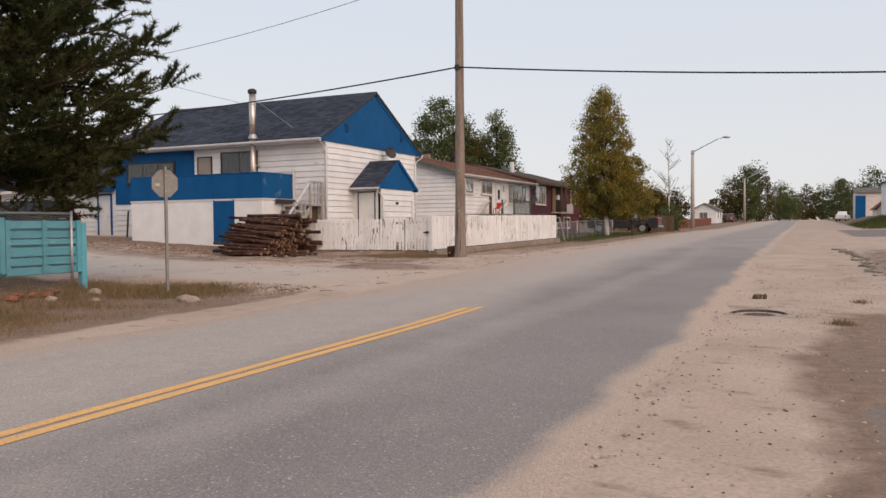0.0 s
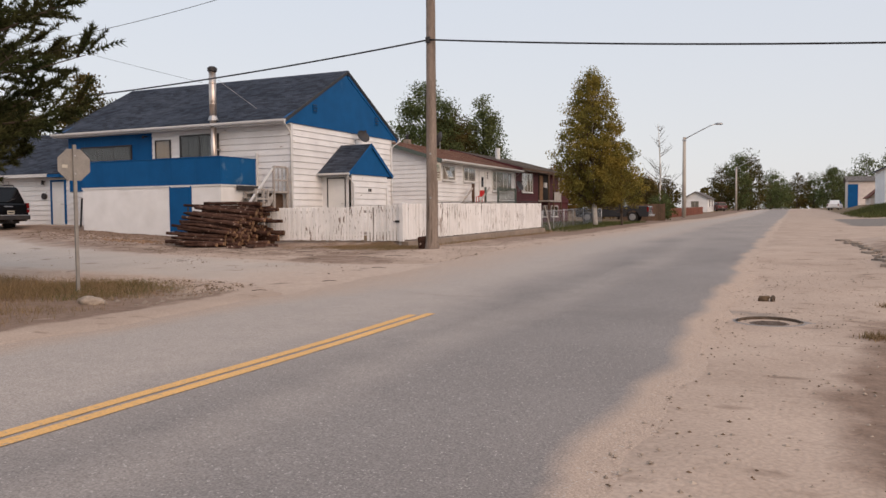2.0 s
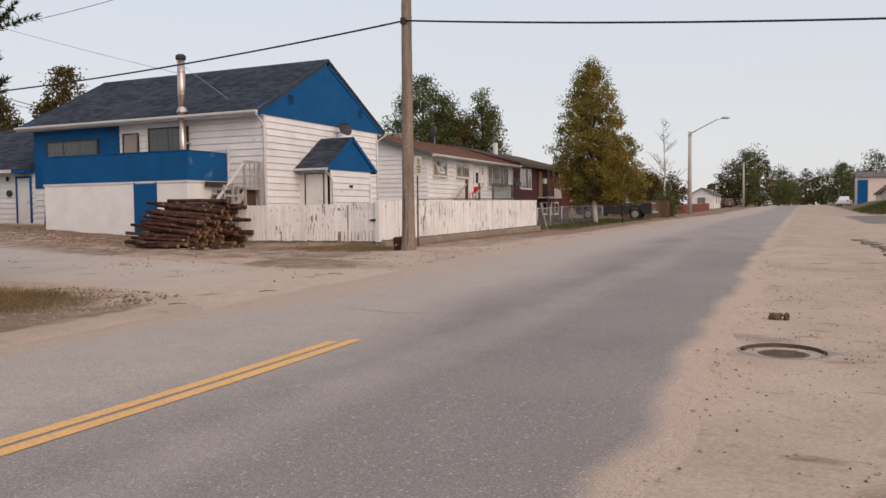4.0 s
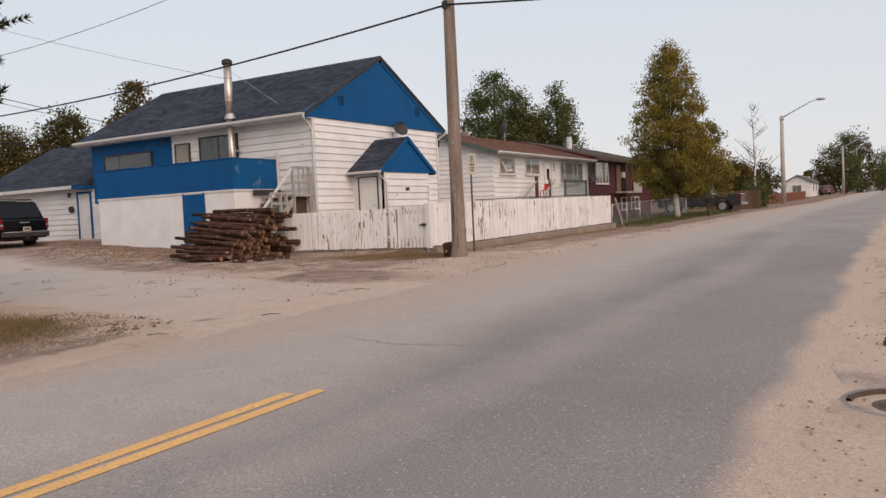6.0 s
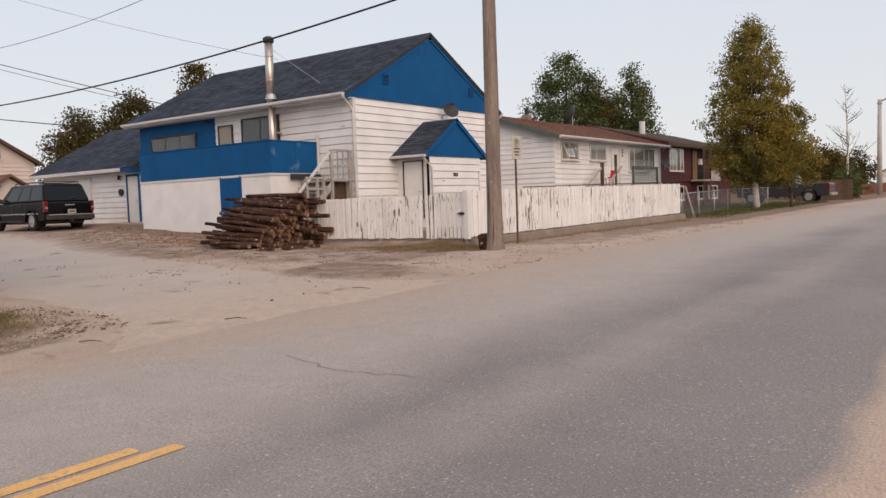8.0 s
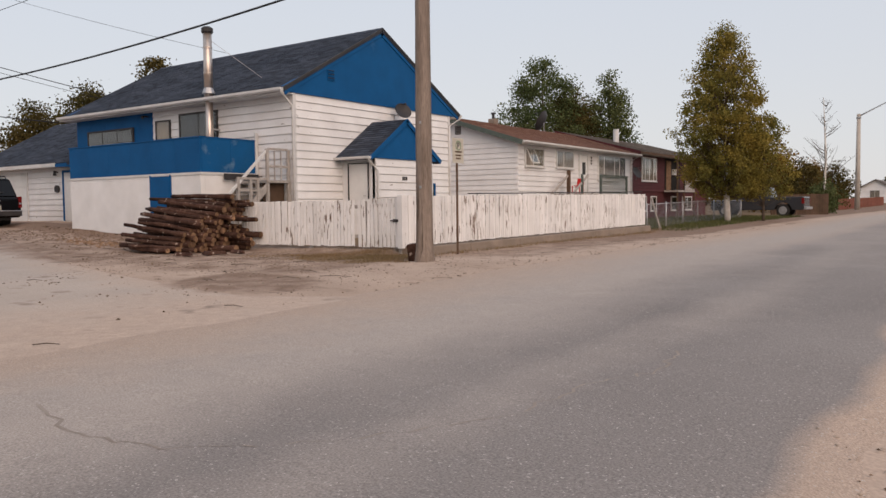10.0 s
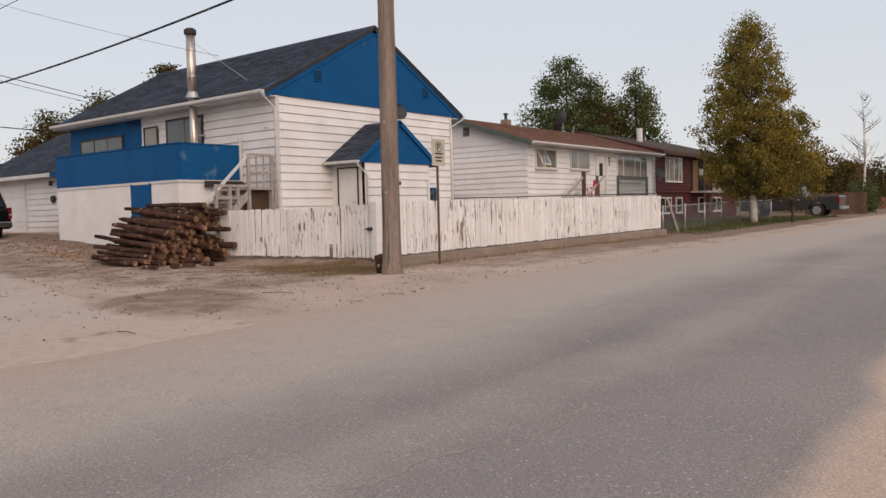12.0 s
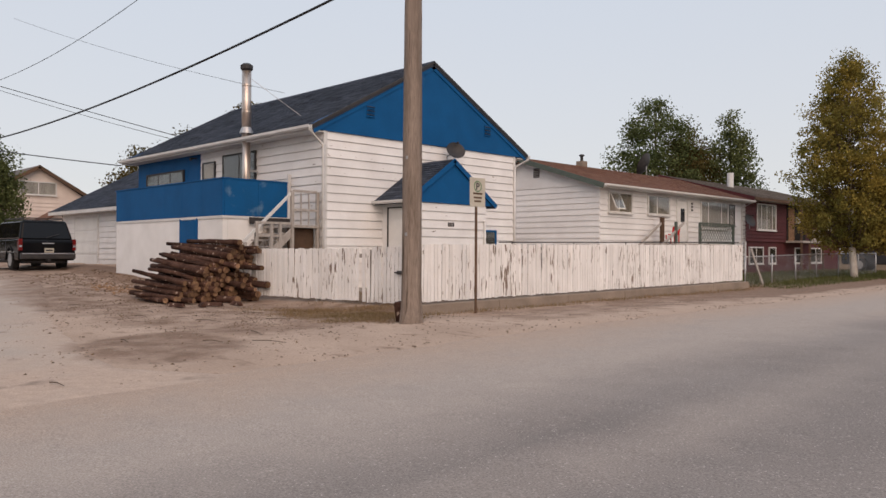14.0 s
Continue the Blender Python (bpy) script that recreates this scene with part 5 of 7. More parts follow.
side_fence = picket_fence("picket_fence", (-18.3, 26.36), (-14.12, 26.76), (1.66, 1.71), (0.48, 0.49), "peeling white board fence beside the log pile", gap=0.014, rail_side=1, seed=2)
gate = picket_fence("fence_gate", (-14.10, 26.77), (-12.98, 26.88), (1.71, 1.73), (0.47, 0.48), "white board gate with gaps and a dark latch", pitch=0.118, gap=0.02, seed=5)
part("latch", Shape().box(-13.12, -12.96, 26.79, 26.83, 1.12, 1.2).tube([(-13.2, 26.80, 1.16), (-12.95, 26.80, 1.16)], 0.018, 6), M_DARK, gate, "dark iron gate latch")
road_fence = picket_fence("picket_fence", (-12.9, 26.92), (-12.9, 43.35), (1.74, 1.97), (0.50, 0.64), "long peeling white board fence on a concrete kerb", gap=0.011, rail_side=1, seed=9)
part("corner_post", Shape().box(-12.99, -12.83, 26.80, 26.93, 0.46, 1.80), M_FENCE, road_fence, bevel=0.008)
part("pipe_rail", Shape().tube([(-12.98, 30.0, 1.86), (-12.98, 36, 1.93), (-12.98, 43.2, 2.02)], 0.018, 6), M_DARK, road_fence, "thin dark pipe along the top")
for y in np.arange(30.5, 43, 2.6):
    part("pipe_post", Shape().tube([(-12.99, y, 0.6), (-12.99, y, 1.88 + (y - 30) * 0.011)], 0.016, 6), M_DARK, road_fence)
kerb = thing("fence_kerb", (-12.85, 35, 0.4), "low stained concrete retaining kerb under the fence", "retaining wall")
for k in range(6):
    ya, yb = 26.95 + k * 2.75, 26.95 + (k + 1) * 2.75 - 0.012
    z0, z1 = 0.46 + (ya - 26.95) * 0.0085, 0.46 + (yb - 26.95) * 0.0085
    part("kerb_block", Shape().add([(-13.1, ya, 0), (-12.66 + 0.02 * (k % 2), ya, 0), (-12.66 + 0.02 * (k % 2), yb, 0), (-13.1, yb, 0), (-13.1, ya, z0), (-12.70, ya, z0), (-12.70, yb, z1), (-13.1, yb, z1)],
         [(3, 2, 1, 0), (4, 5, 6, 7), (0, 1, 5, 4), (1, 2, 6, 5), (2, 3, 7, 6), (3, 0, 4, 7)]), M_CONC, kerb, bevel=0.015)


def chainlink(name, pts, h, label, step=2.4, wire=0.075, seed=1, gauge=0.0035):
    f = thing(name, (pts[0][0], pts[0][1], ground_z(*pts[0])), label, "fence", "chain-link fences")
    for a, b in zip(pts, pts[1:]):
        a, b = Vector((*a, 0)), Vector((*b, 0))
        length = (b - a).length
        n = max(1, int(length / step))
        za, zb = ground_z(a.x, a.y), ground_z(b.x, b.y)
        for k in range(n + 1):
            u = a + (b - a) * (k / n)
            z = ground_z(u.x, u.y)
            part("post", Shape().tube([(u.x, u.y, z - 0.1), (u.x, u.y, z + h + 0.05)], 0.03, 8), M_STEEL, f, smooth=True)
        part("top_rail", Shape().tube([(a.x, a.y, za + h), (b.x, b.y, zb + h)], 0.022, 8), M_STEEL, f, smooth=True)
        w = Shape()
        d = (b - a).normalized()
        side = Vector((d.y, -d.x, 0)) * 0.0
        m = int(length / wire)
        for k in range(-int(h / wire), m):
            for s in (1, -1):
                u0, u1 = k * wire, k * wire + h
                lo, hi = max(0, u0), min(length, u1)
                if hi - lo < 0.05:
                    continue
                z0, z1 = (lo - u0), (hi - u0)
                if s < 0:
                    z0, z1 = h - z0, h - z1
                p0, p1 = a + d * lo, a + d * hi
                g0, g1 = za + (zb - za) * lo / length, za + (zb - za) * hi / length
                q = Vector((0, 0, gauge))
                c0, c1 = Vector((p0.x, p0.y, g0 + z0 + 0.03)), Vector((p1.x, p1.y, g1 + z1 - 0.0))
                o = Vector((d.y, -d.x, 0)) * gauge * s
                w.add([c0 - q + o, c1 - q + o, c1 + q + o, c0 + q + o, c0 - o * 0.5, c1 - o * 0.5], [(0, 1, 2, 3), (0, 1, 5, 4), (3, 2, 5, 4)])
        me = bpy.data.meshes.new("wire_mesh")
        me.from_pydata(w.v, [], w.f)
        me.materials.append(M_STEEL)
        part("wire_mesh", me, M_STEEL, f, kind="stuff")
    return f


chainlink("chainlink_fence", [(-12.95, 43.7), (-13.4, 52.0), (-13.6, 61.0)], 1.1, "galvanised chain-link fence along a grassy yard", gauge=0.0016)
chainlink("chainlink_fence", [(-13.93, 11.62), (-13.95, 4.0)], 1.58, "galvanised chain-link fence in front of turquoise boards", gauge=0.003)
brace = thing("leaning_board", (-12.6, 44.2, 0.45), "weathered board leaning on the chain-link fence", "board")
part("board", Shape(Matrix.Translation((-12.9, 44.6, 1.15)) @ pose(0, 0, 0, 38, 0, 0)).box(-0.03, 0.01, -0.06, 0.06, -0.9, 0.8), M_GREYWOOD, brace)


def turquoise_fence():
    f = thing("turquoise_fence", (-14.05, 8, 0.4), "turquoise painted board panels with open slots", "fence")
    rng = random.Random(3)
    y = 12.02
    part("post", Shape().box(-14.13, -14.0, 11.93, 12.06, 0.1, 1.55), M_TURQ, f, bevel=0.01)
    part("backing_panel", Shape().box(-14.17, -14.15, 3.2, 11.9, 0.5, 1.58), M_TURQ, f, "shaded turquoise backing boards")
    for k in range(5):
        ya, yb = y - 0.1 - (k + 1) * 1.75, y - 0.1 - k * 1.75
        g = 0.52 + k * 0.05
        for z, h in ((0.0, 0.16), (0.19, 0.16), (0.37, 0.19), (0.60, 0.12), (0.735, 0.15), (0.93, 0.16)):
            part("board", Shape().box(-14.06, -14.035, ya + 0.01, yb - 0.01, g + z, g + z + h - 0.012), M_TURQ, f)
        for yy in (ya + 0.06, (ya + yb) / 2, yb - 0.06):
            part("batten", Shape().box(-14.03, -13.99, yy - 0.05, yy + 0.05, g + 0.0, g + 1.09), M_TURQ, f)
    return f


turquoise_fence()
plank = thing("leaning_plank", (-30.2, 28.4, 0.8), "narrow black board leaning against the house wall", "board")
part("board", Shape(Matrix.Translation((-30.2, 28.4, ground_z(-30.2, 28.4) - 0.03)) @ pose(0, 0, 0, -3, 2, 0)).box(-0.045, 0.045, -0.02, 0.02, 0, 1.35), M_CABLE, plank, bevel=0.006)


def board_fence(name, p, q, h, mat, label, pitch=0.16):
    f = thing(name, (p[0], p[1], ground_z(*p)), label, "fence")
    a, b = Vector((*p, 0)), Vector((*q, 0))
    length = (b - a).length
    turn = math.degrees(math.atan2(b.y - a.y, b.x - a.x))
    me = shared("board", Shape().box(0, pitch - 0.012, -0.012, 0.012, 0, h), mat)
    rng = random.Random(int(length))
    for k in range(int(length / pitch)):
        u = a + (b - a) * (k * pitch / length)
        piece("board", me, f, Matrix.Translation((u.x, u.y, ground_z(u.x, u.y) - 0.02 + rng.uniform(-0.03, 0.02))) @ pose(0, 0, 0, 0, 0, turn))
    return f


board_fence("rust_red_fence", (-14.2, 100), (-14.0, 136), 1.15, M_RUST, "low rust-red board fence beside the road", 0.3)
board_fence("brown_fence", (-14.5, 72.5), (-10.6, 73.0), 1.5, M_BROWNWOOD, "dark brown board fence behind a parked pickup")


# ---- poles, wires and signs ----
def utility_pole():
    p = thing("utility_pole", (-11.0, 25.28, 0.3), "tall weathered wooden utility pole", "utility pole")
    rng = random.Random(8)
    s = Shape()
    sides, rings = 16, 26
    v, f = [], []
    for i in range(rings):
        t = i / (rings - 1)
        z = 0.1 + t * 11.2
        r = 0.195 - 0.075 * t + (0.04 * max(0, 1 - (z - 0.3) / 0.35) if z < 0.65 else 0)
        for j in range(sides):
            a = 2 * math.pi * j / sides
            rr = r * (1 + 0.035 * math.sin(j * 2.4 + i * 0.25) + rng.uniform(-0.015, 0.015))
            v.append((-11.0 + math.cos(a) * rr + 0.03 * t, 25.28 + math.sin(a) * rr, z))
    f = [(i * sides + j, i * sides + (j + 1) % sides, (i + 1) * sides + (j + 1) % sides, (i + 1) * sides + j) for i in range(rings - 1) for j in range(sides)]
    f += [tuple((rings - 1) * sides + j for j in range(sides))]
    part("shaft", s.add(v, f), M_POLE, p, smooth=True)
    part("stub_block", Shape(Matrix.Translation((-11.42, 25.52, 0.46)) @ pose(0, 0, 0, 4, -6, 20)).box(-0.17, 0.16, -0.14, 0.14, -0.25, 0.22), M_BARK, p, "short rotten stump at the foot", bevel=0.03)
    part("cable_clamp", Shape().box(-11.07, -10.93, 25.06, 25.14, 6.82, 7.0), M_DARK, p)
    part("crossarm", Shape().box(-11.06, -10.94, 24.3, 26.2, 10.35, 10.47), M_POLE, p)
    for z in (1.9, 3.3, 4.9):
        part("tag", Shape().box(-10.99, -10.93, 25.08 + 0.01 * z, 25.12 + 0.01 * z, z, z + 0.06), M_STEEL, p)


utility_pole()


def cable(name, a, b, sag, r, label, n=28):
    a, b = Vector(a), Vector(b)
    pts = []
    for i in range(n + 1):
        t = i / n
        q = a.lerp(b, t)
        q.z -= sag * 4 * t * (1 - t)
        pts.append(q)
    s = Shape().tube(pts, r, 6)
    return tagged(part(name, s, M_CABLE, None, smooth=True), label, "overhead cable", "overhead cables")


cable("overhead_cable", (-11.0, 25.15, 6.92), (-50.0, 25.3, 6.95), 0.78, 0.027, "thick black telephone cable strung over the side street", 40)
cable("overhead_cable", (-11.0, 25.12, 6.92), (34.0, 25.6, 5.25), 1.0, 0.027, "thick black telephone cable strung across the road", 40)
cable("overhead_cable", (-11.0, 25.1, 10.4), (-50.0, 25.3, 10.1), 1.75, 0.010, "thin black power line above the side street", 40)
cable("overhead_cable", (-57.0, 25.5, 13.3), (-37.0, 40.6, 6.25), 0.1, 0.024, "twisted service cable dropping behind a house roof")
cable("overhead_cable", (-57.0, 25.7, 13.2), (-37.0, 40.7, 6.2), 0.35, 0.016, "twisted service cable dropping behind a house roof")
cable("overhead_cable", (-52.0, 24.0, 8.0), (-32.35, 28.75, 5.1), 0.1, 0.024, "black service cable ending at a house eave")
cable("overhead_cable", (-52.0, 30.4, 15.6), (-27.0, 33.05, 7.95), 0.25, 0.009, "thin power wire coming down to the roof ridge")
tagged(part("utility_pole", Shape().tube([(-51, 24.6, 0.7), (-51, 24.6, 13.5)], [0.18, 0.12], 10), M_POLE, None, smooth=True), "wooden utility pole farther along the side street", "utility pole")


def parking_sign():
    s = thing("parking_sign", (-12.18, 28.32, 0.28), "pale parking sign on a thin dark steel post", "road sign")
    part("post", Shape().tube([(-12.2, 28.32, 0.1), (-12.2, 28.32, 3.24)], 0.03, 8), M_BROWNWOOD, s, "rust-brown steel post")
    face = part("sign_panel", Shape().box(-12.165, -12.155, 28.07, 28.57, 2.62, 3.26), M_SIGN, s, bevel=0.003)
    ring = Shape()
    n = 24
    for rr, w in ((0.125, 0.022),):
        v, f = [], []
        for j in range(n):
            a = 2 * math.pi * j / n
            for q in (rr, rr - w):
                v.append((-12.151, 28.32 + math.cos(a) * q, 3.07 + math.sin(a) * q))
        f = [(2 * j, 2 * j + 1, (2 * j + 3) % (2 * n), (2 * j + 2) % (2 * n)) for j in range(n)]
        ring.add(v, f)
    part("ring", ring, M_GREEN_SIGN, face, "dark green ring")
    p = Shape().box(-12.153, -12.150, 28.27, 28.30, 2.99, 3.15)
    v, f = [], []
    for j in range(11):
        a = -math.pi / 2 + math.pi * j / 10
        for q in (0.05, 0.022):
            v.append((-12.1505, 28.32 + math.cos(a) * q * 1.2, 3.10 + math.sin(a) * q))
    f = [(2 * j, 2 * j + 1, 2 * j + 3, 2 * j + 2) for j in range(10)]
    p.add(v, f).box(-12.153, -12.1502, 28.30, 28.33, 3.122, 3.15).box(-12.153, -12.1502, 28.30, 28.33, 3.05, 3.078)
    part("letter_p", p, M_DARK, face, "black letter P")
    for z, w in ((2.89, 0.30), (2.80, 0.26), (2.72, 0.22)):
        part("text_bar", Shape().box(-12.153, -12.150, 28.32 - w / 2, 28.32 + w / 2, z, z + 0.04), M_BROWNWOOD, face)


parking_sign()


def stop_sign():
    s = thing("stop_sign", (-12.95, 13.25, -0.05), "octagonal stop sign seen from its bare metal back", "road sign")
    m = Matrix.Translation((-12.95, 13.28, 2.42)) @ pose(0, 0, 0, 0, 0, 70)
    part("post", Shape(Matrix.Translation((-12.95, 13.28, 0)) @ pose(0, 0, 0, 0, 0, 70)).box(-0.03, 0.03, -0.062, -0.012, -0.4, 2.80), M_SIGNBACK, s)
    o = [(math.cos(math.pi / 8 + k * math.pi / 4) * 0.325, math.sin(math.pi / 8 + k * math.pi / 4) * 0.325) for k in range(8)]
    face = part("sign_panel", Shape(m).prism(o, -0.008, 0.0, "y"), M_SIGNBACK, s)
    part("front_face", Shape(m).prism([(a * 0.985, b * 0.985) for a, b in o], 0.001, 0.003, "y"), M_RED, face, "red reflective front")
    part("sticker", Shape(m).box(-0.22, -0.12, -0.0115, -0.0085, -0.06, 0.0), M_SIGN, face, "small white sticker")
    for z in (-0.17, 0.17):
        part("bolt", Shape(m).tube([(0, -0.075, z), (0, -0.06, z)], 0.014, 6), M_STEEL, face)


stop_sign()


def street_lamp():
    s = thing("street_lamp", (0, 0, 0), "grey pole street lamp with a curved arm over the road", "street lamp", "street lamps")
    part("pole", Shape().tube([(0, 0, -0.2), (0, 0, 9.5)], [0.26, 0.17], 12), M_LAMPPOST, s, smooth=True)
    part("arm", Shape().tube([(0, 0, 9.25), (0.9, 0, 9.72), (1.9, 0, 10.22), (2.9, 0, 10.7), (3.5, 0, 10.85)], [0.07, 0.06, 0.055, 0.05, 0.05], 8), M_STEEL, s, smooth=True)
    part("lamp_head", Shape().tube([(3.4, 0, 10.86), (3.6, 0, 10.88), (4.1, 0, 10.86), (4.3, 0, 10.83)], [0.06, 0.13, 0.14, 0.05], 10), M_STEEL, s, smooth=True)
    part("bracket", Shape().box(-0.2, 0.2, -0.2, 0.2, 9.05, 9.2), M_STEEL, s)
    return s


lamp = street_lamp()
lamp.matrix_basis = pose(-12.35, 99, 0.66)
copy_thing(lamp, pose(-12.0, 184, 1.45))
copy_thing(lamp, pose(-10.4, 262, 1.72))


# ---- the log pile ----
def log_pile():
    """Long logs laid side by side, each layer set back from the one below, butt ends towards the fence."""
    pile = thing("log_pile", (-20, 25.4, 0.33), "heap of rough-cut bark-covered logs", "log pile")
    rng = random.Random(21)
    kinds = []
    for k in range(20):
        length, r = rng.uniform(2.05, 2.75), rng.uniform(0.048, 0.092)
        bend = rng.uniform(-0.06, 0.06)
        pts, rad = [], []
        for i in range(8):
            t = i / 7
            pts.append((-length * t, bend * math.sin(math.pi * t) + rng.uniform(-0.008, 0.008), bend * 0.4 * math.sin(math.pi * t) + rng.uniform(-0.006, 0.006)))
            rad.append(r * (1.06 - 0.25 * t) * rng.uniform(0.93, 1.06))
        me = Shape().tube(pts, rad, 9).mesh("log", True)
        me.materials.append(M_BARK)
        me.materials.append(M_CUT)
        for p in me.polygons:
            if len(p.vertices) > 4:
                p.material_index, p.use_smooth = 1, False
        kinds.append((me, r))
    z = 0.41
    while z < 1.76:
        h = (z - 0.41) / 1.35
        y = 24.45 + 1.42 * h ** 0.95 + rng.uniform(0, 0.06)
        while y < 26.25:
            me, r = kinds[rng.randrange(20)]
            back = (y - 24.45) / 1.8
            x_east = -18.95 + 0.95 * back + rng.uniform(-0.28, 0.22) - 0.10 * h
            if rng.random() < 0.08:
                x_east += rng.choice((-0.7, 0.45))
            lift = 1.6 + 4.2 * math.sin(math.pi * h) + rng.uniform(-1.2, 1.2) * (z > 0.5)
            piece("log", me, pile, Matrix.Translation((x_east, y + r, z + rng.uniform(-0.012, 0.012))) @ pose(0, 0, 0, 0, lift, 4.0 + rng.uniform(-3.5, 3.5)) @ pose(0, 0, 0, rng.uniform(0, 360)))
            y += 2 * r * rng.uniform(0.92, 1.08)
        z += 0.118
    # stray and crossing logs on the heap and at its foot
    for x, y, zz, up, turn in ((-18.9, 24.30, 0.39, 0.5, -6), (-18.3, 24.75, 0.40, 0.5, 4), (-17.6, 25.55, 0.42, 0.5, 3), (-17.45, 25.95, 0.66, 1, -2), (-17.4, 26.1, 1.2, 2, 2), (-17.6, 26.15, 1.62, 1, -3), (-18.75, 24.75, 0.80, 7, 8), (-18.5, 25.15, 1.05, 8, 9), (-18.5, 24.9, 0.70, 6, -6), (-18.2, 25.95, 1.84, 1, 3)):
        piece("log", kinds[rng.randrange(20)][0], pile, Matrix.Translation((x, y, zz)) @ pose(0, 0, 0, 0, up, turn) @ pose(0, 0, 0, rng.uniform(0, 360)))
    # split pale billets in front
    billet = shared("billet", Shape().prism([(-0.06, -0.03), (0.07, -0.04), (0.02, 0.06)], -0.55, 0.0, "x"), M_BARK)
    for x, y, turn in ((-17.75, 24.2, 12), (-17.45, 24.55, -20), (-17.3, 24.95, 30), (-17.05, 25.3, -8)):
        piece("billet", billet, pile, Matrix.Translation((x, y, ground_z(x, y) + 0.05)) @ pose(0, 0, 0, 0, 0, turn))


log_pile()


# ---- vehicles ----
def wheel(parent, x, y, r, w=0.26, spokes=6):
    side = 1 if y > 0 else -1
    t = Shape().tube([(x, y - w / 2, r), (x, y - w / 2 + 0.03, r), (x, y + w / 2 - 0.03, r), (x, y + w / 2, r)], [r - 0.05, r, r, r - 0.05], 24)
    wh = new("wheel")
    wh.parent = parent
    part("tyre", t, M_TYRE, wh)
    rim = Shape().tube([(x, y + side * (w / 2 - 0.01), r), (x, y + side * (w / 2 + 0.004), r)], [r * 0.66, r * 0.62], 20)
    part("rim", rim, M_STEEL, wh)
    sp = Shape()
    for k in range(spokes):
        a = 2 * math.pi * k / spokes
        sp.add([(x + math.cos(a - 0.2) * 0.06, y + side * (w / 2 + 0.016), r + math.sin(a - 0.2) * 0.06), (x + math.cos(a - 0.14) * r * 0.62, y + side * (w / 2 + 0.01), r + math.sin(a - 0.14) * r * 0.62),
                (x + math.cos(a + 0.14) * r * 0.62, y + side * (w / 2 + 0.01), r + math.sin(a + 0.14) * r * 0.62), (x + math.cos(a + 0.2) * 0.06, y + side * (w / 2 + 0.016), r + math.sin(a + 0.2) * 0.06)], [(0, 1, 2, 3)])
    sp.tube([(x, y + side * w / 2, r), (x, y + side * (w / 2 + 0.02), r)], [0.075, 0.06], 10)
    part("hub_face", sp, M_RIM, wh)


def arch(x, r, z0, n=9):
    return [(x + math.cos(math.pi * k / n) * r, z0 + math.sin(math.pi * k / n) * r) for k in range(n + 1)]


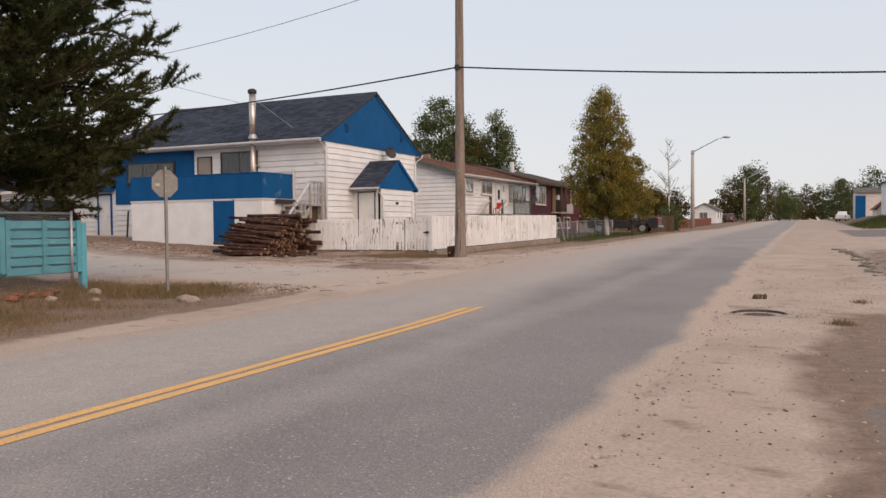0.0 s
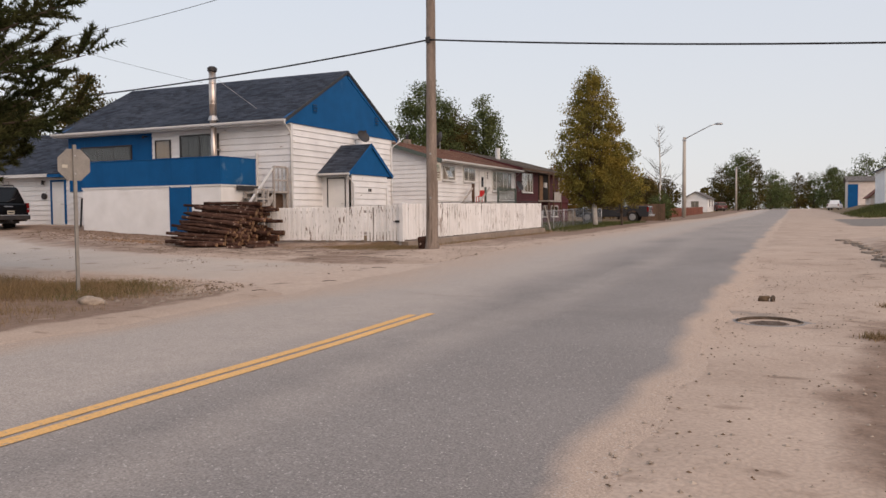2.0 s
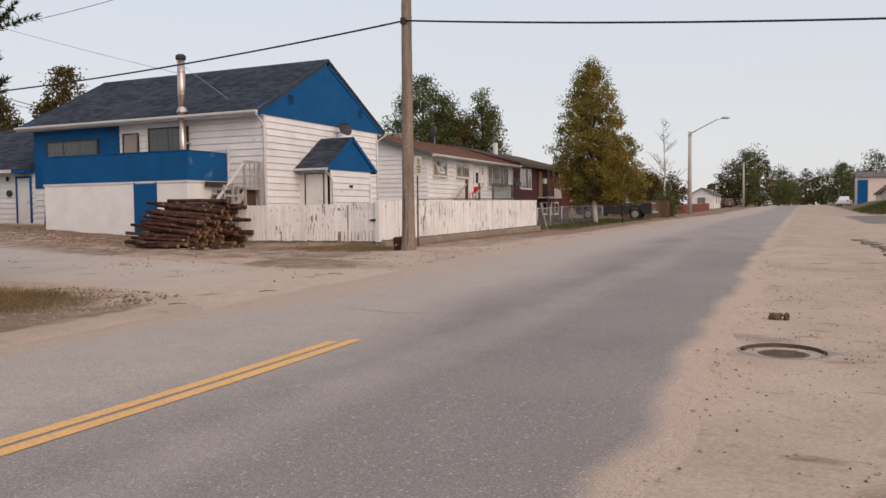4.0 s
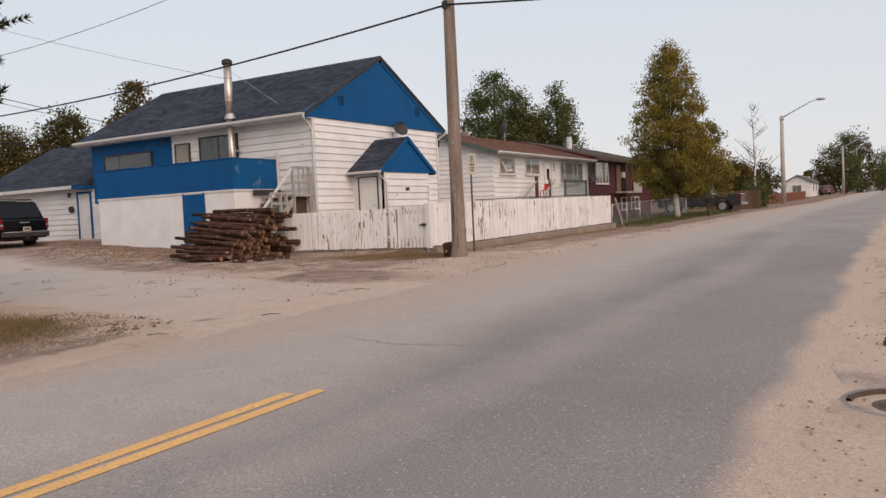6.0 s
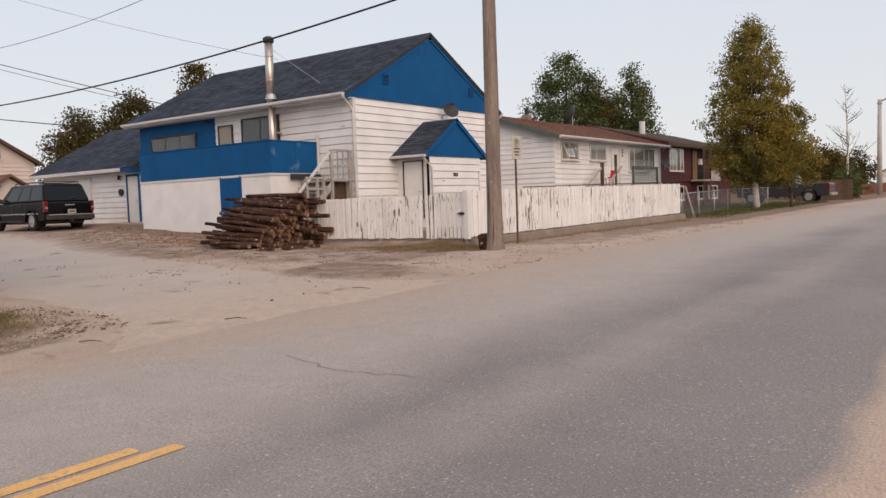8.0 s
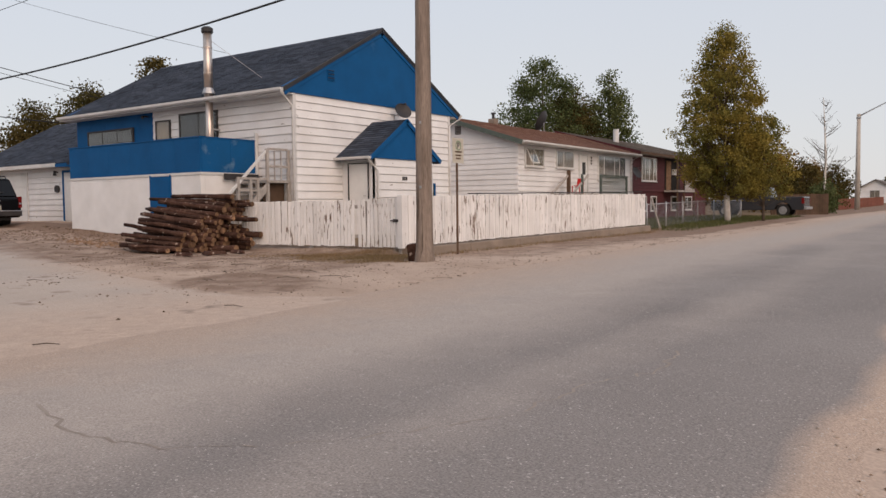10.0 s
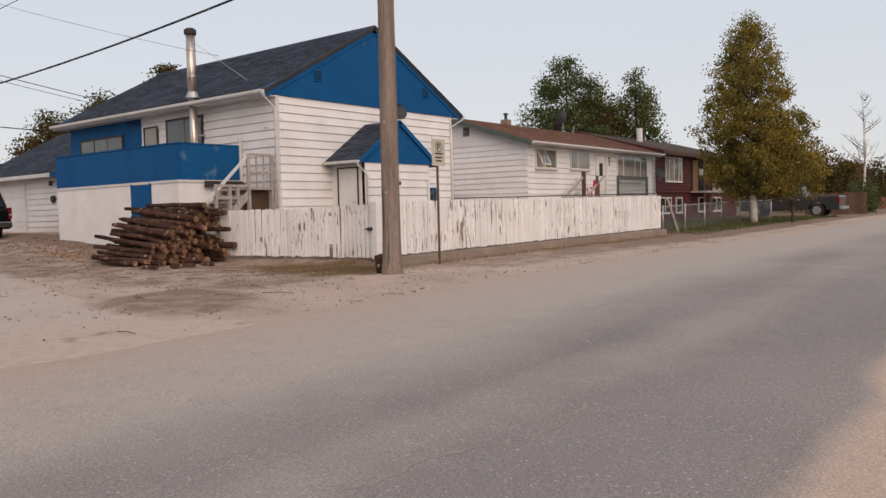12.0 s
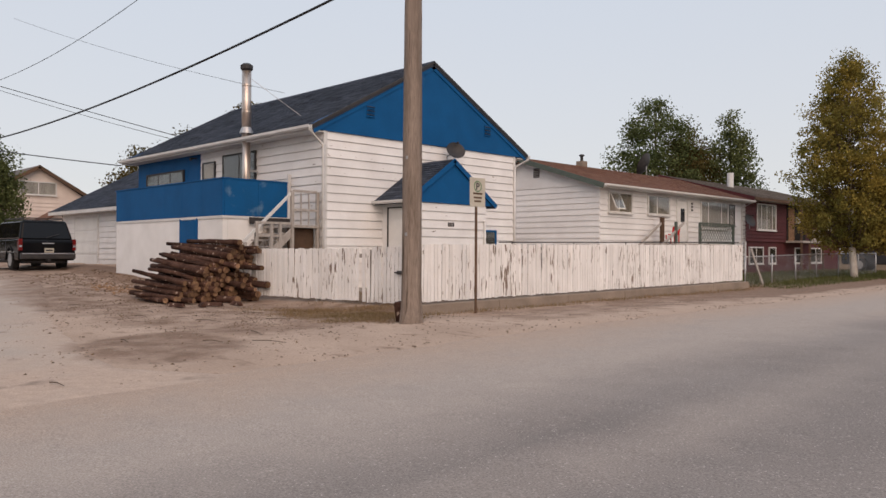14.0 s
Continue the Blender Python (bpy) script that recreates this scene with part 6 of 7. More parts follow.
def suv(paint, label):
    c = thing("parked_suv", (0, 0, 0), label, "car")
    L, W, r, zf = 5.5, 0.98, 0.385, 0.36
    rw, fw = 1.22, 4.52
    low = [(L - 0.12, zf), (L, 0.5), (L, 0.82), (L - 0.12, 1.0), (L - 1.25, 1.12), (0.12, 1.16), (0.0, 1.06), (0.02, 0.5), (0.1, zf)]
    outline = [(0.1, zf)] + arch(rw, 0.47, zf)[::-1] + arch(fw, 0.47, zf)[::-1] + low[:-1]
    body = part("body", Shape().prism(outline, -W, W, "y"), paint, c, bevel=0.04)
    # cabin with leaning glass
    b0, b1, t0, t1 = 0.10, 4.25, 0.42, 3.35
    zb, zt, yb, yt = 1.13, 1.86, 0.93, 0.77
    v = [(b0, -yb, zb), (b1, -yb, zb), (b1, yb, zb), (b0, yb, zb), (t0, -yt, zt), (t1, -yt, zt), (t1, yt, zt), (t0, yt, zt)]
    cab = part("cabin", Shape().add(v, [(3, 2, 1, 0), (4, 5, 6, 7), (0, 1, 5, 4), (1, 2, 6, 5), (2, 3, 7, 6), (3, 0, 4, 7)]), paint, c, bevel=0.11)
    cab.modifiers[0].segments = 5
    body.modifiers[0].segments = 4
    body.modifiers[0].width = 0.07

    def on_side(s, u0, u1, w0, w1):
        """A glass panel on the cabin's side, u along it at sill level, w up it."""
        pts = []
        for u, w in ((u0, w0), (u1, w0), (u1, w1), (u0, w1)):
            x = b0 + (b1 - b0) * u + w * ((t0 + (t1 - t0) * u) - (b0 + (b1 - b0) * u))
            pts.append(Vector((x, s * (yb + (yt - yb) * w + 0.006), zb + (zt - zb) * w)))
        q = [p + Vector((0, -s * 0.03, 0)) for p in pts]
        return Shape().add(pts + q, [(0, 1, 2, 3), (7, 6, 5, 4), (0, 1, 5, 4), (1, 2, 6, 5), (2, 3, 7, 6), (3, 0, 4, 7)])
    for s in (1, -1):
        for u0, u1 in ((0.05, 0.30), (0.335, 0.56), (0.595, 0.86)):
            part("side_window", on_side(s, u0, u1, 0.12, 0.86), M_TINT, c, "tinted glass")
        part("trim_strip", Shape().box(0.6, 4.9, s * W - 0.005, s * W + 0.012, 0.66, 0.70), M_CHROME, c, "bright side strip")
        for wx in (rw, fw):
            ring_o, ring_i = arch(wx, 0.53, zf), arch(wx, 0.47, zf)[::-1]
            part("wheel_arch_flare", Shape().prism(ring_o + ring_i, min(s * (W - 0.02), s * (W + 0.03)), max(s * (W - 0.02), s * (W + 0.03)), "y"), paint, c)
        for px in (1.78, 2.92, 4.05):
            part("door_seam", Shape().box(px, px + 0.012, min(s * (W - 0.004), s * (W + 0.002)), max(s * (W - 0.004), s * (W + 0.002)), 0.45, 1.1), M_DARK, c)
        part("running_board", Shape().box(1.75, 4.0, min(s * 0.9, s * 1.06), max(s * 0.9, s * 1.06), 0.36, 0.41), M_DARK, c)
        part("roof_rail", Shape().tube([(0.55, s * 0.68, 1.86), (0.62, s * 0.68, 1.93), (3.0, s * 0.68, 1.94), (3.15, s * 0.68, 1.87)], 0.02, 6), M_DARK, c)
        part("tail_lamp", Shape().box(-0.015, 0.16, min(s * 0.865, s * 0.985), max(s * 0.865, s * 0.985), 0.74, 1.16), M_RED, c, "red tail lamp")
        part("reversing_lamp", Shape().box(-0.02, 0.02, min(s * 0.875, s * 0.975), max(s * 0.875, s * 0.975), 0.86, 0.93), M_CHROME, c, "clear reversing lamp")
        part("mirror", Shape().box(3.75, 3.9, min(s * 0.98, s * 1.16), max(s * 0.98, s * 1.16), 1.14, 1.34), M_DARK, c, bevel=0.02)
        part("door_handle", Shape().box(2.05, 2.25, min(s * W, s * (W + 0.02)), max(s * W, s * (W + 0.02)), 0.98, 1.02), M_DARK, c)
    rx = lambda w: b0 + w * (t0 - b0) - 0.008
    rear = [Vector((rx(w), y * (yb + (yt - yb) * w), zb + (zt - zb) * w)) for w, y in ((0.08, -0.9), (0.08, 0.9), (0.86, 0.9), (0.86, -0.9))]
    part("rear_window", Shape().add(rear + [p + Vector((0.03, 0, 0)) for p in rear], [(0, 1, 2, 3), (7, 6, 5, 4), (0, 1, 5, 4), (1, 2, 6, 5), (2, 3, 7, 6), (3, 0, 4, 7)]), M_TINT, c, "tinted rear glass")
    for x in (0.6, 2.2):
        part("crossbar", Shape().tube([(x, -0.68, 1.945), (x, 0.68, 1.945)], 0.02, 6), M_DARK, c)
    part("rear_bumper", Shape().box(-0.14, 0.06, -0.94, 0.94, 0.42, 0.64), M_DARK, c, bevel=0.03)
    part("bumper_strip", Shape().box(-0.15, -0.1, -0.9, 0.9, 0.605, 0.64), M_CHROME, c, "bright bumper strip")
    part("rear_wiper", Shape().tube([(0.06, 0.05, 1.2), (0.13, -0.4, 1.34)], 0.012, 5), M_DARK, c)
    part("tailgate_handle", Shape().box(-0.02, 0.02, -0.2, 0.2, 0.98, 1.02), M_CHROME, c, "bright tailgate handle")
    part("tow_hitch", Shape().box(-0.2, 0.1, -0.05, 0.05, 0.34, 0.41), M_DARK, c)
    plate = part("number_plate", Shape().box(-0.165, -0.15, -0.16, 0.16, 0.66, 0.82), M_SIGN, c)
    part("plate_bar", Shape().box(-0.169, -0.1652, -0.12, 0.12, 0.71, 0.77), M_DARK, plate)
    part("windscreen", Shape().add([(b1 + 0.004, -0.85, zb + 0.06), (b1 + 0.004, 0.85, zb + 0.06), (t1 + 0.1, 0.72, zt - 0.06), (t1 + 0.1, -0.72, zt - 0.06)], [(0, 1, 2, 3)]), M_TINT, c)
    part("underbody", Shape().box(0.3, L - 0.4, -0.7, 0.7, 0.26, 0.45), M_DARK, c)
    for x in (rw, fw):
        for y in (-0.84, 0.84):
            wheel(c, x, y, r)
    return c


def pickup(paint, label):
    c = thing("parked_pickup", (0, 0, 0), label, "pickup truck")
    L, W, r, zf = 5.8, 0.98, 0.40, 0.42
    rw, fw = 1.25, 4.85
    top = [(L - 0.1, zf), (L, 0.55), (L, 0.98), (L - 0.15, 1.12), (L - 1.4, 1.2), (0.06, 1.26), (0.0, 1.2), (0.0, 0.55)]
    outline = [(0.06, zf)] + arch(rw, 0.5, zf)[::-1] + arch(fw, 0.5, zf)[::-1] + top
    part("body", Shape().prism(outline, -W, W, "y"), paint, c, bevel=0.04)
    v = [(1.95, -0.92, 1.2), (4.4, -0.92, 1.2), (4.4, 0.92, 1.2), (1.95, 0.92, 1.2), (2.15, -0.76, 1.9), (3.5, -0.76, 1.9), (3.5, 0.76, 1.9), (2.15, 0.76, 1.9)]
    part("cab", Shape().add(v, [(3, 2, 1, 0), (4, 5, 6, 7), (0, 1, 5, 4), (1, 2, 6, 5), (2, 3, 7, 6), (3, 0, 4, 7)]), paint, c, bevel=0.06)
    for s in (1, -1):
        for xa, xb, xc, xd in ((2.2, 2.95, 2.9, 2.3), (3.05, 4.1, 3.5, 3.0)):
            part("side_window", Shape().add([(xa, s * 0.905, 1.28), (xb, s * 0.905, 1.28), (xc, s * 0.785, 1.82), (xd, s * 0.785, 1.82)], [(0, 1, 2, 3)]), M_TINT, c)
        part("tail_lamp", Shape().box(-0.012, 0.14, min(s * 0.82, s * 0.99), max(s * 0.82, s * 0.99), 0.82, 1.18), M_RED, c, "red tail lamp")
    part("rear_bumper", Shape().box(-0.16, 0.0, -0.95, 0.95, 0.45, 0.62), M_STEEL, c, bevel=0.02)
    for x in (rw, fw):
        for y in (-0.84, 0.84):
            wheel(c, x, y, r)
    return c


s1 = suv(M_BLACKCAR, "black full-size estate car with tinted glass, parked")
s1.matrix_basis = pose(-31.28, 25.62, ground_z(-33, 25.3) + 0.01, 0, 0, 178)
p1 = pickup(M_GREYCAR, "dark grey pickup truck parked beside a birch")
p1.matrix_basis = pose(-10.75, 65.7, ground_z(-12, 65) + 0.02, 0, 0, 180)
M_WHITECAR = surface("white_car_paint", (0.7, 0.7, 0.7), (0.66, 0.66, 0.66), 1, 0.3, 30, 0.0, grain=0.0, coat=1.0)
M_REDCAR = surface("red_car_paint", (0.10, 0.012, 0.012), (0.09, 0.010, 0.010), 1, 0.3, 30, 0.0, grain=0.0, coat=1.0)
p2 = pickup(M_WHITECAR, "white pickup truck parked far along the road")
p2.matrix_basis = pose(6.2, 168, ground_z(6, 168) + 0.02, 0, 0, 80)
s2 = suv(M_REDCAR, "dark red car parked behind a low fence")
s2.matrix_basis = pose(-13.8, 172, ground_z(-13.8, 172) + 0.02, 0, 0, 120)
s3 = copy_thing(s1, pose(-8.5, 300, ground_z(-8, 300) + 0.02, 0, 0, 95))
s3["label"] = "black car parked at the far bend of the road"


# ---- trees and plants ----
def leaf_mesh(name, centres, size, material, rng, aspect=0.7):
    """Many small leaves, each a bent four-sided blade of its own."""
    n = len(centres)
    a = rng.normal(size=(n, 3))
    a /= np.linalg.norm(a, axis=1)[:, None]
    b = np.cross(a, rng.normal(size=(n, 3)))
    b /= np.linalg.norm(b, axis=1)[:, None]
    s = size * rng.uniform(0.6, 1.25, (n, 1))
    v = np.stack([centres - a * s / 2, centres + b * s * aspect / 2, centres + a * s / 2, centres - b * s * aspect / 2], 1).reshape(-1, 3)
    me = bpy.data.meshes.new(name)
    me.vertices.add(4 * n)
    me.vertices.foreach_set("co", v.ravel())
    me.loops.add(4 * n)
    me.loops.foreach_set("vertex_index", np.arange(4 * n))
    me.polygons.add(n)
    me.polygons.foreach_set("loop_start", np.arange(0, 4 * n, 4))
    me.update(calc_edges=True)
    me.materials.append(material)
    return me


def broad_tree(name, base, height, profile, leaf_mat, bark, label, clumps=120, per=60, leaf=0.16, sigma=0.35, trunk_r=0.14, seed=1, bare=0.15, lean=(0, 0), hollow=0.25):
    """A tree: tapered trunk, limbs to each clump of leaves. profile: (share of height, radius) pairs."""
    rng = np.random.default_rng(seed)
    t = thing(name, base, label, "tree")
    b = np.array(base, float)
    b[2] -= 0.1
    hs, rs = zip(*profile)
    wob = rng.uniform(-0.12, 0.12, 4)

    def axis(k):
        return b + np.array([lean[0] * k + wob[0] * math.sin(k * 5) * height * 0.06, lean[1] * k + wob[1] * math.sin(k * 4 + 1) * height * 0.06, k * height])
    ks = np.linspace(0, 0.96, 12)
    part("trunk", Shape().tube([axis(k) for k in ks], [trunk_r * (1 - 0.9 * k) + 0.012 for k in ks], 10), bark, t, smooth=True)
    cents, limbs = [], Shape()
    zs = rng.uniform(hs[0], hs[-1], clumps * 3)
    w = np.interp(zs, hs, rs)
    keep = rng.random(len(zs)) < (w / max(rs)) ** 1.3 + 0.08
    zs = zs[keep][:clumps]
    for i, k in enumerate(zs):
        r = np.interp(k, hs, rs)
        a = rng.uniform(0, 2 * math.pi)
        q = r * (hollow + (1 - hollow) * rng.random() ** 0.6) * rng.uniform(0.75, 1.1)
        c = axis(k) + np.array([math.cos(a) * q, math.sin(a) * q, 0])
        cents.append(c)
        if i % 2 == 0:
            k0 = max(bare, k - 0.10 - 0.12 * rng.random())
            m = (axis(k0) + c) / 2 + np.array([0, 0, -0.04 * height * rng.random()])
            limbs.tube([axis(k0), m, c], [trunk_r * 0.26 * (1 - k0), trunk_r * 0.13, 0.006], 5)
    if limbs.v:
        part("branchwork", limbs, M_TRUNK, t, smooth=True)
    cents = np.array(cents)
    pts = np.repeat(cents, per, 0)
    sc = sigma * rng.uniform(0.5, 1.45, (len(cents), 1)).repeat(per, 0)
    pts = pts + np.clip(rng.normal(size=pts.shape), -1.7, 1.7) * sc * np.array([1, 1, 0.8])
    part("crown", leaf_mesh("crown", pts, leaf, leaf_mat, rng), leaf_mat, t)
    return t


def pine(base, height, radius, seed=4):
    rng = np.random.default_rng(seed)
    t = thing("pine_tree", base, "dense dark green pine with upturned branch tips", "tree")
    b = np.array(base, float)
    part("trunk", Shape().tube([(b[0], b[1], b[2] - 0.1), (b[0] + 0.1, b[1], b[2] + 3), (b[0] + 0.1, b[1] + 0.1, b[2] + height)], [0.24, 0.19, 0.03], 12), M_TRUNK, t, smooth=True)
    wood = Shape()
    tips, dirs = [], []
    nb = 185
    for i in range(nb):
        k = 0.175 + 0.805 * (i / nb) ** 1.2
        z0 = k * height
        rr = radius * (1.0 - 0.75 * max(0, (k - 0.22) / 0.78)) * rng.uniform(0.72, 1.08)
        if k < 0.25:
            rr *= 0.72
        a = i * 2.399 + rng.uniform(-0.3, 0.3)
        d = np.array([math.cos(a), math.sin(a), 0])
        p0 = b + np.array([0.1, 0, z0])
        droop = rng.uniform(0.10, 0.28) * (1.2 - k)
        pts = [p0 + d * rr * s + np.array([0, 0, -droop * rr * math.sin(s * 2.6) * 0.9 + 0.10 * rr * s ** 3]) for s in (0, 0.25, 0.5, 0.75, 1.0)]
        wood.tube(pts, [0.05, 0.04, 0.03, 0.02, 0.008], 5)
        side = np.array([-d[1], d[0], 0])
        for j in range(26):
            s = rng.uniform(0.22, 1.0)
            f = s * 4
            i0 = min(3, int(f))
            q = pts[i0] + (pts[i0 + 1] - pts[i0]) * (f - i0)
            ln = rr * rng.uniform(0.12, 0.30) * (1.15 - 0.45 * s)
            dd = d * rng.uniform(0.3, 0.9) + side * rng.choice([-1, 1]) * rng.uniform(0.3, 0.9) + np.array([0, 0, rng.uniform(-0.3, 0.95)])
            dd /= np.linalg.norm(dd)
            e = q + dd * ln + np.array([0, 0, 0.08 * ln])
            if j % 2 == 0:
                wood.tube([q, e], [0.012, 0.004], 3, cap=False)
            for u in np.arange(0.15, 1.02, 0.12):
                tips.append(q + (e - q) * u)
                dirs.append(dd + np.array([0, 0, 0.25]))
    part("branchwork", wood, M_TRUNK, t)
    tips, dirs = np.array(tips), np.array(dirs)
    per = 14
    c = np.repeat(tips, per, 0)
    dd = np.repeat(dirs, per, 0) * 0.8 + rng.normal(size=(len(c), 3)) * 0.55
    dd /= np.linalg.norm(dd, axis=1)[:, None]
    n = len(c)
    ln = rng.uniform(0.09, 0.19, (n, 1))
    s = np.cross(dd, rng.normal(size=(n, 3)))
    s /= np.linalg.norm(s, axis=1)[:, None]
    v = np.stack([c - s * 0.017, c + s * 0.017, c + dd * ln], 1).reshape(-1, 3)
    me = bpy.data.meshes.new("crown")
    me.vertices.add(3 * n)
    me.vertices.foreach_set("co", v.ravel())
    me.loops.add(3 * n)
    me.loops.foreach_set("vertex_index", np.arange(3 * n))
    me.polygons.add(n)
    me.polygons.foreach_set("loop_start", np.arange(0, 3 * n, 3))
    me.update(calc_edges=True)
    me.materials.append(M_NEEDLE)
    part("crown", me, M_NEEDLE, t)


pine((-17.3, 11.8, ground_z(-17.3, 11.8)), 12.6, 4.75)
broad_tree("birch_tree", (-12.25, 53.35, ground_z(-12.25, 53.35)), 10.3, ((0.13, 1.3), (0.25, 2.2), (0.42, 2.4), (0.55, 2.3), (0.67, 1.85), (0.8, 1.6), (0.92, 0.85), (1.0, 0.1)), M_BIRCHLEAF, M_BIRCHBARK, "slender birch with yellow-green autumn leaves and white trunk", 620, 86, 0.115, 0.21, 0.15, 11, lean=(-0.35, 0.0), hollow=0.15)
broad_tree("birch_tree", (-10.8, 54.6, ground_z(-10.8, 54.6)), 5.6, ((0.25, 1.1), (0.45, 1.7), (0.75, 1.35), (1.0, 0.3)), M_BIRCHLEAF, M_TRUNK, "bushy young birch with yellow-green leaves", 130, 90, 0.12, 0.22, 0.07, 12)
broad_tree("poplar_tree", (-34.9, 75.5, 0.9), 13.5, ((0.25, 2.2), (0.45, 3.6), (0.65, 3.7), (0.85, 2.6), (1.0, 0.7)), M_POPLAR, M_TRUNK, "broad green poplar behind the houses", 130, 190, 0.21, 0.56, 0.25, 13, hollow=0.35)
broad_tree("poplar_tree", (-30.4, 80.0, 0.9), 13.1, ((0.25, 1.6), (0.5, 2.6), (0.7, 2.2), (0.88, 1.2), (1.0, 0.2)), M_POPLAR, M_TRUNK, "narrow green poplar behind the houses", 90, 180, 0.21, 0.48, 0.2, 14, hollow=0.3)
broad_tree("poplar_tree", (-33.0, 77.5, 0.9), 11.4, ((0.2, 1.8), (0.5, 2.4), (0.75, 1.9), (1.0, 0.5)), M_SHRUB, M_TRUNK, "brownish poplar between two greener ones", 95, 180, 0.2, 0.5, 0.18, 23, hollow=0.3)
broad_tree("spruce_sapling", (-36.5, 66, 0.9), 7.3, ((0.2, 1.2), (0.6, 0.7), (1.0, 0.1)), M_POPLAR, M_TRUNK, "small dark tree top above a brown roof", 60, 60, 0.2, 0.25, 0.1, 15)
broad_tree("poplar_tree", (-46.0, 42.7, 0.9), 10.5, ((0.2, 1.6), (0.5, 2.5), (0.75, 1.7), (0.92, 1.0), (1.0, 0.5)), M_SHRUB, M_TRUNK, "thin olive-leaved poplar behind a garage", 150, 90, 0.2, 0.36, 0.16, 16)
broad_tree("poplar_tree", (-52.0, 41.5, 0.9), 9.2, ((0.15, 2.0), (0.5, 2.8), (0.8, 1.9), (1.0, 0.6)), M_SHRUB, M_TRUNK, "olive and brown leaved tree behind a garage", 210, 100, 0.2, 0.42, 0.16, 17)
broad_tree("poplar_tree", (-58.0, 41.0, 0.9), 8.0, ((0.1, 2.2), (0.5, 3.0), (0.8, 2.0), (1.0, 0.6)), M_SHRUB, M_TRUNK, "olive and brown leaved tree behind a garage", 210, 100, 0.2, 0.45, 0.16, 18)
broad_tree("willow_shrub", (-46.8, 27.6, 0.9), 7.0, ((0.05, 1.4), (0.4, 1.7), (0.75, 1.3), (1.0, 0.4)), M_POPLAR, M_TRUNK, "olive-brown leafy tree beside a parked car", 220, 100, 0.15, 0.32, 0.12, 19)
broad_tree("conifer_tree", (-52.0, 22.0, 0.9), 12.5, ((0.1, 2.6), (0.4, 2.1), (0.75, 1.1), (1.0, 0.1)), M_NEEDLE, M_TRUNK, "dark conifer beside the side street", 240, 100, 0.2, 0.34, 0.18, 20)


def bare_tree(base, height, seed):
    rng = random.Random(seed)
    t = thing("bare_tree", base, "leafless pale grey tree with thin twigs", "tree")
    b = Vector(base) - Vector((0, 0, 0.1))
    part("trunk", Shape().tube([b, b + Vector((0.1, 0, height * 0.5)), b + Vector((-0.15, 0, height))], [0.13, 0.08, 0.015], 8), M_BIRCHBARK, t)
    s = Shape()
    for k in range(26):
        h = rng.uniform(0.25, 0.95)
        a = rng.uniform(0, 6.28)
        ln = height * 0.32 * (1.05 - h) * rng.uniform(0.6, 1.2)
        p = b + Vector((0, 0, h * height))
        q = p + Vector((math.cos(a) * ln, math.sin(a) * ln, ln * 0.8))
        s.tube([p, (p + q) / 2 + Vector((0, 0, -0.1)), q], [0.035, 0.022, 0.008], 4)
        for _ in range(4):
            w = p.lerp(q, rng.uniform(0.4, 0.95))
            s.tube([w, w + Vector((rng.uniform(-0.5, 0.5), rng.uniform(-0.5, 0.5), rng.uniform(0.1, 0.6)))], [0.012, 0.005], 3)
    part("branchwork", s, M_TRUNK, t)


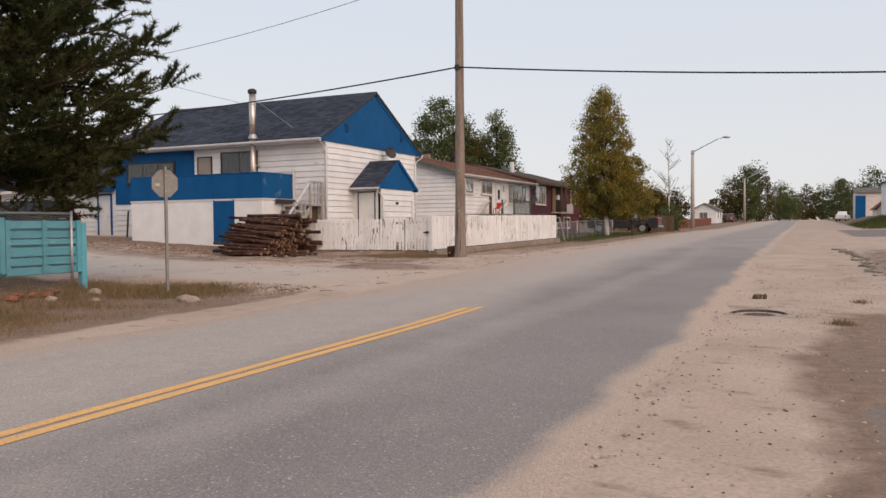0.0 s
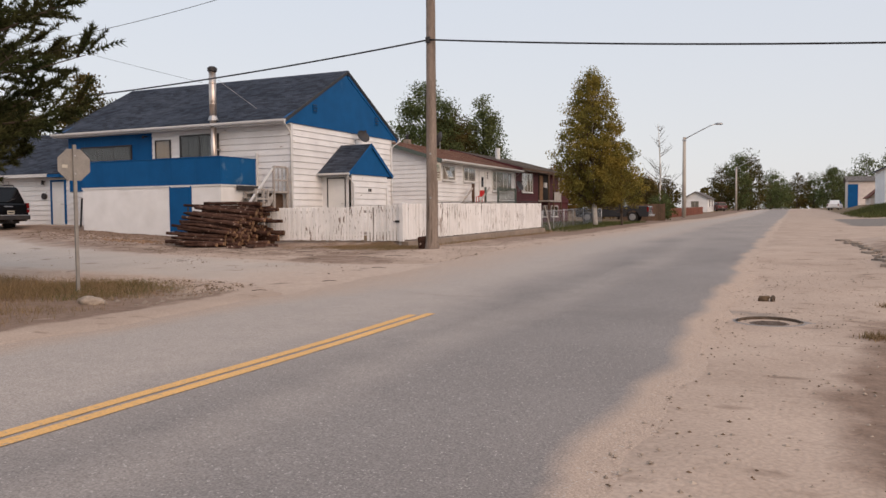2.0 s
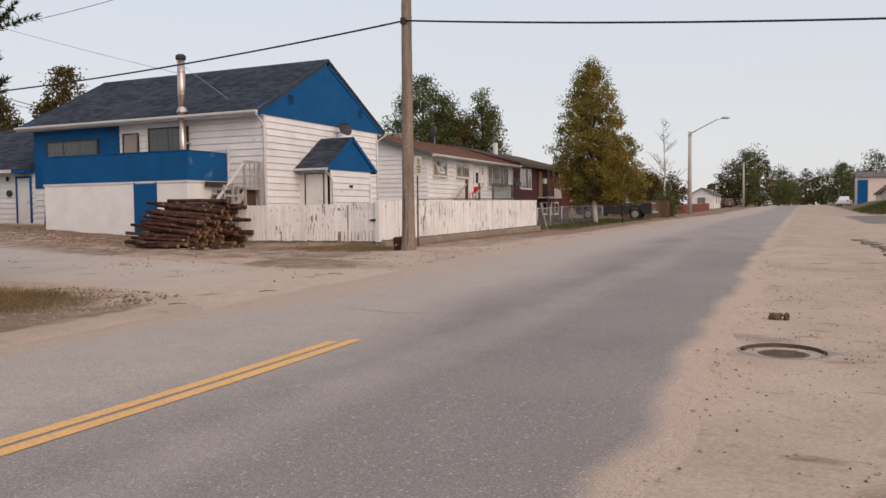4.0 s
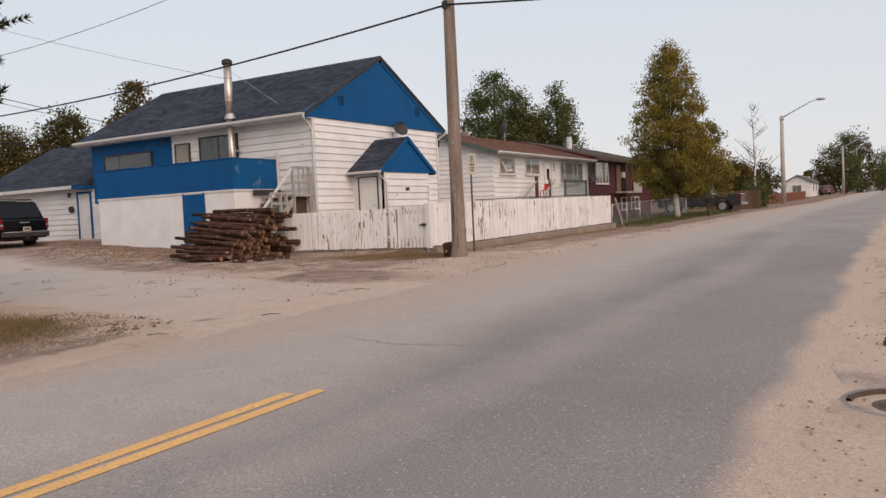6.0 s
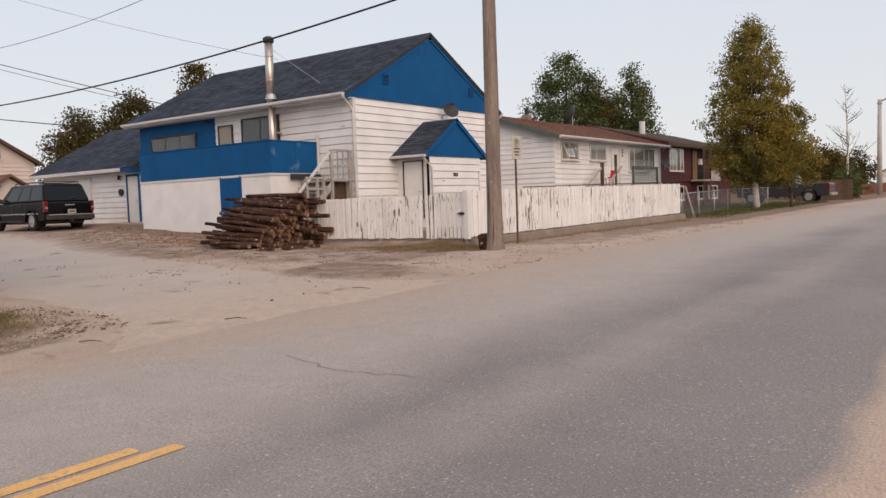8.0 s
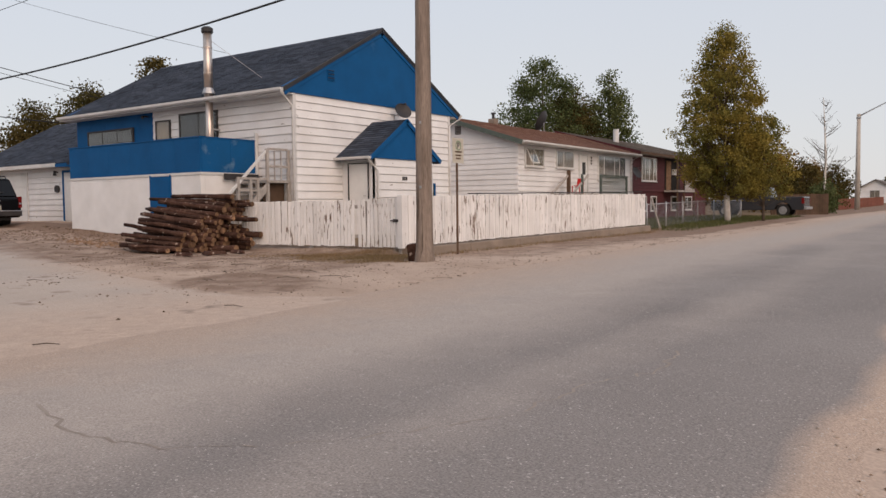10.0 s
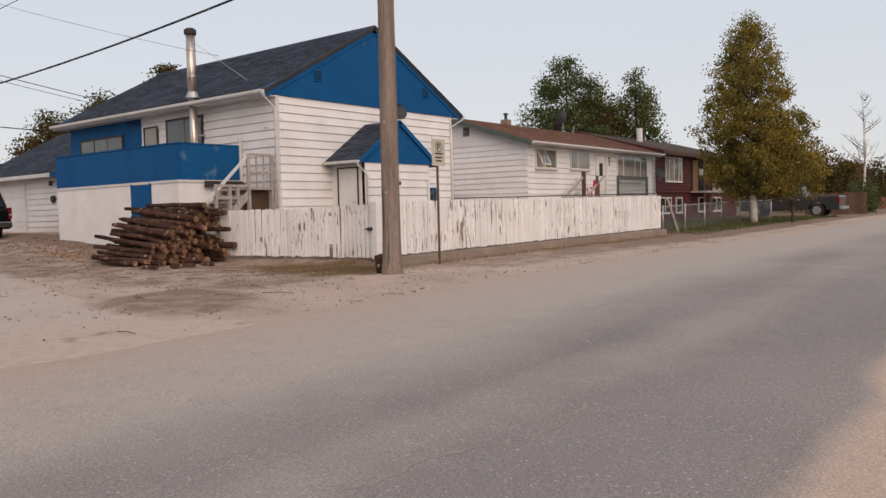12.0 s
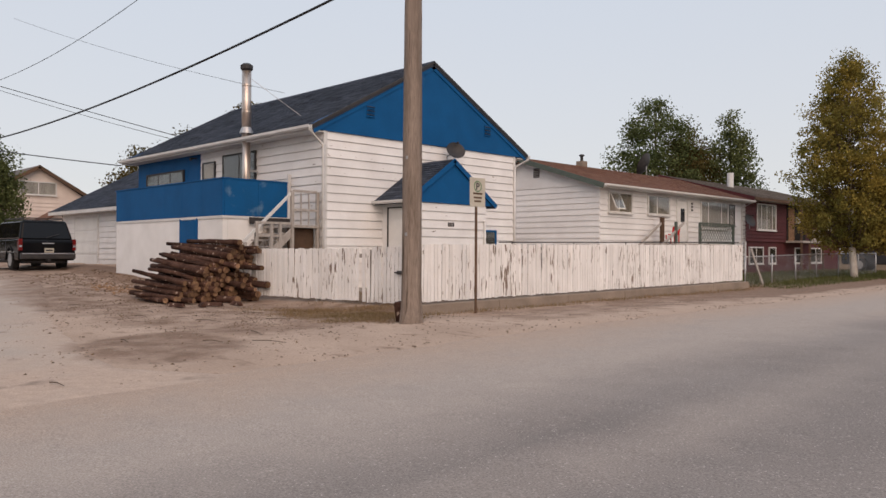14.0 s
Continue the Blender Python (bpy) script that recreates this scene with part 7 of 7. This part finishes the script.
bare_tree((-13.2, 86, 0.6), 10.0, 3)
bare_tree((-19.5, 96, 0.6), 7.5, 5)
FAR = (
    ("shrub", -17.0, 84, 6.4, 2.4, M_AUTUMN, "orange-brown shrub behind a fence"),
    ("shrub", -18.5, 110, 5.4, 2.8, M_AUTUMN, "orange-brown shrub before a cottage"),
    ("shrub", -21.5, 103, 5.8, 2.8, M_AUTUMN, "orange-brown shrub behind a fence"),
    ("shrub", -20.5, 92, 6.0, 2.6, M_SHRUB, "olive shrub behind a fence"),
    ("shrub", -13.9, 81, 4.4, 1.5, M_SHRUB, "dark rounded hedge beside a fence"),
    ("shrub", -11.9, 78, 2.6, 1.2, M_POPLAR, "dark rounded hedge beside a fence"),
    ("shrub", -15.4, 104, 5.0, 2.2, M_SHRUB, "brown-green shrub beside a street lamp"),
    ("shrub", -17.5, 116, 4.0, 1.8, M_POPLAR, "low green shrub before a cottage"),
    ("far_tree", -11.9, 188, 12.6, 3.6, M_POPLAR, "dark green roadside tree far along the road"),
    ("far_tree", -9.5, 196, 13.0, 3.4, M_SHRUB, "thin grey-green roadside tree far along the road"),
    ("far_tree", -15.2, 186, 9.6, 3.4, M_SHRUB, "olive roadside tree far along the road"),
    ("far_tree", -6.5, 236, 11.0, 4.2, M_POPLAR, "dark green roadside tree far along the road"),
    ("far_tree", -4.0, 250, 9.5, 3.6, M_POPLAR, "dark green roadside tree far along the road"),
    ("far_tree", 0.5, 335, 13.5, 5.5, M_SHRUB, "hazy tree at the far bend of the road"),
    ("far_tree", 6.5, 338, 14.0, 5.5, M_POPLAR, "hazy tree at the far bend of the road"),
    ("far_tree", 12.5, 335, 14.5, 5.5, M_SHRUB, "hazy tree at the far bend of the road"),
    ("far_tree", -7.5, 345, 11.0, 5.0, M_SHRUB, "hazy tree at the far bend of the road"),
    ("far_tree", 18.0, 330, 14.0, 6.0, M_POPLAR, "hazy tree at the far bend of the road"),
    ("far_tree", 7.5, 205, 9.5, 3.6, M_POPLAR, "green tree beside a far house"),
    ("far_tree", 15.0, 212, 12.0, 4.5, M_POPLAR, "tall green tree behind a far house"),
    ("far_tree", 21.0, 215, 13.5, 4.5, M_POPLAR, "tall green tree behind a far house"),
    ("far_tree", 16.0, 145, 10.5, 3.2, M_POPLAR, "green tree behind a white house"),
    ("far_tree", -26.0, 150, 6.5, 3.4, M_AUTUMN, "olive tree behind a cottage"),
    ("far_tree", -33.0, 130, 8.0, 4.0, M_SHRUB, "olive tree behind a cottage"),
    ("far_tree", -30.0, 108, 7.0, 3.6, M_AUTUMN, "rusty-leaved tree behind a yard"),
)
for i, (nm, x, y, h, r, m, lab) in enumerate(FAR):
    sm = 0.10 * h ** 0.75
    broad_tree(nm, (x, y, ground_z(x, y)), h, ((0.06, r * 0.7), (0.35, r), (0.65, r * 0.85), (0.88, r * 0.5), (1.0, r * 0.12)), m, M_TRUNK, lab, 110 if h > 6 else 70, 55, 0.10 + 0.022 * h, sm, 0.02 * h, 40 + i, bare=0.05)

# far woods close the view at the horizon
rngw = np.random.default_rng(77)
wood_pts = []
for k in range(420):
    a = rngw.uniform(-1.15, 2.9)
    d = rngw.uniform(420, 620)
    x, y = -math.sin(a) * d, math.cos(a) * d
    h = rngw.uniform(7, 15)
    n = 60
    zz = rngw.random(n) ** 0.8
    wood_pts.append(np.stack([x + rngw.normal(size=n) * 3.4 * (1.1 - zz), y + rngw.normal(size=n) * 3.4 * (1.1 - zz), 1.0 + zz * h], 1))
tagged(part("far_woods", leaf_mesh("far_woods", np.concatenate(wood_pts), 2.6, M_SHRUB, rngw), M_SHRUB, None), "far belt of low mixed woods along the horizon", "trees", kind="stuff")


# grass, stones and litter
def blades(name, spots, h, w, material, label, rng):
    n = len(spots)
    a = rng.uniform(0, 2 * math.pi, n)
    hh = h * rng.uniform(0.4, 1.3, n)
    sx, sy = np.cos(a) * w, np.sin(a) * w
    lx, ly = rng.normal(size=n) * hh * 0.45, rng.normal(size=n) * hh * 0.45
    v = np.stack([np.stack([spots[:, 0] - sx, spots[:, 1] - sy, spots[:, 2] - 0.01], 1), np.stack([spots[:, 0] + sx, spots[:, 1] + sy, spots[:, 2] - 0.01], 1), np.stack([spots[:, 0] + lx, spots[:, 1] + ly, spots[:, 2] + hh], 1)], 1).reshape(-1, 3)
    me = bpy.data.meshes.new(name)
    me.from_pydata(v.tolist(), [], np.arange(3 * n).reshape(-1, 3).tolist())
    me.materials.append(material)
    return tagged(new(name, me), label, "grass", kind="stuff")


def scatter(n, x0, x1, y0, y1, keep, rng):
    x, y = rng.uniform(x0, x1, n), rng.uniform(y0, y1, n)
    k = rng.random(n) < keep(x, y)
    x, y = x[k], y[k]
    return np.stack([x, y, land(x, y) + bumps(x, y) * off_road(x, y)], 1)


def patchy(x, y):
    return np.clip(0.5 + 0.9 * np.sin(x * 1.9 + np.sin(y * 1.1) * 2) * np.sin(y * 2.3 + np.cos(x * 0.8) * 2), 0, 1)


rg = np.random.default_rng(5)
blades("dry_grass", scatter(150000, -18, -9.6, 4, 15.2, lambda x, y: grass_mask(x, y) * (0.10 + 0.90 * patchy(x * 0.7, y * 0.8)) * smooth_step(-9.8, -12.4, x + 0.25 * (y - 11)), rg), 0.11, 0.0035, M_GRASS, "dry brown grass on the bank", rg)
blades("green_grass", scatter(13000, -15.2, -10.8, 11.6, 15.0, lambda x, y: smooth_step(1.7, 0.3, np.hypot((x + 12.6) * 0.8, y - 13.5)) * (0.3 + 0.7 * patchy(x * 1.5, y * 1.2)), rg), 0.09, 0.004, M_LAWN, "short green grass round the foot of the stop sign", rg)
blades("tall_dry_grass", scatter(9000, -15.0, -12.4, 5, 13.4, lambda x, y: smooth_step(1.0, 0.2, np.abs(x + 13.5)) * (0.2 + 0.8 * patchy(x * 1.3, y * 1.6)), rg), 0.26, 0.005, M_GRASS, "tall dry grass along the turquoise fence", rg)
blades("verge_grass", scatter(34000, -18.4, -12.0, 24.2, 27.0, lambda x, y: grass_mask(x, y) * patchy(x, y), rg), 0.05, 0.005, M_GRASS, "short dry grass at the foot of the fence", rg)
blades("verge_grass", scatter(9000, -13.2, -12.2, 27.0, 44, lambda x, y: 0.6 * patchy(x, y), rg), 0.08, 0.007, M_GRASS, "short dry grass along the concrete kerb", rg)
blades("yard_grass", scatter(22000, -18, -11, 43.6, 66, lambda x, y: 0.7 + 0 * x, rg), 0.16, 0.014, M_LAWN, "uncut green grass along the chain-link fence", rg)


def pebbles(name, n, spots, size, material, label, rng, cat="gravel"):
    me = bpy.data.meshes.new(name)
    o = np.array([(1, 0, 0), (0, 1, 0), (-1, 0, 0), (0, -1, 0), (0, 0, 0.6), (0, 0, -0.4)])
    f = [(0, 1, 4), (1, 2, 4), (2, 3, 4), (3, 0, 4), (1, 0, 5), (2, 1, 5), (3, 2, 5), (0, 3, 5)]
    m = len(spots)
    s = size * rng.uniform(0.35, 1.4, m) ** 1.5
    v = spots[:, None, :] + o[None] * s[:, None, None] * rng.uniform(0.6, 1.3, (m, 6, 3))
    faces = (np.array(f)[None] + np.arange(m)[:, None, None] * 6).reshape(-1, 3)
    me.from_pydata(v.reshape(-1, 3).tolist(), [], faces.tolist())
    me.materials.append(material)
    return tagged(new(name, me), label, cat, kind="stuff")


pebbles("gravel", 0, scatter(5200, -1.6, 3.5, 1.5, 24, lambda x, y: 0.2 + 0.8 * patchy(x * 1.3, y), rg), 0.014, M_ROCK, "scattered small stones on the sandy shoulder", rg)
pebbles("gravel", 0, scatter(1000, -11.5, -9.7, 12.6, 15.4, lambda x, y: patchy(x * 2, y * 1.7), rg), 0.026, M_CONC, "broken stones and rubble at the street corner", rg)
pebbles("bark_litter", 0, scatter(1500, -24, -9, 17, 26.5, lambda x, y: 0.15 + 0.5 * patchy(x * 0.8, y), rg), 0.02, M_LITTER, "dark bark chips and leaf litter on the dirt", rg, "litter")
pebbles("bark_litter", 0, scatter(2400, -30, -20, 23.5, 26.9, lambda x, y: 0.2 + 0.8 * smooth_step(24, 26, y), rg), 0.03, M_LITTER, "brown bark litter at the foot of the deck wall", rg, "litter")
pebbles("corner_rubble", 0, scatter(1500, -13.2, -10.1, 13.3, 15.4, lambda x, y: 0.25 + 0.75 * patchy(x * 1.4, y * 1.9), rg), 0.022, M_LITTER, "dark leaf litter and broken asphalt at the street corner", rg, "litter")
pebbles("road_grit", 0, scatter(2600, -1.5, 2.8, 2, 20, lambda x, y: 0.3 + 0.6 * patchy(x, y * 1.4), rg), 0.011, M_LITTER, "dark twigs and grit on the sand", rg, "litter")

pebbles("corner_rubble", 0, scatter(200, -11.6, -9.2, 11.9, 14.3, lambda x, y: smooth_step(-9.0, -10.0, x + 0.3 * (y - 12)) * (0.2 + 0.8 * patchy(x * 1.8, y * 1.5)), rg), 0.042, M_CONC, "stained broken concrete lumps at the street corner", rg)
pebbles("bark_litter", 0, scatter(7000, -21, -11.4, 20.8, 26.3, lambda x, y: (0.1 + 0.9 * patchy(x * 0.9, y * 1.3)) * smooth_step(20.5, 23.5, y), rg), 0.014, M_LITTER, "trodden bark chips and gravel on the yard dirt", rg, "litter")
pebbles("gravel", 0, scatter(2600, -18, -8.6, 18.2, 25.5, lambda x, y: 0.15 + 0.85 * patchy(x * 1.1, y * 0.9), rg), 0.020, M_CONC, "loose brown gravel on the yard dirt", rg)
pebbles("gravel", 0, scatter(3200, -12.4, -8.4, 25.5, 52, lambda x, y: 0.2 + 0.8 * patchy(x * 1.1, y * 0.6), rg), 0.022, M_CONC, "loose gravel along the road shoulder", rg)
blades("verge_grass", scatter(26000, -15.4, -11.4, 24.3, 26.6, lambda x, y: smooth_step(2.1, 0.5, np.hypot((x + 13.1) * 0.75, (y - 25.6) * 1.5)) * (0.05 + 0.6 * patchy(x * 1.7, y * 1.9)), rg), 0.045, 0.006, M_GRASS, "short olive grass at the foot of the fence and pole", rg)
pebbles("bark_litter", 0, scatter(900, -26.5, -20.5, 24.2, 26.2, lambda x, y: smooth_step(1.0, 0.2, np.hypot((x + 23.6) / 2.6, y - 25.2)), rg), 0.05, M_CUT, "heap of reddish bark chips near the deck wall", rg, "litter")
blades("mound_grass", scatter(26000, 4.5, 26, 82, 119, lambda x, y: smooth_step(4.8, 7.0, x), rg), 0.35, 0.04, M_LAWN, "rough grass on the mound before a white house", rg)


def boulder(name, place, size, label, seed, material=M_ROCK):
    rng = random.Random(seed)
    bm = bmesh.new()
    bmesh.ops.create_icosphere(bm, subdivisions=3, radius=1)
    off = Vector((rng.random() * 9, rng.random() * 9, 0))
    for v in bm.verts:
        k = 1 + (0.5 if name == "stone" else 0.25) * noise.noise(v.co * 1.6 + off) + 0.08 * noise.noise(v.co * 4 + off)
        v.co = Vector((v.co.x * size[0], v.co.y * size[1], v.co.z * size[2])) * k + Vector(place)
    me = bpy.data.meshes.new(name)
    bm.to_mesh(me)
    bm.free()
    me.materials.append(material)
    for p in me.polygons:
        p.use_smooth = True
    return tagged(new(name, me), label, "stone")


boulder("boulder", (-11.15, 12.0, ground_z(-11.15, 12.0) + 0.04), (0.27, 0.16, 0.105), "pale rounded boulder in the grass by a sign", 2)
for i, (x, y, s) in enumerate(((-13.3, 10.6, 0.11), (-12.9, 11.3, 0.08), (-13.5, 11.8, 0.12), (-11.9, 8.2, 0.08), (-13.6, 9.6, 0.10))):
    boulder("boulder", (x, y, ground_z(x, y) + s * 0.3), (s * 1.3, s, s * 0.7), "pale stone half sunk in the bank", 10 + i)
for i in range(9):
    x, y = -13.62 + 0.10 * math.sin(i * 2.1), 8.9 + 0.26 * i
    boulder("stone", (x, y, ground_z(x, y) + 0.05), (0.09 + 0.03 * math.sin(i * 1.7), 0.12, 0.055 + 0.02 * math.cos(i * 2.9)), "broken orange-red brick rubble under the turquoise fence", 60 + i, M_BRICKRED)
boulder("stone", (-0.80, 15.85, ground_z(-0.8, 15.85) + 0.03), (0.085, 0.07, 0.055), "brown lump of broken asphalt on the sand", 31, M_LITTER)
boulder("stone", (-0.67, 15.80, ground_z(-0.67, 15.8) + 0.035), (0.035, 0.05, 0.06), "dark chip of broken asphalt on the sand", 32, M_TRUNK)


def manhole():
    x, y = -0.66, 13.58
    z = ground_z(x, y)
    m = thing("manhole", (x, y, z), "sunken rusty manhole cover in a broken asphalt collar", "manhole")
    n = 32

    def ring(r0, z0, r1, z1, wob=0.0):
        v = []
        for j in range(n):
            a = 2 * math.pi * j / n
            k = 1 + wob * math.sin(a * 3 + 1) + wob * 0.6 * math.sin(a * 7)
            v += [(x + math.cos(a) * r0, y + math.sin(a) * r0, z + z0), (x + math.cos(a) * r1 * k, y + math.sin(a) * r1 * k, z + z1)]
        return v, [(2 * j, 2 * j + 1, (2 * j + 3) % (2 * n), (2 * j + 2) % (2 * n)) for j in range(n)]
    part("asphalt_collar", Shape().add(*ring(0.42, 0.018, 0.66, -0.03, 0.06)), M_ROAD, m, smooth=True)
    # raised lip on the far half; its dark colour also paints the gap's shade
    v = []
    for j in range(21):
        a = math.pi * (0.02 + 0.98 * j / 20)
        lift = math.sin(math.pi * j / 20) ** 0.6
        for r, h in ((0.425, 0.012), (0.40, 0.018 + 0.014 * lift), (0.385, 0.018 + 0.012 * lift), (0.378, -0.02)):
            v.append((x + math.cos(a) * r * (1 + 0.012 * math.sin(j * 1.9)), y + math.sin(a) * r, z + h))
    part("cast_rim", Shape().add(v, [(4 * j + q, 4 * j + q + 1, 4 * j + q + 5, 4 * j + q + 4) for j in range(20) for q in (0, 1, 2)]), M_TRUNK, m, "worn iron far rim, coloured dark for the shaded gap inside it")
    part("sand_ring", Shape().add(*ring(0.386, -0.008, 0.25, -0.012)), M_GROUND, m, smooth=True)
    cov = part("cover", Shape().tube([(x, y, z - 0.07), (x, y, z - 0.014), (x, y, z - 0.009)], [0.25, 0.25, 0.235], n), M_IRON, m)
    for k in range(-4, 5):
        w = math.sqrt(max(0, 0.21 ** 2 - (k * 0.045) ** 2))
        part("tread_rib", Shape().box(x - w, x + w, y + k * 0.045 - 0.009, y + k * 0.045 + 0.009, z - 0.0085, z - 0.003), M_IRON, cov)
    # sand blown over the near half of the collar
    v = []
    for j in range(21):
        a = math.pi * (1.02 + 0.96 * j / 20)
        for r, h in ((0.33, -0.006), (0.50, 0.016), (0.95, -0.04)):
            v.append((x + math.cos(a) * r * (1 + 0.05 * math.sin(j * 2.3)), y + math.sin(a) * r, z + h))
    f = [(1 + j * 3 + q - 1, 1 + j * 3 + q, 1 + j * 3 + q + 3, 1 + j * 3 + q + 2) for j in range(20) for q in (0, 1)]
    part("sand_drift", Shape().add(v, f), M_GROUND, m, smooth=True)


manhole()


def twig(name, place, length, turn, r, label):
    p = Vector(place)
    d = Vector((math.cos(radians(turn)), math.sin(radians(turn)), 0))
    s = Shape().tube([p, p + d * length * 0.5 + Vector((0, 0, 0.015)), p + d * length], [r, r * 0.9, r * 0.5], 6)
    return tagged(part(name, s, M_TRUNK, None), label, "stick")


for i, (x, y, ln, a) in enumerate(((-15.8, 19.0, 0.5, 20), (-9.4, 18.5, 0.5, 5), (-8.9, 15.6, 0.4, 40), (-12.6, 20.6, 0.7, -10), (-11.5, 21.4, 0.6, 15), (-13.4, 21.7, 0.5, -25), (-9.3, 13.9, 0.4, 30), (-16.5, 22.5, 0.6, 8), (-9.7, 6.4, 0.5, 25), (-17.4, 23.2, 0.9, -15), (-14.6, 22.9, 1.0, 12), (-12.1, 22.6, 1.1, -18), (-10.9, 21.9, 0.9, 20), (-13.7, 23.9, 0.7, 35), (-22.0, 24.3, 1.1, -8), (-24.0, 25.4, 1.3, 5), (-20.6, 22.6, 0.8, 22), (-15.4, 24.4, 0.9, 4))):
    twig("stick", (x, y, ground_z(x, y) + 0.025), ln * 0.7, a, 0.007, "dark fallen stick on the dirt")
# broken asphalt lip along the raised pad on the east side
lip = thing("broken_kerb", (1.6, 27, 0.3), "crumbled asphalt chunks along a raised sandy pad", "kerb")
lip_pts = [(1.25, 33.4), (1.35, 31.0), (1.5, 28.0), (1.5, 25.5), (1.55, 23.0), (1.75, 21.0), (2.3, 19.6), (3.3, 18.7), (4.8, 18.1), (6.4, 17.8)]
rk = random.Random(6)
for (ax, ay), (bx, by) in zip(lip_pts, lip_pts[1:]):
    for k in range(7):
        t = (k + rk.uniform(0.1, 0.9)) / 7
        x, y = ax + (bx - ax) * t + rk.uniform(-0.16, 0.16), ay + (by - ay) * t + rk.uniform(-0.12, 0.12)
        r, n = rk.uniform(0.07, 0.24), rk.randrange(5, 8)
        top = ground_z(x, y) + rk.uniform(0.02, 0.05)
        edge = [(x + math.cos(2 * math.pi * j / n) * r * rk.uniform(0.55, 1.1), y + math.sin(2 * math.pi * j / n) * r * rk.uniform(0.7, 1.6)) for j in range(n)]
        slab = [(p[0], p[1], top - 0.15) for p in edge] + [(x + (p[0] - x) * 0.86, y + (p[1] - y) * 0.86, top + rk.uniform(-0.012, 0.008)) for p in edge]
        part("asphalt_chunk", Shape().add(slab, [tuple(range(n)), tuple(range(2 * n - 1, n - 1, -1))] + [(j, (j + 1) % n, n + (j + 1) % n, n + j) for j in range(n)]), M_CONC, lip)
# cracks in the asphalt
for i, pts in enumerate((((-3.3, 15.9), (-3.9, 14.9), (-4.6, 14.3), (-5.4, 14.1), (-6.6, 14.4)), ((-3.0, 18.4), (-2.9, 17.6), (-3.2, 16.9), (-3.3, 15.9)))):
    s = Shape()
    rc = random.Random(i)
    path = []
    for a, b in zip(pts, pts[1:]):
        for k in range(8):
            t = k / 8
            path.append((a[0] + (b[0] - a[0]) * t + rc.uniform(-0.05, 0.05), a[1] + (b[1] - a[1]) * t + rc.uniform(-0.05, 0.05)))
    v, f = [], []
    for k, (x, y) in enumerate(path):
        w = 0.006 + 0.006 * rc.random()
        v += [(x - w, y - w, ground_z(x, y) + 0.0365), (x + w, y + w, ground_z(x, y) + 0.0365)]
        if k:
            f.append((2 * k - 2, 2 * k - 1, 2 * k + 1, 2 * k))
    tagged(part("road_crack", s.add(v, f), M_SPRAY, None), "thin sand-filled crack in the asphalt", "crack", "road cracks", "structure")
# the weed clump by the shoulder
blades("weed_clump", np.concatenate([np.stack([0.52 + rg.normal(size=260) * 0.10, 12.7 + rg.normal(size=260) * 0.10, np.full(260, ground_z(0.5, 12.7))], 1), np.stack([0.9 + rg.normal(size=140) * 0.08, 15.6 + rg.normal(size=140) * 0.08, np.full(140, ground_z(0.9, 15.6))], 1)]), 0.075, 0.005, M_GRASS, "small grey-green weed clumps in the sand", rg)
